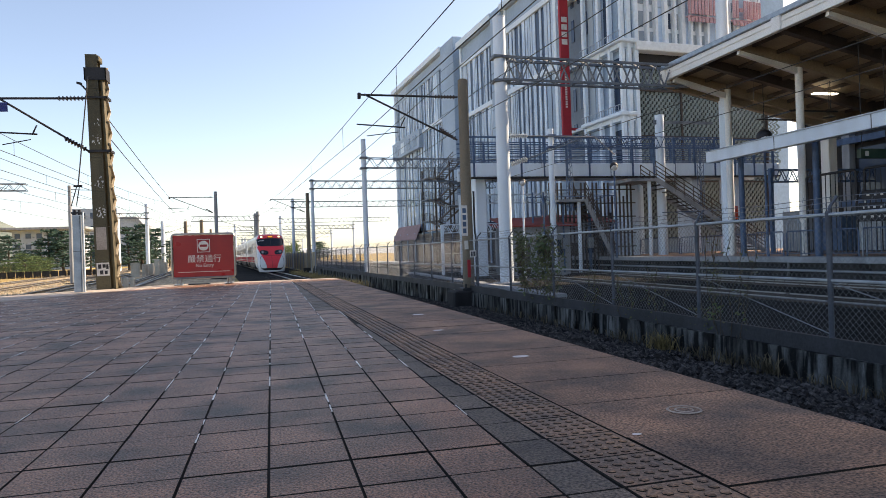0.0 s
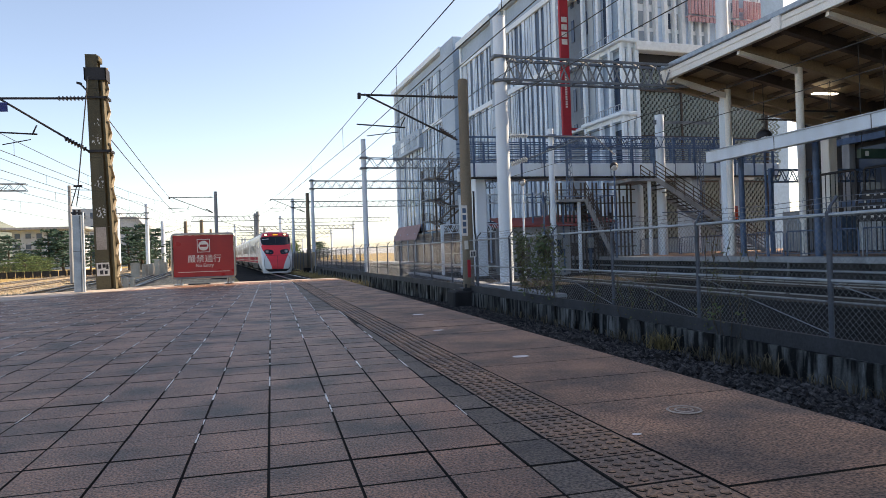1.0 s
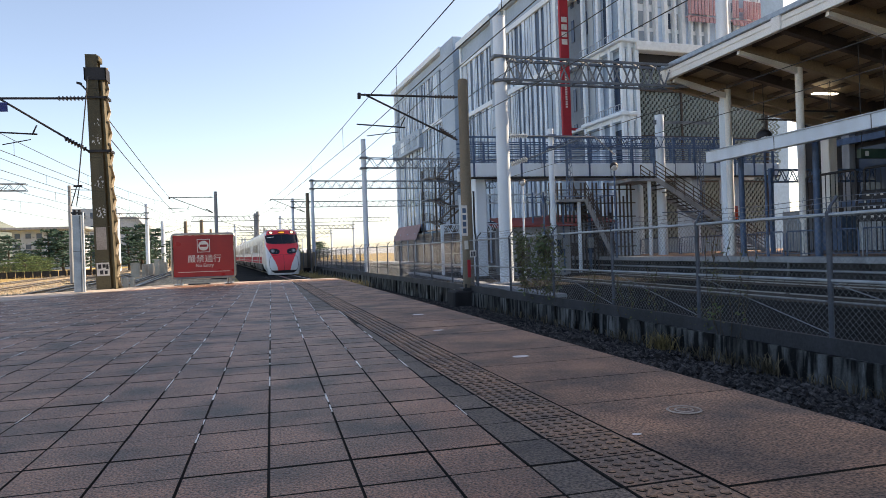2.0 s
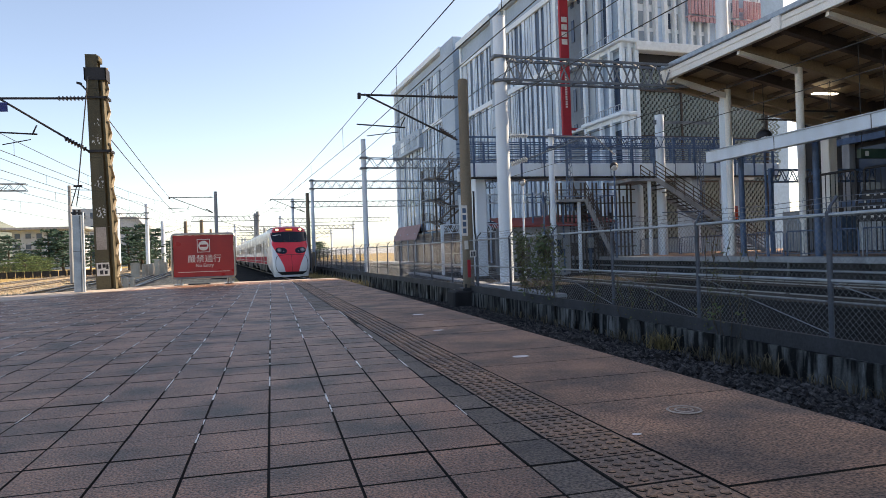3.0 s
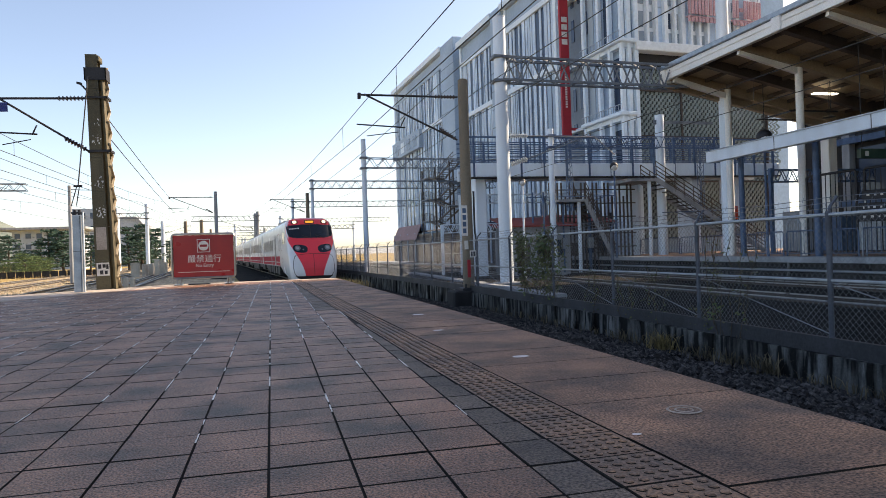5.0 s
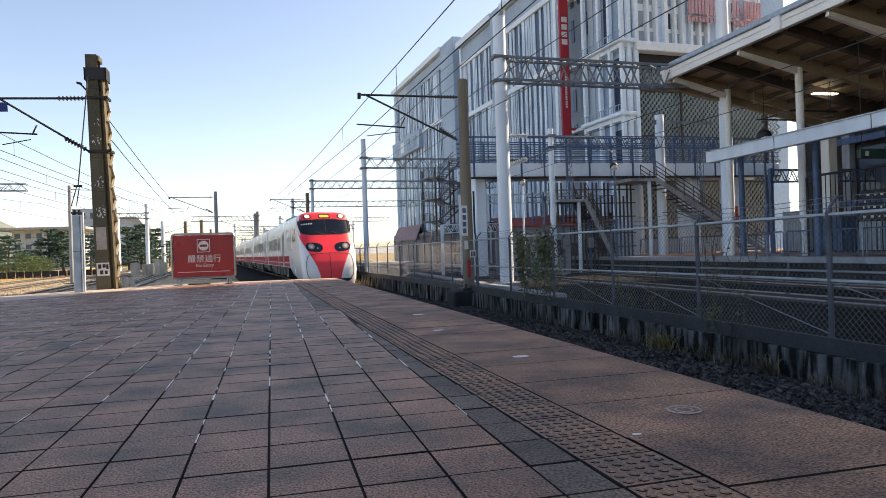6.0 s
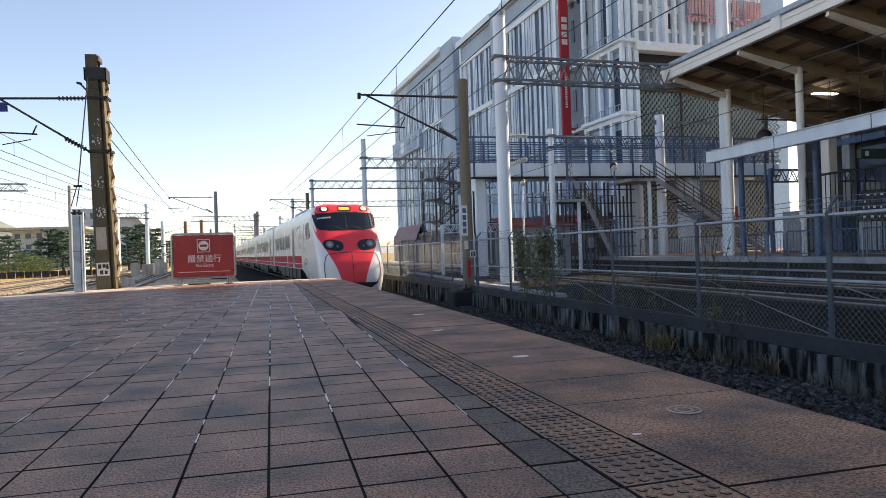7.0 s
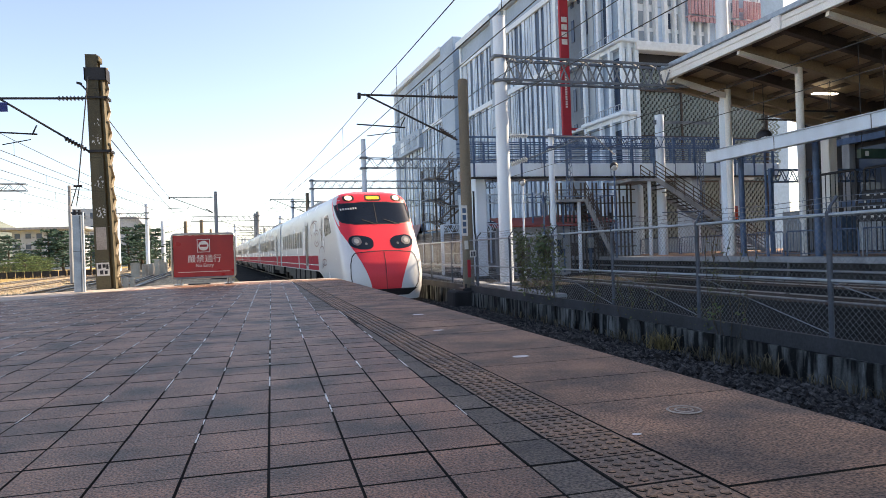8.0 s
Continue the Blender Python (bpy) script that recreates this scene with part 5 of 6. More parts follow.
# ---- far side: trees, low buildings, hill ----
def pine_tree(x, y, h, r, seed, mat, label, category="tree"):
    """A trunk with limbs and an uneven crown of many small tilted clumps."""
    t = thing("tree", pose(x, y, -1.1), label, category, "trees beside the line")
    rng = random.Random(seed)
    s = Shape().rod((0, 0, 0), (0.05 * h * rng.uniform(-1, 1), 0, h * 0.9), 0.028 * h, 0.006 * h, 8)
    lv = Shape()
    tiers = 9
    for k in range(tiers):
        z = h * (0.14 + 0.82 * k / tiers)
        reach = r * (1 - 0.82 * (k / tiers) ** 1.25)
        for j in range(6):
            a = rng.uniform(0, 6.3)
            q = reach * rng.uniform(0.6, 1.15)
            tip = (q * math.cos(a), q * math.sin(a), z + 0.12 * q)
            s.rod((0, 0, z), tip, 0.006 * h, 0.002 * h, 4)
            for _ in range(34):
                f = rng.uniform(0.2, 1.08)
                p = Vector((tip[0] * f + rng.gauss(0, 0.085 * r), tip[1] * f + rng.gauss(0, 0.085 * r), z + 0.12 * q * f + rng.gauss(0, 0.016 * h)))
                d = Vector((rng.gauss(0, 1) + tip[0] / q * 0.7, rng.gauss(0, 1) + tip[1] / q * 0.7, rng.gauss(0.15, 0.35))).normalized() * (0.034 * h * rng.uniform(0.6, 1.3))
                e = d.orthogonal().normalized() * (0.014 * h)
                o = len(lv.v)
                lv.v += [tuple(p - d), tuple(p + e), tuple(p + d), tuple(p - e)]
                lv.f.append((o, o + 1, o + 2, o + 3))
    part("trunk", s, BARK, t)
    tagged(part("crown", lv, mat, t), kind="stuff")


rng = random.Random(77)
for k, (px_x, y, h, r) in enumerate(((14, 125, 7.2, 3.6), (-14, 120, 6.4, 3.2), (40, 150, 5.0, 3.2), (88, 128, 8.4, 4.0), (112, 128, 8.0, 3.6), (72, 150, 7.0, 3.4), (160, 140, 7.5, 3.6), (228, 130, 8.6, 4.0), (252, 132, 9.2, 4.2), (276, 140, 8.6, 3.8), (195, 150, 7.5, 3.6), (300, 175, 7.0, 3.4))):
    a = math.atan((px_x - 784) / 1191.2) + radians(14.344)
    pine_tree(y * math.tan(a), y, h, r, k, LEAF, "dark green pine tree with uneven drooping crown")
for k, (px_x, y, h, r) in enumerate(((45, 105, 3.6, 3.0), (65, 108, 3.2, 2.6), (28, 104, 2.8, 2.6), (5, 104, 2.6, 2.4), (84, 118, 3.0, 2.4))):
    a = math.atan((px_x - 784) / 1191.2) + radians(14.344)
    pine_tree(y * math.tan(a), y, h, r, 60 + k, LEAF_LIGHT, "low yellowish-green bush beside the tracks", "bush")
for k in range(26):
    y = rng.uniform(190, 330)
    x = -0.0722 * y + rng.choice((rng.uniform(8, 34), rng.uniform(-40, -24)))
    pine_tree(x, y, rng.uniform(5, 9), rng.uniform(3, 5), 100 + k, LEAF_LIGHT if k % 3 else LEAF, "distant broad tree behind the tracks")


def far_building(x0, x1, y, z1, rows, cols, roof, label, depth=14):
    t = thing("far_building", Matrix(), label, "building", "far buildings")
    wall = part("wall", Shape().box(x0, x1, y, y + depth, -1.1, z1), FAR_WALL, t)
    if roof:
        part("roof", Shape().round_box(x0 - 4, x1 + 3, y - 3, y + depth + 2, z1, z1 + 0.7, 0.1), CONCRETE, t, "flat overhanging roof")
    for j in range(rows):
        for i in range(cols):
            w, h = (x1 - x0) / cols, (z1 - 1.0) / rows
            a, b = x0 + w * (i + 0.25), z1 - h * (j + 0.75)
            win = part("window", Shape().box(a, a + w * 0.5, y - 0.05, y + 0.1, b, b + h * 0.45), FACADE_GLASS, wall)
            part("sill", Shape().box(a - 0.1, a + w * 0.5 + 0.1, y - 0.15, y, b - 0.15, b), CONCRETE, win)


far_building(-66, -50.5, 200, 9.6, 3, 6, True, "pale two-storey building with broad flat roof beyond trees")
far_building(-61.6, -47.5, 235, 17.6, 4, 5, False, "pale block behind dark trees")
t = thing("sloped_roof_hall", Matrix(), "pale hall with a long sloping roof behind trees", "building")
part("wall", Shape().prism([(-47.4, 232, -1.1), (-36, 232, -1.1), (-36, 232, 8), (-41, 232, 14), (-47.4, 232, 14)], (0, 20, 0)), FAR_WALL, t)
part("roof", Shape().bar((-48, 242, 14.4), (-41, 242, 14.4), 22, 0.5).bar((-41.1, 242, 14.3), (-35, 242, 6.8), 22, 0.5), CONCRETE, t)
t = thing("far_low_fence", Matrix(), "low grey fence before the trees", "fence")
for k in range(40):
    part("fence_panel", Shape().round_box(-60 + k * 1.0, -59.1 + k * 1.0, 98, 98.08, -1.1, -0.25, 0.01), DARK_CONCRETE, t)


def hill():
    rows = []
    for j in range(9):
        row = []
        for k in range(40):
            x = -1500 + k * 30
            e = max(0, 1 - abs((x + 800) / 420) ** 1.6)
            row.append((x, 1500 + 60 * j, -2 + (150 * e + 14 * noise.noise(Vector((x * 0.01, j * 0.5, 0)))) * math.sin(math.pi * min(1, (j + 0.2) / 8)) * (1 if e > 0 else 0)))
        rows.append(row)
    tagged(part("hill", Shape().grid(rows), HILL, smooth=True), "hazy wooded hill on the horizon", "hill", kind="structure")


hill()


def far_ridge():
    """A low ridge, added to cover the yellow horizon sky, haze in its colour."""
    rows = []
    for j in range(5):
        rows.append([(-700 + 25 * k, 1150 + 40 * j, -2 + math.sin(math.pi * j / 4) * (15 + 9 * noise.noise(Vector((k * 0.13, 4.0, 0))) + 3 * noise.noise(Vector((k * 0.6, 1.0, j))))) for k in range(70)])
    tagged(part("far_ridge", Shape().grid(rows), FAR_HILL, smooth=True), "low added blue-grey ridge on the horizon, haze in its colour", "hill", kind="structure")


far_ridge()


def slab_row():
    for k, (x, y, h, w) in enumerate(((-14.95, 80.0, 2.0, 0.85), (-14.1, 81.6, 1.75, 0.3), (-13.85, 82.2, 1.75, 0.3), (-13.6, 83.2, 1.8, 0.4), (-13.3, 85, 2.4, 0.45), (-12.95, 86.5, 2.2, 0.4), (-12.8, 88, 1.9, 0.4))):
        tagged(part("concrete_slab", Shape().round_box(x, x + w, y, y + 0.9, -1.1, -1.1 + h * 0.8, 0.03), SLAB_CONCRETE), "upright pale concrete slab stored beside the track", "concrete slab", "stored slabs")
    for k in range(5):
        x = -9.3 + 0.28 * k
        tagged(part("concrete_slab", Shape().round_box(x, x + 0.22, 41.5 + 0.5 * k, 41.9 + 0.5 * k, -1.1, -0.1 - 0.04 * k, 0.03), SLAB_CONCRETE), "short pale concrete slab behind the mast", "concrete slab", "stored slabs")


slab_row()
sp = []
rng = random.Random(6)
for _ in range(9000):
    y = rng.uniform(34, 110)
    sp.append((rng.uniform(-50, -12) - 0.0722 * (y - 40), y, -1.06))
blades("dry_field_grass", sp, 0.32, STRAW, "sunlit straw grass beside the side tracks")


# ---- the large building behind the far platform ----
def big_building():
    t = thing("department_store", pose(30, 0, -0.9, 0, 0, 4.13), "large pale department store with vertical fins and perforated screen", "building")
    rng = random.Random(9)
    wall = part("wall", Shape().box(0.6, 13.2, 46.9, 56.5, 0, 33), WALL_GREY, t, "grey panel walls")
    part("wall", Shape().box(0.6, 26, 56.5, 84, 0, 27.4), WALL_GREY, t)
    part("wall", Shape().box(0.6, 26, 84, 116, 0, 28.9), WALL_GREY, t)

    def bay(y0, y1, z_top, bands, name):
        """A framed stretch of facade: glass behind, fins before, bands across."""
        f = part(name, Shape().box(-0.05, 0.6, y0, y0 + 0.5, 4.5, z_top).box(-0.05, 0.6, y1 - 0.5, y1, 4.5, z_top).box(-0.5, 0.7, y0 - 0.1, y1 + 0.1, z_top, z_top + 0.7), WALL_PALE, t, "pale projecting frame with deep cornice")
        part("soffit", Shape().box(0.1, 0.62, y0 + 0.5, y1 - 0.5, z_top - 2.0, z_top - 0.1), WALL_GREY, f)
        part("glazing", Shape().box(0.25, 0.45, y0 + 0.5, y1 - 0.5, 4.5, z_top - 2.0), FACADE_GLASS, f, "dark blue glazing")
        for z in bands:
            part("band", Shape().round_box(-0.02, 0.3, y0 + 0.45, y1 - 0.45, z - 0.3, z + 0.25, 0.04), WALL_PALE, f, "pale horizontal band")
        zs = [4.5] + list(bands) + [z_top - 1.4]
        for za, zb in zip(zs[:-1], zs[1:]):
            y = y0 + 0.7
            while y < y1 - 0.9:
                kind = rng.random()
                if kind < 0.72:
                    w = rng.choice((0.18, 0.3, 0.42, 0.6)) * (1.25 if y0 > 80 else 1)
                    part("fin", Shape().box(0.17, 0.255, y, y + w, za + 0.25, zb - 0.3), FIN, f)
                    y += w + rng.choice((0.14, 0.22, 0.35, 0.6, 0.9)) * (1.25 if y0 > 80 else 1)
                else:
                    w = rng.choice((0.5, 0.8))
                    part("panel", Shape().box(0.2, 0.255, y, y + w, za + 0.25, zb - 0.3), WALL_PALE if rng.random() < 0.55 else WALL_GREY, f)
                    y += w + 0.2
        return f

    b1 = bay(89.4, 116.0, 28.8, (19.8,), "facade_bay")
    b2 = bay(71.5, 82.5, 27.2, (18.3, 25.0), "facade_bay")
    b3 = bay(57.0, 68.6, 27.2, (18.3, 24.9), "facade_bay")
    part("pier", Shape().round_box(-0.3, 1, 84.2, 89.4, 2, 29.4, 0.08), WALL_GREY, t, "flat grey panelled pier")
    for z in range(5, 29, 3):
        part("pier_joint", Shape().box(-0.32, -0.29, 84.3, 89.3, z, z + 0.05), DARK_STEEL, t)
    part("pier", Shape().round_box(-0.4, 1, 68.7, 71.5, 2, 27.9, 0.08), WALL_GREY, t, "flat grey panelled pier")
    for z in range(5, 27, 2):
        part("pier_joint", Shape().box(-0.42, -0.39, 68.8, 71.4, z, z + 0.05), DARK_STEEL, t)
    # windowed step at the far end
    step = part("window_band", Shape().box(-0.5, 0.3, 100, 116.2, 17.4, 20.2), WALL_GREY, t, "grey strip with small windows")
    for k in range(4):
        part("window", Shape().box(-0.54, -0.46, 101.5 + k * 3.6, 103.4 + k * 3.6, 17.9, 19.6), WALL_PALE if k == 2 else FACADE_GLASS, step)
    part("awning", Shape().quad_block([(-0.9, 102, 3.4), (0, 102, 5.6), (0, 116, 5.6), (-0.9, 116, 3.4), (-0.9, 102, 3.6), (0, 102, 5.8), (0, 116, 5.8), (-0.9, 116, 3.6)]), PALE_AWNING, t, "pale faded red sloping awning")
    # banner with its characters as bars
    ban = part("banner", Shape().round_box(-1.95, -1.12, 52.8, 53.05, 10.9, 31, 0.04).box(-1.12, 0.6, 52.88, 52.96, 11.5, 11.7), BANNER, t, "tall red vertical banner board")
    s = Shape()
    for k in range(4):
        s.box(-1.8, -1.28, 52.77, 52.81, 18.75 + k * 0.63, 19.2 + k * 0.63)
    for k in range(14):
        s.box(-1.63, -1.45, 52.77, 52.81, 13.4 + k * 0.21, 13.54 + k * 0.21)
    part("banner_bars", s, SIGN_WHITE, ban, "white characters as plain bars")
    # recess with slot windows
    rec = part("recess_wall", Shape().box(-0.1, 0.6, 50.8, 55.2, 3, 32), WALL_SLATE, t, "dark slate wall with slot windows")
    for y in (51.4, 52.4, 53.6):
        for z in range(4, 31, 3):
            if rng.random() < 0.8:
                part("slot_window", Shape().box(-0.16, -0.06, y, y + 0.45, z + 0.3, z + 2.2), FACADE_GLASS, rec)
    # shopfront storey
    for k in range(16):
        y = 46.6 + 4.4 * k
        part("shopfront", Shape().box(-0.5, 0.58, y, y + 4.1, 0, 4.2), SHOP_GLASS, t, "dark shopfront glazing")
        part("shop_post", Shape().box(-0.6, 0.5, y + 4.1, y + 4.4, 0, 4.5), WALL_GREY, t)
    # corner tower with ledges
    tw = part("corner_tower", Shape().box(-0.4, 0.62, 46.2, 50.9, 0, 33), WALL_GREY, t, "grey glazed corner tower with pale columns")
    for z in (11.2, 16.7, 22.6):
        led = part("ledge", Shape().round_box(-1.2, 0.4, 45.3, 51.2, z + 0.12, z + 0.42, 0.06).box(-0.85, 0.3, 45.65, 50.9, z - 0.2, z + 0.12).box(-0.7, 0.3, 51.2, 55.5, z + 0.15, z + 0.4), WALL_PALE, tw, "projecting ledge with parapet")
        s = Shape()
        for k in range(18):
            s.box(-1.15, -1.12, 45.4 + k * 0.33, 45.44 + k * 0.33, z + 0.45, z + 0.9)
        s.box(-1.16, -1.11, 45.35, 51.1, z + 0.9, z + 0.95)
        part("railing", s, GALV, led)
    for za, zb in ((3, 10.6), (11.7, 16.1), (17.2, 22.0), (23.1, 32)):
        for y in (46.5, 47.7, 48.9, 50.0):
            part("tall_window", Shape().box(-0.46, -0.36, y, y + 0.75, za + 0.3, zb - 0.2), rng.choice((FACADE_GLASS, PALE_WINDOW, WALL_GREY)), tw)
    for x, y in ((-0.7, 45.7), (-0.75, 47.2), (-0.75, 48.7), (-0.75, 51.0), (-0.1, 45.72), (0.55, 45.75)):
        part("column", Shape().round_box(x - 0.16, x + 0.16, y - 0.16, y + 0.16, 0, 33, 0.04), WALL_PALE, tw, "slim pale column")
    # upper block with pilasters, facing the platforms
    up = part("upper_block", Shape().box(0.62, 13.2, 46.4, 46.9, 17.0, 33), WALL_WHITE, t, "white upper storeys with slim windows")
    part("upper_ledge", Shape().round_box(0.4, 13.5, 45.4, 46.8, 16.3, 17.0, 0.06), WALL_WHITE, up)
    # solid dark strip: shade of the gap under the ledge as colour
    part("gap_shade_strip", Shape().box(0.62, 13.2, 46.3, 46.85, 15.2, 16.3), DARK_STEEL, up, "dark strip painting the shaded gap below the ledge")
    x = 0.8
    k = 0
    while x < 12.4:
        w = rng.choice((0.2, 0.32, 0.2))
        part("pilaster", Shape().box(x, x + w, 45.95, 46.4, 17.0, 33), WALL_WHITE, up)
        g = rng.choice((0.6, 0.8, 0.5))
        for z in (17.1, 20.0, 22.9, 25.8, 28.7):
            if k % 3 == 2:
                part("infill", Shape().box(x + w, x + w + g, 46.3, 46.45, z, z + 2.85), FIN, up)
            else:
                part("slim_window", Shape().box(x + w + 0.05, x + w + g - 0.05, 46.3, 46.42, z + 0.2, z + 0.95), PALE_WINDOW, up)
                part("slim_window", Shape().box(x + w + 0.15, x + w + g - 0.1, 46.3, 46.42, z + 1.3, z + 2.5), PALE_WINDOW if rng.random() < 0.75 else FACADE_GLASS, up)
        x += w + g
        k += 1
    for x0, x1 in ((5.4, 7.9), (9.7, 12.4)):
        s = Shape()
        q = x0
        while q < x1:
            w = rng.uniform(0.12, 0.3)
            s.box(q, q + w, 45.6, 45.7, 18.9, 19.25)
            s.box(q, q + w, 45.6, 45.7, 19.5, 20.9) if rng.random() < 0.75 else s.box(q, q + w, 45.6, 45.7, 20.0, 20.3)
            q += w + 0.12
        s.box(x0, x1, 45.66, 46.0, 19.3, 19.36)
        part("rooftop_sign", s, PALE_RED, up, "pale red sign as plain bars")
    # perforated screen: rows of small tilted scales over a dark backing
    scr = part("screen_backing", Shape().box(0.62, 13.4, 46.5, 46.85, 2.0, 15.2), SCREEN_BACK, t, "dark backing")
    s = Shape()
    for j in range(54):
        for i in range(31):
            x, z = 0.65 + 0.40 * i + (0.2 if j % 2 else 0), 2.1 + 0.24 * j
            d = rng.uniform(0.03, 0.09)
            s.quad_block([(x, 46.4, z), (x + 0.24, 46.4, z + 0.04), (x + 0.24, 46.46, z + 0.04), (x, 46.46, z), (x - 0.02, 46.4 - d, z + 0.24), (x + 0.22, 46.4 - d, z + 0.28), (x + 0.22, 46.46, z + 0.28), (x - 0.02, 46.46, z + 0.24)])
    tagged(part("screen_scale", s, SCREEN, scr, "perforated metal scales"), kind="stuff")
    s = Shape()
    for z in (6.4, 9.9, 13.4):
        s.box(0.62, 13.4, 46.2, 46.42, z, z + 0.1)
    for x in (0.62, 4.9, 9.2, 13.3):
        s.box(x, x + 0.1, 46.2, 46.42, 2.0, 15.2)
    part("screen_frame", s, BROWN_STEEL, scr)
    # open lattice past the wall's end
    s = Shape()
    for j in range(18):
        for i in range(3):
            x, z = 13.5 + 0.42 * i + (0.21 if j % 2 else 0), 6.5 + 0.48 * j
            s.bar((x, 46.5, z), (x + 0.34, 46.5, z + 0.2), 0.1, 0.1).bar((x + 0.34, 46.5, z + 0.2), (x, 46.5, z + 0.46), 0.1, 0.1)
    part("open_lattice", s, SCREEN, scr)


big_building()


def stair_tower():
    """Dark steel escape stairs beside the building's far end."""
    t = thing("escape_stairs", pose(20.5, 76, -1.0, 0, 0, 4.13), "brown steel escape stairs with landings and railings", "stairs")
    for x in (0, 2.4):
        for y in (0, 5.5, 11):
            part("post", Shape().box(x - 0.08, x + 0.08, y - 0.08, y + 0.08, 0, 12.2), BROWN_STEEL, t)
    for k in range(4):
        z = 2.8 * (k + 1)
        part("landing", Shape().box(-0.2, 2.6, 8.4, 11.2, z - 0.12, z), CONCRETE, t)
        part("landing", Shape().box(-0.2, 2.6, -0.2, 2.2, z - 1.52, z - 1.4), CONCRETE, t)
        for x0, za, zb, ya, yb in ((0.0, z - 1.4, z, 2.2, 8.4), (1.3, z, z + 1.4, 8.4, 2.2)):
            s = Shape().bar((x0, ya, za), (x0, yb, zb), 0.06, 0.25).bar((x0 + 1.1, ya, za), (x0 + 1.1, yb, zb), 0.06, 0.25)
            for q in range(8):
                f = (q + 0.5) / 8
                s.box(x0, x0 + 1.1, ya + (yb - ya) * f - 0.15, ya + (yb - ya) * f + 0.15, za + (zb - za) * f - 0.02, za + (zb - za) * f + 0.02)
            part("flight", s, BROWN_STEEL, t)
            s = Shape()
            for q in range(9):
                f = q / 8
                p = Vector((x0, ya + (yb - ya) * f, za + (zb - za) * f))
                s.bar(p, p + Vector((0, 0, 1.0)), 0.04, 0.04)
            s.bar((x0, ya, za + 1.0), (x0, yb, zb + 1.0), 0.05, 0.05).bar((x0, ya, za + 0.5), (x0, yb, zb + 0.5), 0.03, 0.03)
            part("railing", s, BROWN_STEEL, t)
        s = Shape()
        for q in range(10):
            s.bar((-0.2, 8.4 + 0.3 * q, z), (-0.2, 8.4 + 0.3 * q, z + 1.0), 0.03, 0.03)
        s.bar((-0.2, 8.4, z + 1.0), (-0.2, 11.2, z + 1.0), 0.05, 0.05)
        part("landing_rail", s, BROWN_STEEL, t)


stair_tower()


# ---- the far platform, its canopy and the footbridge ----
def far_platform():
    t = thing("far_platform", Matrix(), "concrete station platform with pale coping beyond the fence", "platform", kind="structure")
    part("body", Shape().box(21.3, 42, -16, 60, -1.3, -0.06), DARK_CONCRETE, t)
    for k in range(38):
        y = -16 + 2.0 * k
        part("coping", Shape().slab(21.0, 22.1, y, y + 1.985, -0.22, 0.0, 0.02), CONCRETE, t)
    part("deck", Shape().box(22.1, 42, -16, 60, -0.06, -0.02), COPING, t)
    part("pipe", Shape().rod((21.2, -16, -0.55), (21.2, 60, -0.55), 0.05, n=8), GALV, t)
    s = Shape()
    for k in range(38):
        s.box(21.24, 21.31, -16 + 2.0 * k, -15.85 + 2.0 * k, -1.2, -0.22)
    part("buttress", s, DIRTY, t)


far_platform()


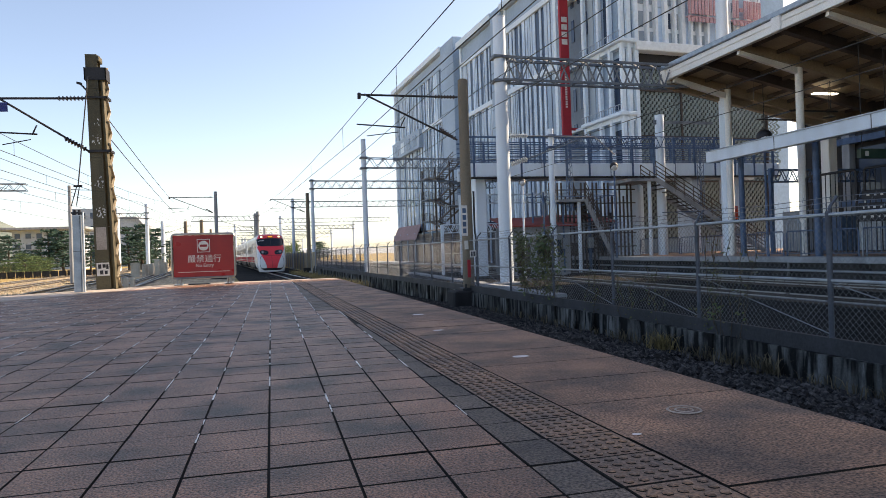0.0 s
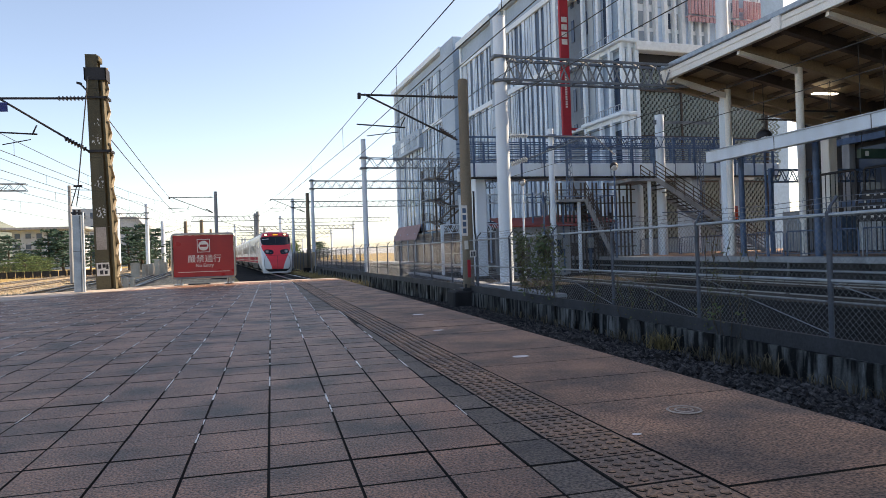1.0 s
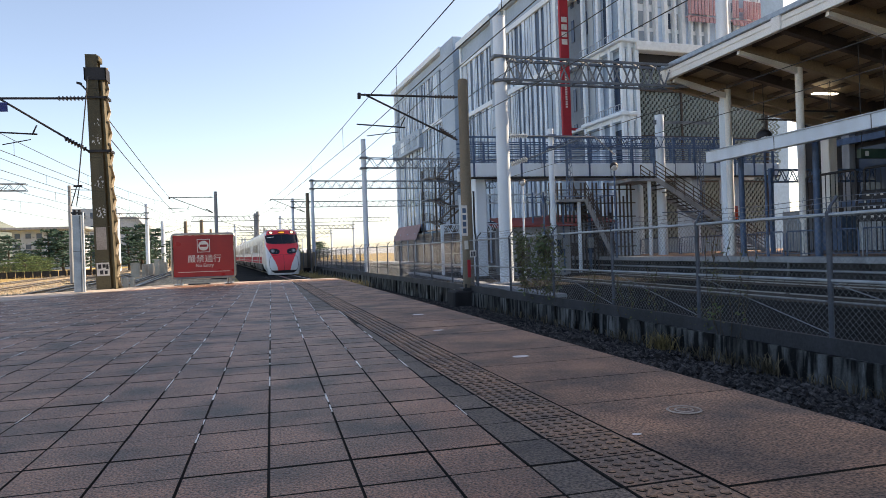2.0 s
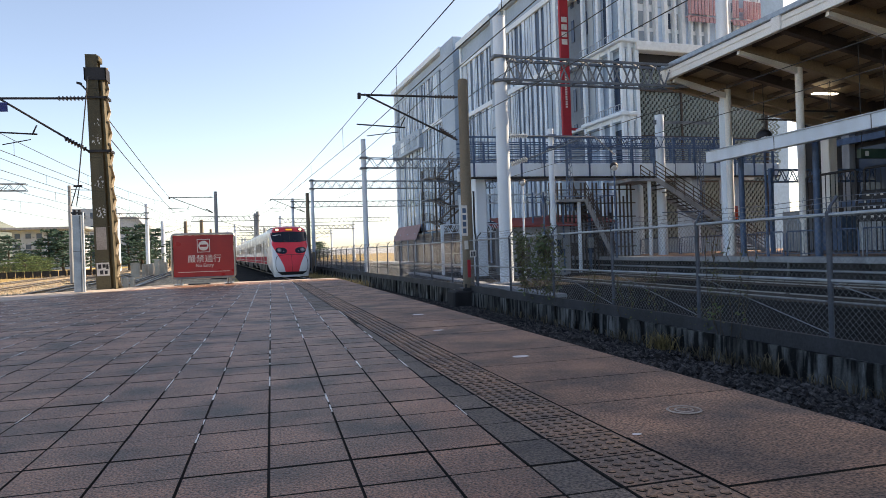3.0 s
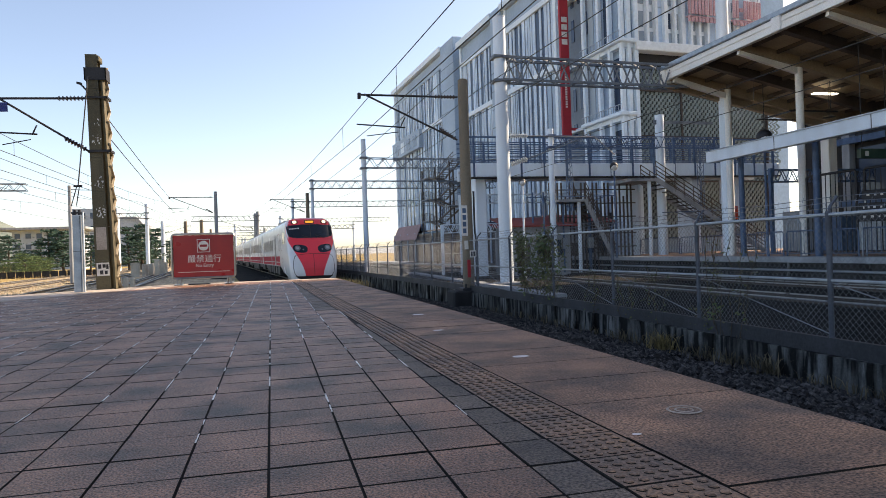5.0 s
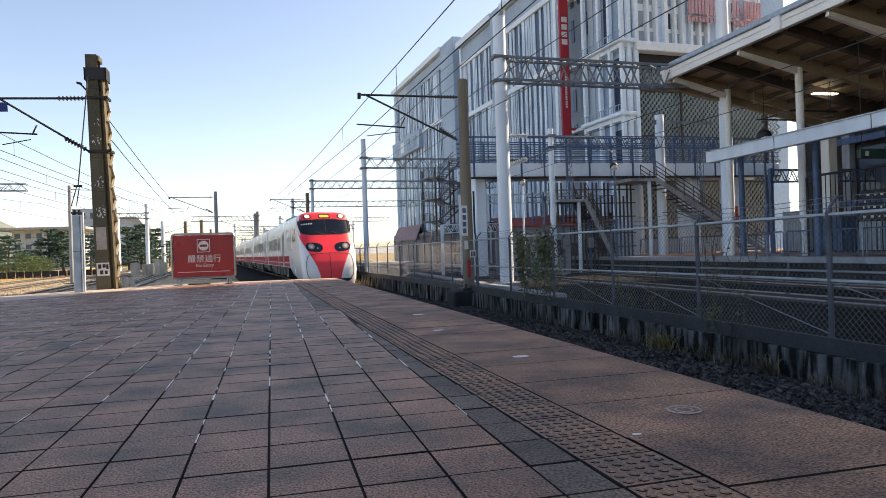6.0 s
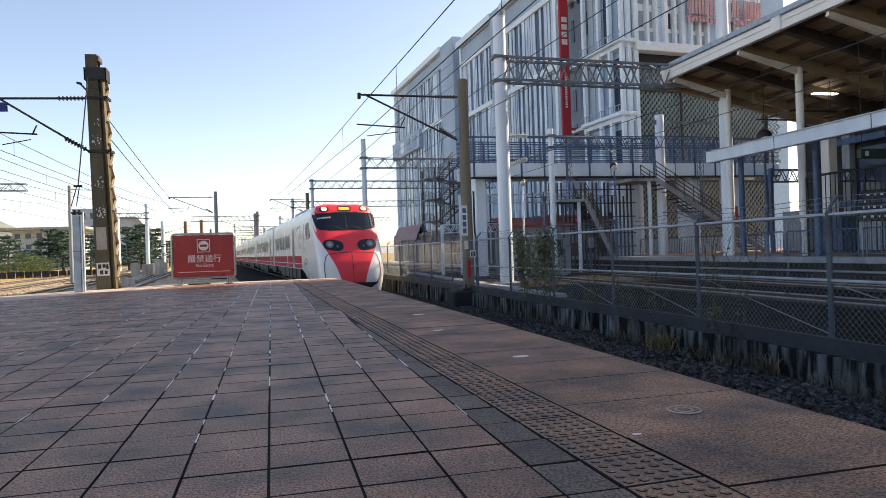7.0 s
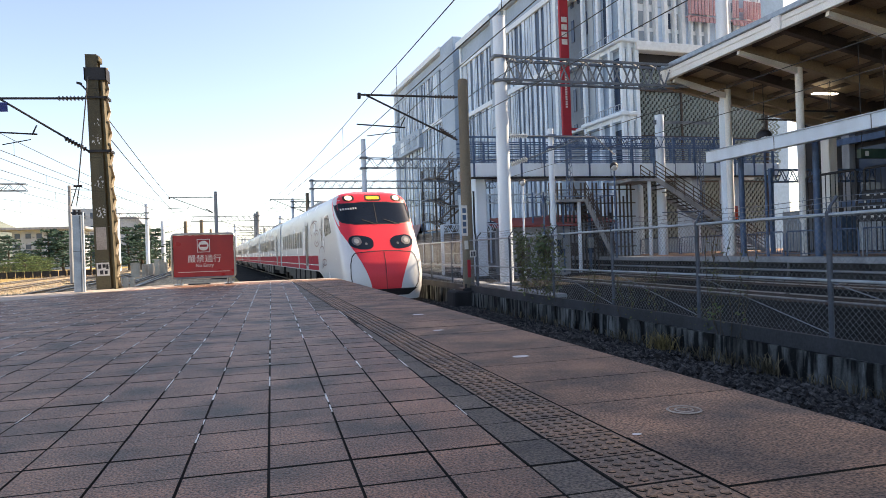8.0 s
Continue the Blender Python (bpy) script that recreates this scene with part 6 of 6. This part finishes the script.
def canopy():
    t = thing("platform_canopy", Matrix(), "high butterfly platform roof with cream fascia and brown underside", "canopy")
    y0, y1 = -14.0, 31.5

    def under(x):
        return 9.35 - 0.19 * (x - 20.5) if x < 30.8 else 7.4 + 0.19 * (x - 30.8)

    for xa, xb in ((20.6, 30.8), (30.8, 41.0)):
        a, b = under(xa), under(xb)
        part("roof_deck", Shape().quad_block([(xa, y0, a + 0.35), (xb, y0, b + 0.35), (xb, y1, b + 0.35), (xa, y1, a + 0.35), (xa, y0, a + 0.5), (xb, y0, b + 0.5), (xb, y1, b + 0.5), (xa, y1, a + 0.5)]), ROOF_UNDER, t, "brown ribbed roof sheets")
        k = 0
        y = y1 - 0.3
        while y > y0:
            part("rafter", Shape().quad_block([(xa, y - 0.3, a - 0.05), (xb, y - 0.3, b - 0.25), (xb, y, b - 0.25), (xa, y, a - 0.05), (xa, y - 0.3, a + 0.35), (xb, y - 0.3, b + 0.35), (xb, y, b + 0.35), (xa, y, a + 0.35)]), BROWN_STEEL if k % 2 else ROOF_UNDER, t)
            y -= 2.6
            k += 1
        for k in range(8):
            x = xa + (xb - xa) * (k + 0.5) / 8
            part("purlin", Shape().box(x - 0.06, x + 0.06, y0, y1, under(x) + 0.2, under(x) + 0.36), BROWN_STEEL, t)
    part("fascia", Shape().round_box(20.4, 20.62, y0, y1, 9.3, 9.86, 0.02).box(20.36, 20.42, y0, y1, 9.3, 9.42).box(20.36, 20.42, y0, y1, 9.62, 9.68), CREAM, t, "cream steel fascia")
    part("gutter", Shape().round_box(20.3, 20.75, y0, y1 + 0.15, 9.87, 10.12, 0.03), GALV, t, "grey roof edge")
    part("end_beam", Shape().quad_block([(20.6, 31.4, 8.95), (30.8, 31.4, 6.9), (30.8, 31.7, 6.9), (20.6, 31.7, 8.95), (20.6, 31.4, 9.7), (30.8, 31.4, 7.9), (30.8, 31.7, 7.9), (20.6, 31.7, 9.7)]), ROOF_UNDER, t, "sloping brown end beam")
    part("end_plate", Shape().round_box(20.35, 20.75, 31.3, 31.75, 9.15, 9.9, 0.03), CREAM, t)
    for k in range(9):
        y = 30.9 - 5.0 * k
        part("column", Shape().rod((23.8, y, -0.05), (23.8, y, under(23.8) + 0.1), 0.17, n=18), CREAM, t, "round cream column", smooth=True)
        part("column", Shape().round_box(30.5, 31.1, y + 0.3, y + 0.9, -0.05, 7.3, 0.06), CREAM, t, "square cream column")
        s = Shape().bar((20.6, y, 9.25), (23.8, y, 8.45), 0.18, 0.28)
        part("arm", s, CREAM, t)
    part("splice", Shape().round_box(20.28, 20.4, 23.0, 23.5, 9.28, 9.88, 0.015), CREAM, t)
    for y in (28.6, 24.2, 19.5, 14.8):
        lamp = part("skylight", Shape().box(26.6, 28.0, y - 0.7, y - 0.4, under(27) - 0.12, under(27) - 0.06), LAMP, t, "lit strip lamp")
    # hung pipe frame
    s = Shape()
    for x, y in ((24.6, 27.0), (24.6, 29.2), (26.6, 27.0), (26.6, 29.2)):
        s.rod((x, y, 6.9), (x, y, under(x) + 0.2), 0.02, n=6)
    s.bar((24.2, 27.0, 6.9), (27.0, 27.0, 6.9), 0.07, 0.07).bar((24.2, 29.2, 6.9), (27.0, 29.2, 6.9), 0.07, 0.07).bar((24.6, 26.8, 6.95), (24.6, 29.4, 6.95), 0.07, 0.07)
    part("hung_frame", s, DARK_STEEL, t, "dark hanging frame")
    for k in range(4):
        y = 26.5 - 4 * k
        s = Shape().rod((26.0, y, 6.5), (26.0, y, 6.6), 0.3, 0.05, 14).rod((26.0, y, 6.6), (26.0, y, 8.2), 0.012, n=5)
        part("pendant_lamp", s, DARK_STEEL, t, "dark pendant lamp")
    return t


LAMP = glow("strip_lamp", (1.0, 0.97, 0.85), 1.2)
canopy()


def station_hall():
    """The dark hall behind the far platform, raised and lengthened to stop sun."""
    t = thing("station_hall", Matrix(), "dark station hall with columns and windows behind the platform", "building")
    w = part("wall", Shape().box(36.5, 46, -16, 40, -1.1, 11.0), DARK_CONCRETE, t)
    # added block, out of view: keeps the sun off the near platform
    part("shade_block", Shape().box(37.5, 60, -45, 29.0, 11.0, 34.0), CONCRETE, t, "unseen plain block added to shade the platform")
    for k in range(12):
        y = 35.5 - 4.2 * k
        part("column", Shape().round_box(36.0, 36.5, y - 0.3, y + 0.3, -0.05, 8.2, 0.04), CONCRETE, t)
        part("window", Shape().box(36.42, 36.52, y - 3.6, y - 0.6, 3.2, 6.4), FACADE_GLASS, w)
        part("door", Shape().box(36.42, 36.52, y - 3.2, y - 1.0, 0, 2.5), BROWN_STEEL, w)
    for z in (2.9, 6.9):
        part("beam", Shape().box(35.9, 36.4, -16, 36.5, z - 0.2, z + 0.2), BLUE_STEEL, t)
    s = Shape()
    truss_into(s, (29.0, 34.0, 4.9), (36.4, 34.0, 4.9), 0.7, 0.6, 0.06, 0.04, 0.7)
    part("truss", s, BLUE_STEEL, t)
    s = Shape()
    truss_into(s, (29.0, 24.0, 4.4), (36.4, 24.0, 4.4), 0.7, 0.6, 0.06, 0.04, 0.7)
    part("truss", s, WHITE_STEEL, t)
    for y in (34.0, 24.0):
        part("truss_post", Shape().box(28.9, 29.1, y - 0.1, y + 0.1, -0.05, 5.0), BLUE_STEEL, t)
    # stalls and cabinets along the platform
    for k, (y, h, m) in enumerate(((33.5, 2.4, CONCRETE), (30.8, 1.9, BLUE_STEEL), (28.2, 2.2, GALV), (25.0, 1.8, BROWN_STEEL), (22.5, 2.3, CONCRETE), (19.2, 2.0, DARK_STEEL))):
        c = thing("platform_cabinet", Matrix(), "closed equipment cabinet standing on the platform", "cabinet", "platform cabinets")
        part("casing", Shape().round_box(30.0, 31.4, y - 0.8, y + 0.8, -0.02, h, 0.04), m, c)
        part("door", Shape().box(29.96, 30.0, y - 0.7, y - 0.03, 0.1, h - 0.1), m, c)
        part("door", Shape().box(29.96, 30.0, y + 0.03, y + 0.7, 0.1, h - 0.1), m, c)
        part("plinth", Shape().box(29.95, 31.45, y - 0.85, y + 0.85, -0.02, 0.06), DARK_STEEL, c)


station_hall()


def edge_beam():
    t = thing("edge_beam", Matrix(), "pale box beam along the far platform on blue posts", "beam")
    part("box_beam", Shape().round_box(20.7, 21.05, -14, 28.6, 4.58, 5.1, 0.02), WHITE_STEEL, t, "pale painted beam")
    part("beam_cap", Shape().box(20.66, 21.1, -14, 28.62, 5.1, 5.15), GALV, t)
    s = Shape()
    for k in range(9):
        s.box(20.69, 20.7, 24 - 4.75 * k, 24.03 - 4.75 * k, 4.58, 5.1)
    part("beam_joint", s, DARK_STEEL, t)
    for y in (28.0, 23.4, 18.6, 13.9, 9.2):
        part("post", Shape().rod((22.2, y, -0.05), (22.2, y, 5.0), 0.13, n=12), BLUE_STEEL, t, "blue-grey steel post", smooth=True)
        part("arm", Shape().box(21.0, 22.3, y - 0.08, y + 0.08, 4.75, 4.95), BLUE_STEEL, t)


edge_beam()


def globe_lamp(x, y, z, r, h0, mat, label):
    t = thing("globe_lamp", Matrix(), label, "lamp post", "globe lamps")
    part("post", Shape().rod((x, y, h0), (x, y, z - r), 0.07, 0.05, 10), mat, t, smooth=True)
    part("globe", Shape().ball((x, y, z), r, 16, 10), DARK_STEEL, t, "dark globe", smooth=True)
    part("lens", Shape().ball((x - 0.02, y - 0.06, z - r * 0.25), r * 0.85, 14, 8), GREY_PORCELAIN, t)


globe_lamp(20.9, 38.0, 5.65, 0.26, -0.05, BLUE_STEEL, "dark globe lamp on a slim grey post")
globe_lamp(14.0, 36.0, 4.5, 0.2, -1.0, WHITE_STEEL, "small dark globe lamp on a white post")
globe_lamp(22.4, 26.6, 5.55, 0.36, -0.05, BLUE_STEEL, "dark globe lamp on a blue post")
globe_lamp(24.0, 26.0, 3.1, 0.14, -0.05, DARK_STEEL, "small dark globe lamp on the platform")


def footbridge():
    t = thing("footbridge", Matrix(), "pale steel footbridge with blue-grey railings over tracks", "footbridge")
    y0, y1 = 41.3, 44.3
    xa, xb = 12.5, 36.0
    deck = part("girder", Shape().round_box(xa, xb, y0, y0 + 0.35, 5.4, 6.28, 0.03).box(xa, xb, y1 - 0.35, y1, 5.4, 6.28), WHITE_STEEL, t, "pale plate girder")
    s = Shape()
    for k in range(20):
        s.box(xa + 0.4 + 1.2 * k, xa + 0.48 + 1.2 * k, y0 - 0.03, y0, 5.45, 6.24)
    part("stiffener", s, WHITE_STEEL, deck)
    part("flange", Shape().box(xa, xb, y0 - 0.12, y0 + 0.45, 5.32, 5.4), DARK_STEEL, deck)
    part("floor_plate", Shape().box(xa, xb, y0 + 0.3, y1 - 0.3, 5.9, 6.05), CONCRETE, t)
    for row, y in ((0, y0 + 0.05), (1, y1 - 0.05)):
        k = 0
        x = xa + 0.3
        while x < xb:
            part("railing_post", Shape().box(x - 0.07, x + 0.07, y - 0.06, y + 0.06, 5.4 if row == 0 else 6.2, 8.05), BLUE_STEEL, t)
            x += 1.62
        for z, h in ((6.45, 0.08), (6.75, 0.06), (7.05, 0.06), (7.35, 0.06), (7.65, 0.06), (7.98, 0.1)):
            part("rail", Shape().box(xa, xb, y - 0.03, y + 0.03, z - h / 2, z + h / 2), BLUE_STEEL, t)
    for x in (13.4, 24.5, 29.4, 33.0):
        part("pier", Shape().round_box(x - 0.36, x + 0.36, y0 + 0.6, y1 - 0.6, -1.1, 5.4, 0.06), WHITE_STEEL, t, "pale concrete pier")
    # stairs to the platform
    for i, (xs, xe, top, ze, yy) in enumerate(((24.2, 32.3, 4.9, 0.0, 38.6), (19.6, 21.7, 3.7, -0.6, 39.4))):
        fl = part("stringer", Shape().bar((xs, yy, top), (xe, yy, ze), 0.08, 0.3), CONCRETE, t, "grey stair stringer")
        part("stringer", Shape().bar((xs, yy + 1.8, top), (xe, yy + 1.8, ze), 0.08, 0.3), CONCRETE, t)
        n = 22 if i == 0 else 17
        for k in range(n):
            q = (k + 0.5) / n
            x, z = xs + (xe - xs) * q, top + (ze - top) * q
            part("step", Shape().box(x - 0.16, x + 0.16, yy, yy + 1.8, z - 0.02, z + 0.03), DARK_STEEL, fl)
        for o in (-0.02, 1.82):
            s = Shape()
            for k in range(13):
                q = k / 12
                p = Vector((xs + (xe - xs) * q, yy + o, top + (ze - top) * q))
                s.bar(p, p + Vector((0, 0, 1.15)), 0.05, 0.05)
            for h in (0.35, 0.6, 0.85, 1.15):
                s.bar((xs, yy + o, top + h), (xe, yy + o, ze + h), 0.035, 0.05)
            part("stair_railing", s, BROWN_STEEL, fl, "brown stair railing")
        part("landing", Shape().box(xs - 1.8, xs + 0.05, yy - 0.1, y0 + 0.2, top - 0.12, top + 0.04), CONCRETE, t)
        part("landing_post", Shape().rod((xs - 0.4, yy + 0.2, -1.0), (xs - 0.4, yy + 0.2, top - 0.1), 0.12, n=12), WHITE_STEEL, t)


footbridge()
gantry(17.4, 29.5, 39.6, 7.75, 0.68, 8.2, 0.2, "blue-grey gantry with lattice beam before the footbridge", mat=BLUE_STEEL, both=False, tilt=0.0, d=0.6, chord=0.05, brace=0.035, pitch=0.62)
gantry(25.45, 29.5, 40.0, 8.9, 0.1, 9.3, 0.32, "white square gantry post before the footbridge", both=False, tilt=0.0, d=0.2)


t = thing("barred_screen", Matrix(), "tall brown steel bars screening the stairs under the footbridge", "screen")
for k in range(22):
    part("bar", Shape().box(17.6 + 0.28 * k, 17.69 + 0.28 * k, 40.6, 40.69, -1.0, 4.9 - 0.9 * (k % 3 == 1)), BROWN_STEEL, t)
for z in (0.6, 1.5, 2.6, 3.5, 4.4):
    part("cross_bar", Shape().box(17.5, 23.8, 40.55, 40.6, z, z + 0.07), BROWN_STEEL, t)
t = thing("low_gantry_truss", Matrix(), "blue-grey lattice beam running below the footbridge", "gantry")
for y, z, xa, xb in ((45.5, 4.6, 13.0, 27.0), (47.0, 2.6, 12.0, 20.0)):
    s = Shape()
    truss_into(s, (xa, y, z), (xb, y, z), 0.6, 0.5, 0.05, 0.035, 0.6)
    part("lattice", s, WHITE_STEEL, t)
    for x in (xa, xb):
        part("post", Shape().box(x - 0.1, x + 0.1, y - 0.1, y + 0.1, -1.1, z), WHITE_STEEL, t)


def wire_bracket(x, y, z, reach):
    """The long arms with pale insulators on the large white post."""
    t = thing("wire_bracket", Matrix(), "steel wire bracket with pale insulators on the gantry post", "bracket")
    s = Shape().rod((x + 0.9, y, z), (x + reach, y, z - 0.02), 0.035, n=8).rod((x + 0.9, y, z - 1.15), (x + reach * 0.85, y, z - 0.1), 0.035, n=8)
    s.rod((x + reach, y, z), (x + reach + 1.1, y, z - 0.9), 0.025, n=8)
    part("tube", s, TRUSS, t)
    s = Shape()
    insulator_into(s, (x + 0.1, y, z), (x + 1.0, y, z), 0.13, 8)
    part("insulator", s, GREY_PORCELAIN, t, "pale ribbed insulator")
    s = Shape()
    insulator_into(s, (x + 0.1, y, z - 1.4), (x + 0.95, y, z - 1.12), 0.13, 8)
    part("insulator", s, GREY_PORCELAIN, t, "pale ribbed insulator")
    return t


wire_bracket(11.4, 31.0, 6.25, 4.6)


def lattice_drop(x, y, z0, z1):
    t = thing("drop_post", Matrix(), "slim lattice drop post hanging from a gantry beam", "post")
    s = Shape()
    for dx in (-0.14, 0.14):
        for dy in (-0.14, 0.14):
            s.bar((x + dx, y + dy, z0), (x + dx, y + dy, z1), 0.035, 0.035)
    n = int((z1 - z0) / 0.4)
    for k in range(n):
        a, b = z0 + (z1 - z0) * k / n, z0 + (z1 - z0) * (k + 1) / n
        s.bar((x - 0.14, y - 0.14, a), (x + 0.14, y - 0.14, b), 0.025, 0.025).bar((x + 0.14, y + 0.14, a), (x - 0.14, y + 0.14, b), 0.025, 0.025)
    part("lattice", s, BLUE_STEEL, t)
    s = Shape().rod((x - 3.0, y, z0 + 0.9), (x + 3.2, y, z0 + 0.95), 0.03, n=6).rod((x - 2.0, y, z0 + 0.9), (x, y, z0 + 0.2), 0.025, n=6).rod((x + 2.4, y, z0 + 0.9), (x, y, z0 + 0.1), 0.025, n=6)
    part("arms", s, BLUE_STEEL, t)


lattice_drop(18.6, 39.6, 3.0, 7.2)
lattice_drop(28.2, 39.6, 1.9, 7.2)


# ---- clutter on and behind the far platform ----
def railing_run(x, y0, y1, h, mat, label, pitch=0.18, name="platform_railing"):
    t = thing(name, Matrix(), label, "railing", "platform railings")
    part("top_bar", Shape().line([(x, y0, 0), (x, y0, h - 0.08), (x, y0 + 0.08 * (1 if y1 > y0 else -1), h), (x, y1 - 0.08 * (1 if y1 > y0 else -1), h), (x, y1, h - 0.08), (x, y1, 0)], 0.03 if h < 2 else 0.055, 8), mat, t)
    n = int(abs(y1 - y0) / pitch)
    for k in range(1, n):
        y = y0 + (y1 - y0) * k / n
        part("bar", Shape().rod((x, y, 0.12), (x, y, h), 0.011 if h < 2 else 0.02, n=6), mat, t)
    part("low_bar", Shape().rod((x, y0, 0.12), (x, y1, 0.12), 0.018, n=6), mat, t)


railing_run(23.2, 25.0, 22.4, 3.5, DARK_STEEL, "tall dark barred gate on the platform", 0.24, "barred_gate")
railing_run(23.2, 22.0, 20.0, 3.5, DARK_STEEL, "tall dark barred gate on the platform", 0.24, "barred_gate")
railing_run(23.2, 19.6, 17.4, 3.5, DARK_STEEL, "tall dark barred gate on the platform", 0.24, "barred_gate")
for k in range(8):
    railing_run(22.4, 27.4 - 2.0 * k, 25.6 - 2.0 * k, 1.1, BLUE_STEEL, "blue-grey barred railing along the platform")
for k in range(6):
    railing_run(26.0, 46.0 - 2.4 * k, 43.8 - 2.4 * k, 1.1, BLUE_STEEL, "blue-grey barred railing along the platform")


def info_board(x, y, z, w, h, label, rows):
    t = thing("information_board", pose(x, y, z, 0, 0, -48), label, "sign", "information boards")
    b = part("board", Shape().round_box(-w / 2, w / 2, -0.06, 0.06, 0, h, 0.02), DARK_STEEL, t, "dark board")
    s = Shape()
    rng = random.Random(int(w * 100))
    for j in range(rows):
        q = -w / 2 + 0.15
        while q < w / 2 - 0.3:
            g = rng.uniform(0.08, 0.2)
            s.box(q, q + g * 0.5, -0.075, -0.06, h * (j + 0.4) / rows, h * (j + 0.62) / rows)
            q += g + 0.07
    part("bars", s, SIGN_WHITE, b, "unreadable writing as pale bars")
    for q in (-w / 2 + 0.1, w / 2 - 0.1):
        part("leg", Shape().rod((q, 0, -z), (q, 0, 0.05), 0.03, n=8), GALV, t)


info_board(22.8, 21.0, 2.2, 1.1, 0.36, "dark information board with pale writing", 1)
info_board(22.8, 20.9, 1.35, 1.5, 0.72, "larger maroon-black information board with pale writing", 2)
info_board(22.8, 19.4, 1.45, 1.2, 0.6, "dark information board with pale writing", 1)


def simple_thing(name, shape, mat, label, category):
    tagged(part(name, shape, mat), label, category)


t = thing("hose_box", Matrix(), "orange-red wall box on a post with white mark", "hose box")
part("box", Shape().round_box(27.9, 28.55, 36.4, 36.7, 2.1, 2.95, 0.03), ORANGE, t)
part("mark", Shape().box(28.1, 28.25, 36.37, 36.41, 2.25, 2.8), SIGN_WHITE, t)
part("post", Shape().rod((28.2, 36.7, -0.05), (28.2, 36.7, 2.9), 0.06, n=8), GALV, t)
t = thing("hanging_sign", Matrix(), "dark green hanging direction sign below the beam", "sign")
part("panel", Shape().round_box(22.55, 24.2, 21.5, 21.7, 3.85, 4.22, 0.02), material("green_sign", (0.01, 0.05, 0.03), 0.4, scale=2, detail=20), t)
part("mark", Shape().box(22.75, 22.9, 21.47, 21.5, 3.93, 4.13), SIGN_WHITE, t)
part("rod", Shape().rod((22.7, 21.6, 4.2), (22.7, 21.6, 8.7), 0.015).rod((23.9, 21.6, 4.25), (23.9, 21.6, 8.4), 0.015), DARK_STEEL, t)
t = thing("hoop_gate", Matrix(), "pale rounded hoop gate on the platform", "gate")
part("hoop", Shape().line([(22.6, 25.6, 0), (22.6, 25.6, 1.4), (22.6, 25.45, 1.6), (22.6, 25.2, 1.66), (22.6, 24.95, 1.6), (22.6, 24.8, 1.4), (22.6, 24.8, 0)], 0.04, 8), GALV, t)
s = Shape()
for k in range(4):
    s.rod((22.6, 25.45 - 0.16 * k, 0.2), (22.6, 25.45 - 0.16 * k, 1.5), 0.012, n=6)
part("bars", s, GALV, t)

for x0, x1, y, z, label in ((14.6, 18.8, 40.2, 2.6, "low shed with dull red sloping roof behind the fence"), (20.8, 24.8, 46.0, 3.0, "low shed with dull red roof under the footbridge"), (17.0, 21.5, 47.5, 2.5, "low shed with dull red roof beyond the tracks")):
    t = thing("low_shed", Matrix(), label, "shed", "low sheds")
    part("wall", Shape().box(x0, x1, y, y + 2.5, -1.1, z - 0.5), CONCRETE, t)
    part("roof", Shape().quad_block([(x0 - 0.3, y - 0.6, z - 0.55), (x1 + 0.3, y - 0.6, z - 0.55), (x1 + 0.3, y + 2.8, z + 0.1), (x0 - 0.3, y + 2.8, z + 0.1), (x0 - 0.3, y - 0.6, z - 0.45), (x1 + 0.3, y - 0.6, z - 0.45), (x1 + 0.3, y + 2.8, z + 0.2), (x0 - 0.3, y + 2.8, z + 0.2)]), RED_ROOF, t, "dull red sheet roof")
    part("door", Shape().box(x0 + 0.5, x0 + 1.4, y - 0.04, y + 0.02, -1.05, 1.0), BROWN_STEEL, t)
    for k in range(2):
        part("window", Shape().box(x0 + 1.9 + 1.1 * k, x0 + 2.6 + 1.1 * k, y - 0.03, y + 0.02, 0.2, 1.2), FACADE_GLASS, t)

rng = random.Random(50)
for k in range(7):
    x, y = rng.uniform(16, 20.5), rng.uniform(37, 48)
    t = thing("steel_post", Matrix(), "slim blue-grey signal post beside the far tracks", "post", "signal posts")
    part("shaft", Shape().rod((x, y, -1.1), (x, y, rng.uniform(2.5, 4.5)), 0.06, n=8), BLUE_STEEL, t)
    part("case", Shape().round_box(x - 0.16, x + 0.16, y - 0.2, y + 0.1, 0.6, 1.3, 0.03), GALV, t)
for k in range(6):
    x, y = 9.6 + 0.2 * k, 22 + 5.2 * k
    tagged(part("cable_trough", Shape().slab(x, x + 0.5, y, y + 4.9, -1.05, -0.9, 0.02), CONCRETE), "pale concrete cable trough between the tracks", "cable trough", "cable troughs")


# ---- what moves ----
def motions():
    walk(train, [(tt, train_pose(y)) for tt, y in TRAIN_ROWS])
    y_start = TRAIN_ROWS[0][1]
    for a in WHEELS:
        base = a.matrix_basis.copy()
        rows = []
        for k in range(81):
            tt = k * 0.1
            y = 71.09 - 6.414 * tt + 0.0452 * tt * tt
            rows.append((tt, base @ pose(0, 0, 0, math.degrees((y_start - y) / 0.43))))
        walk(a, rows)


motions()
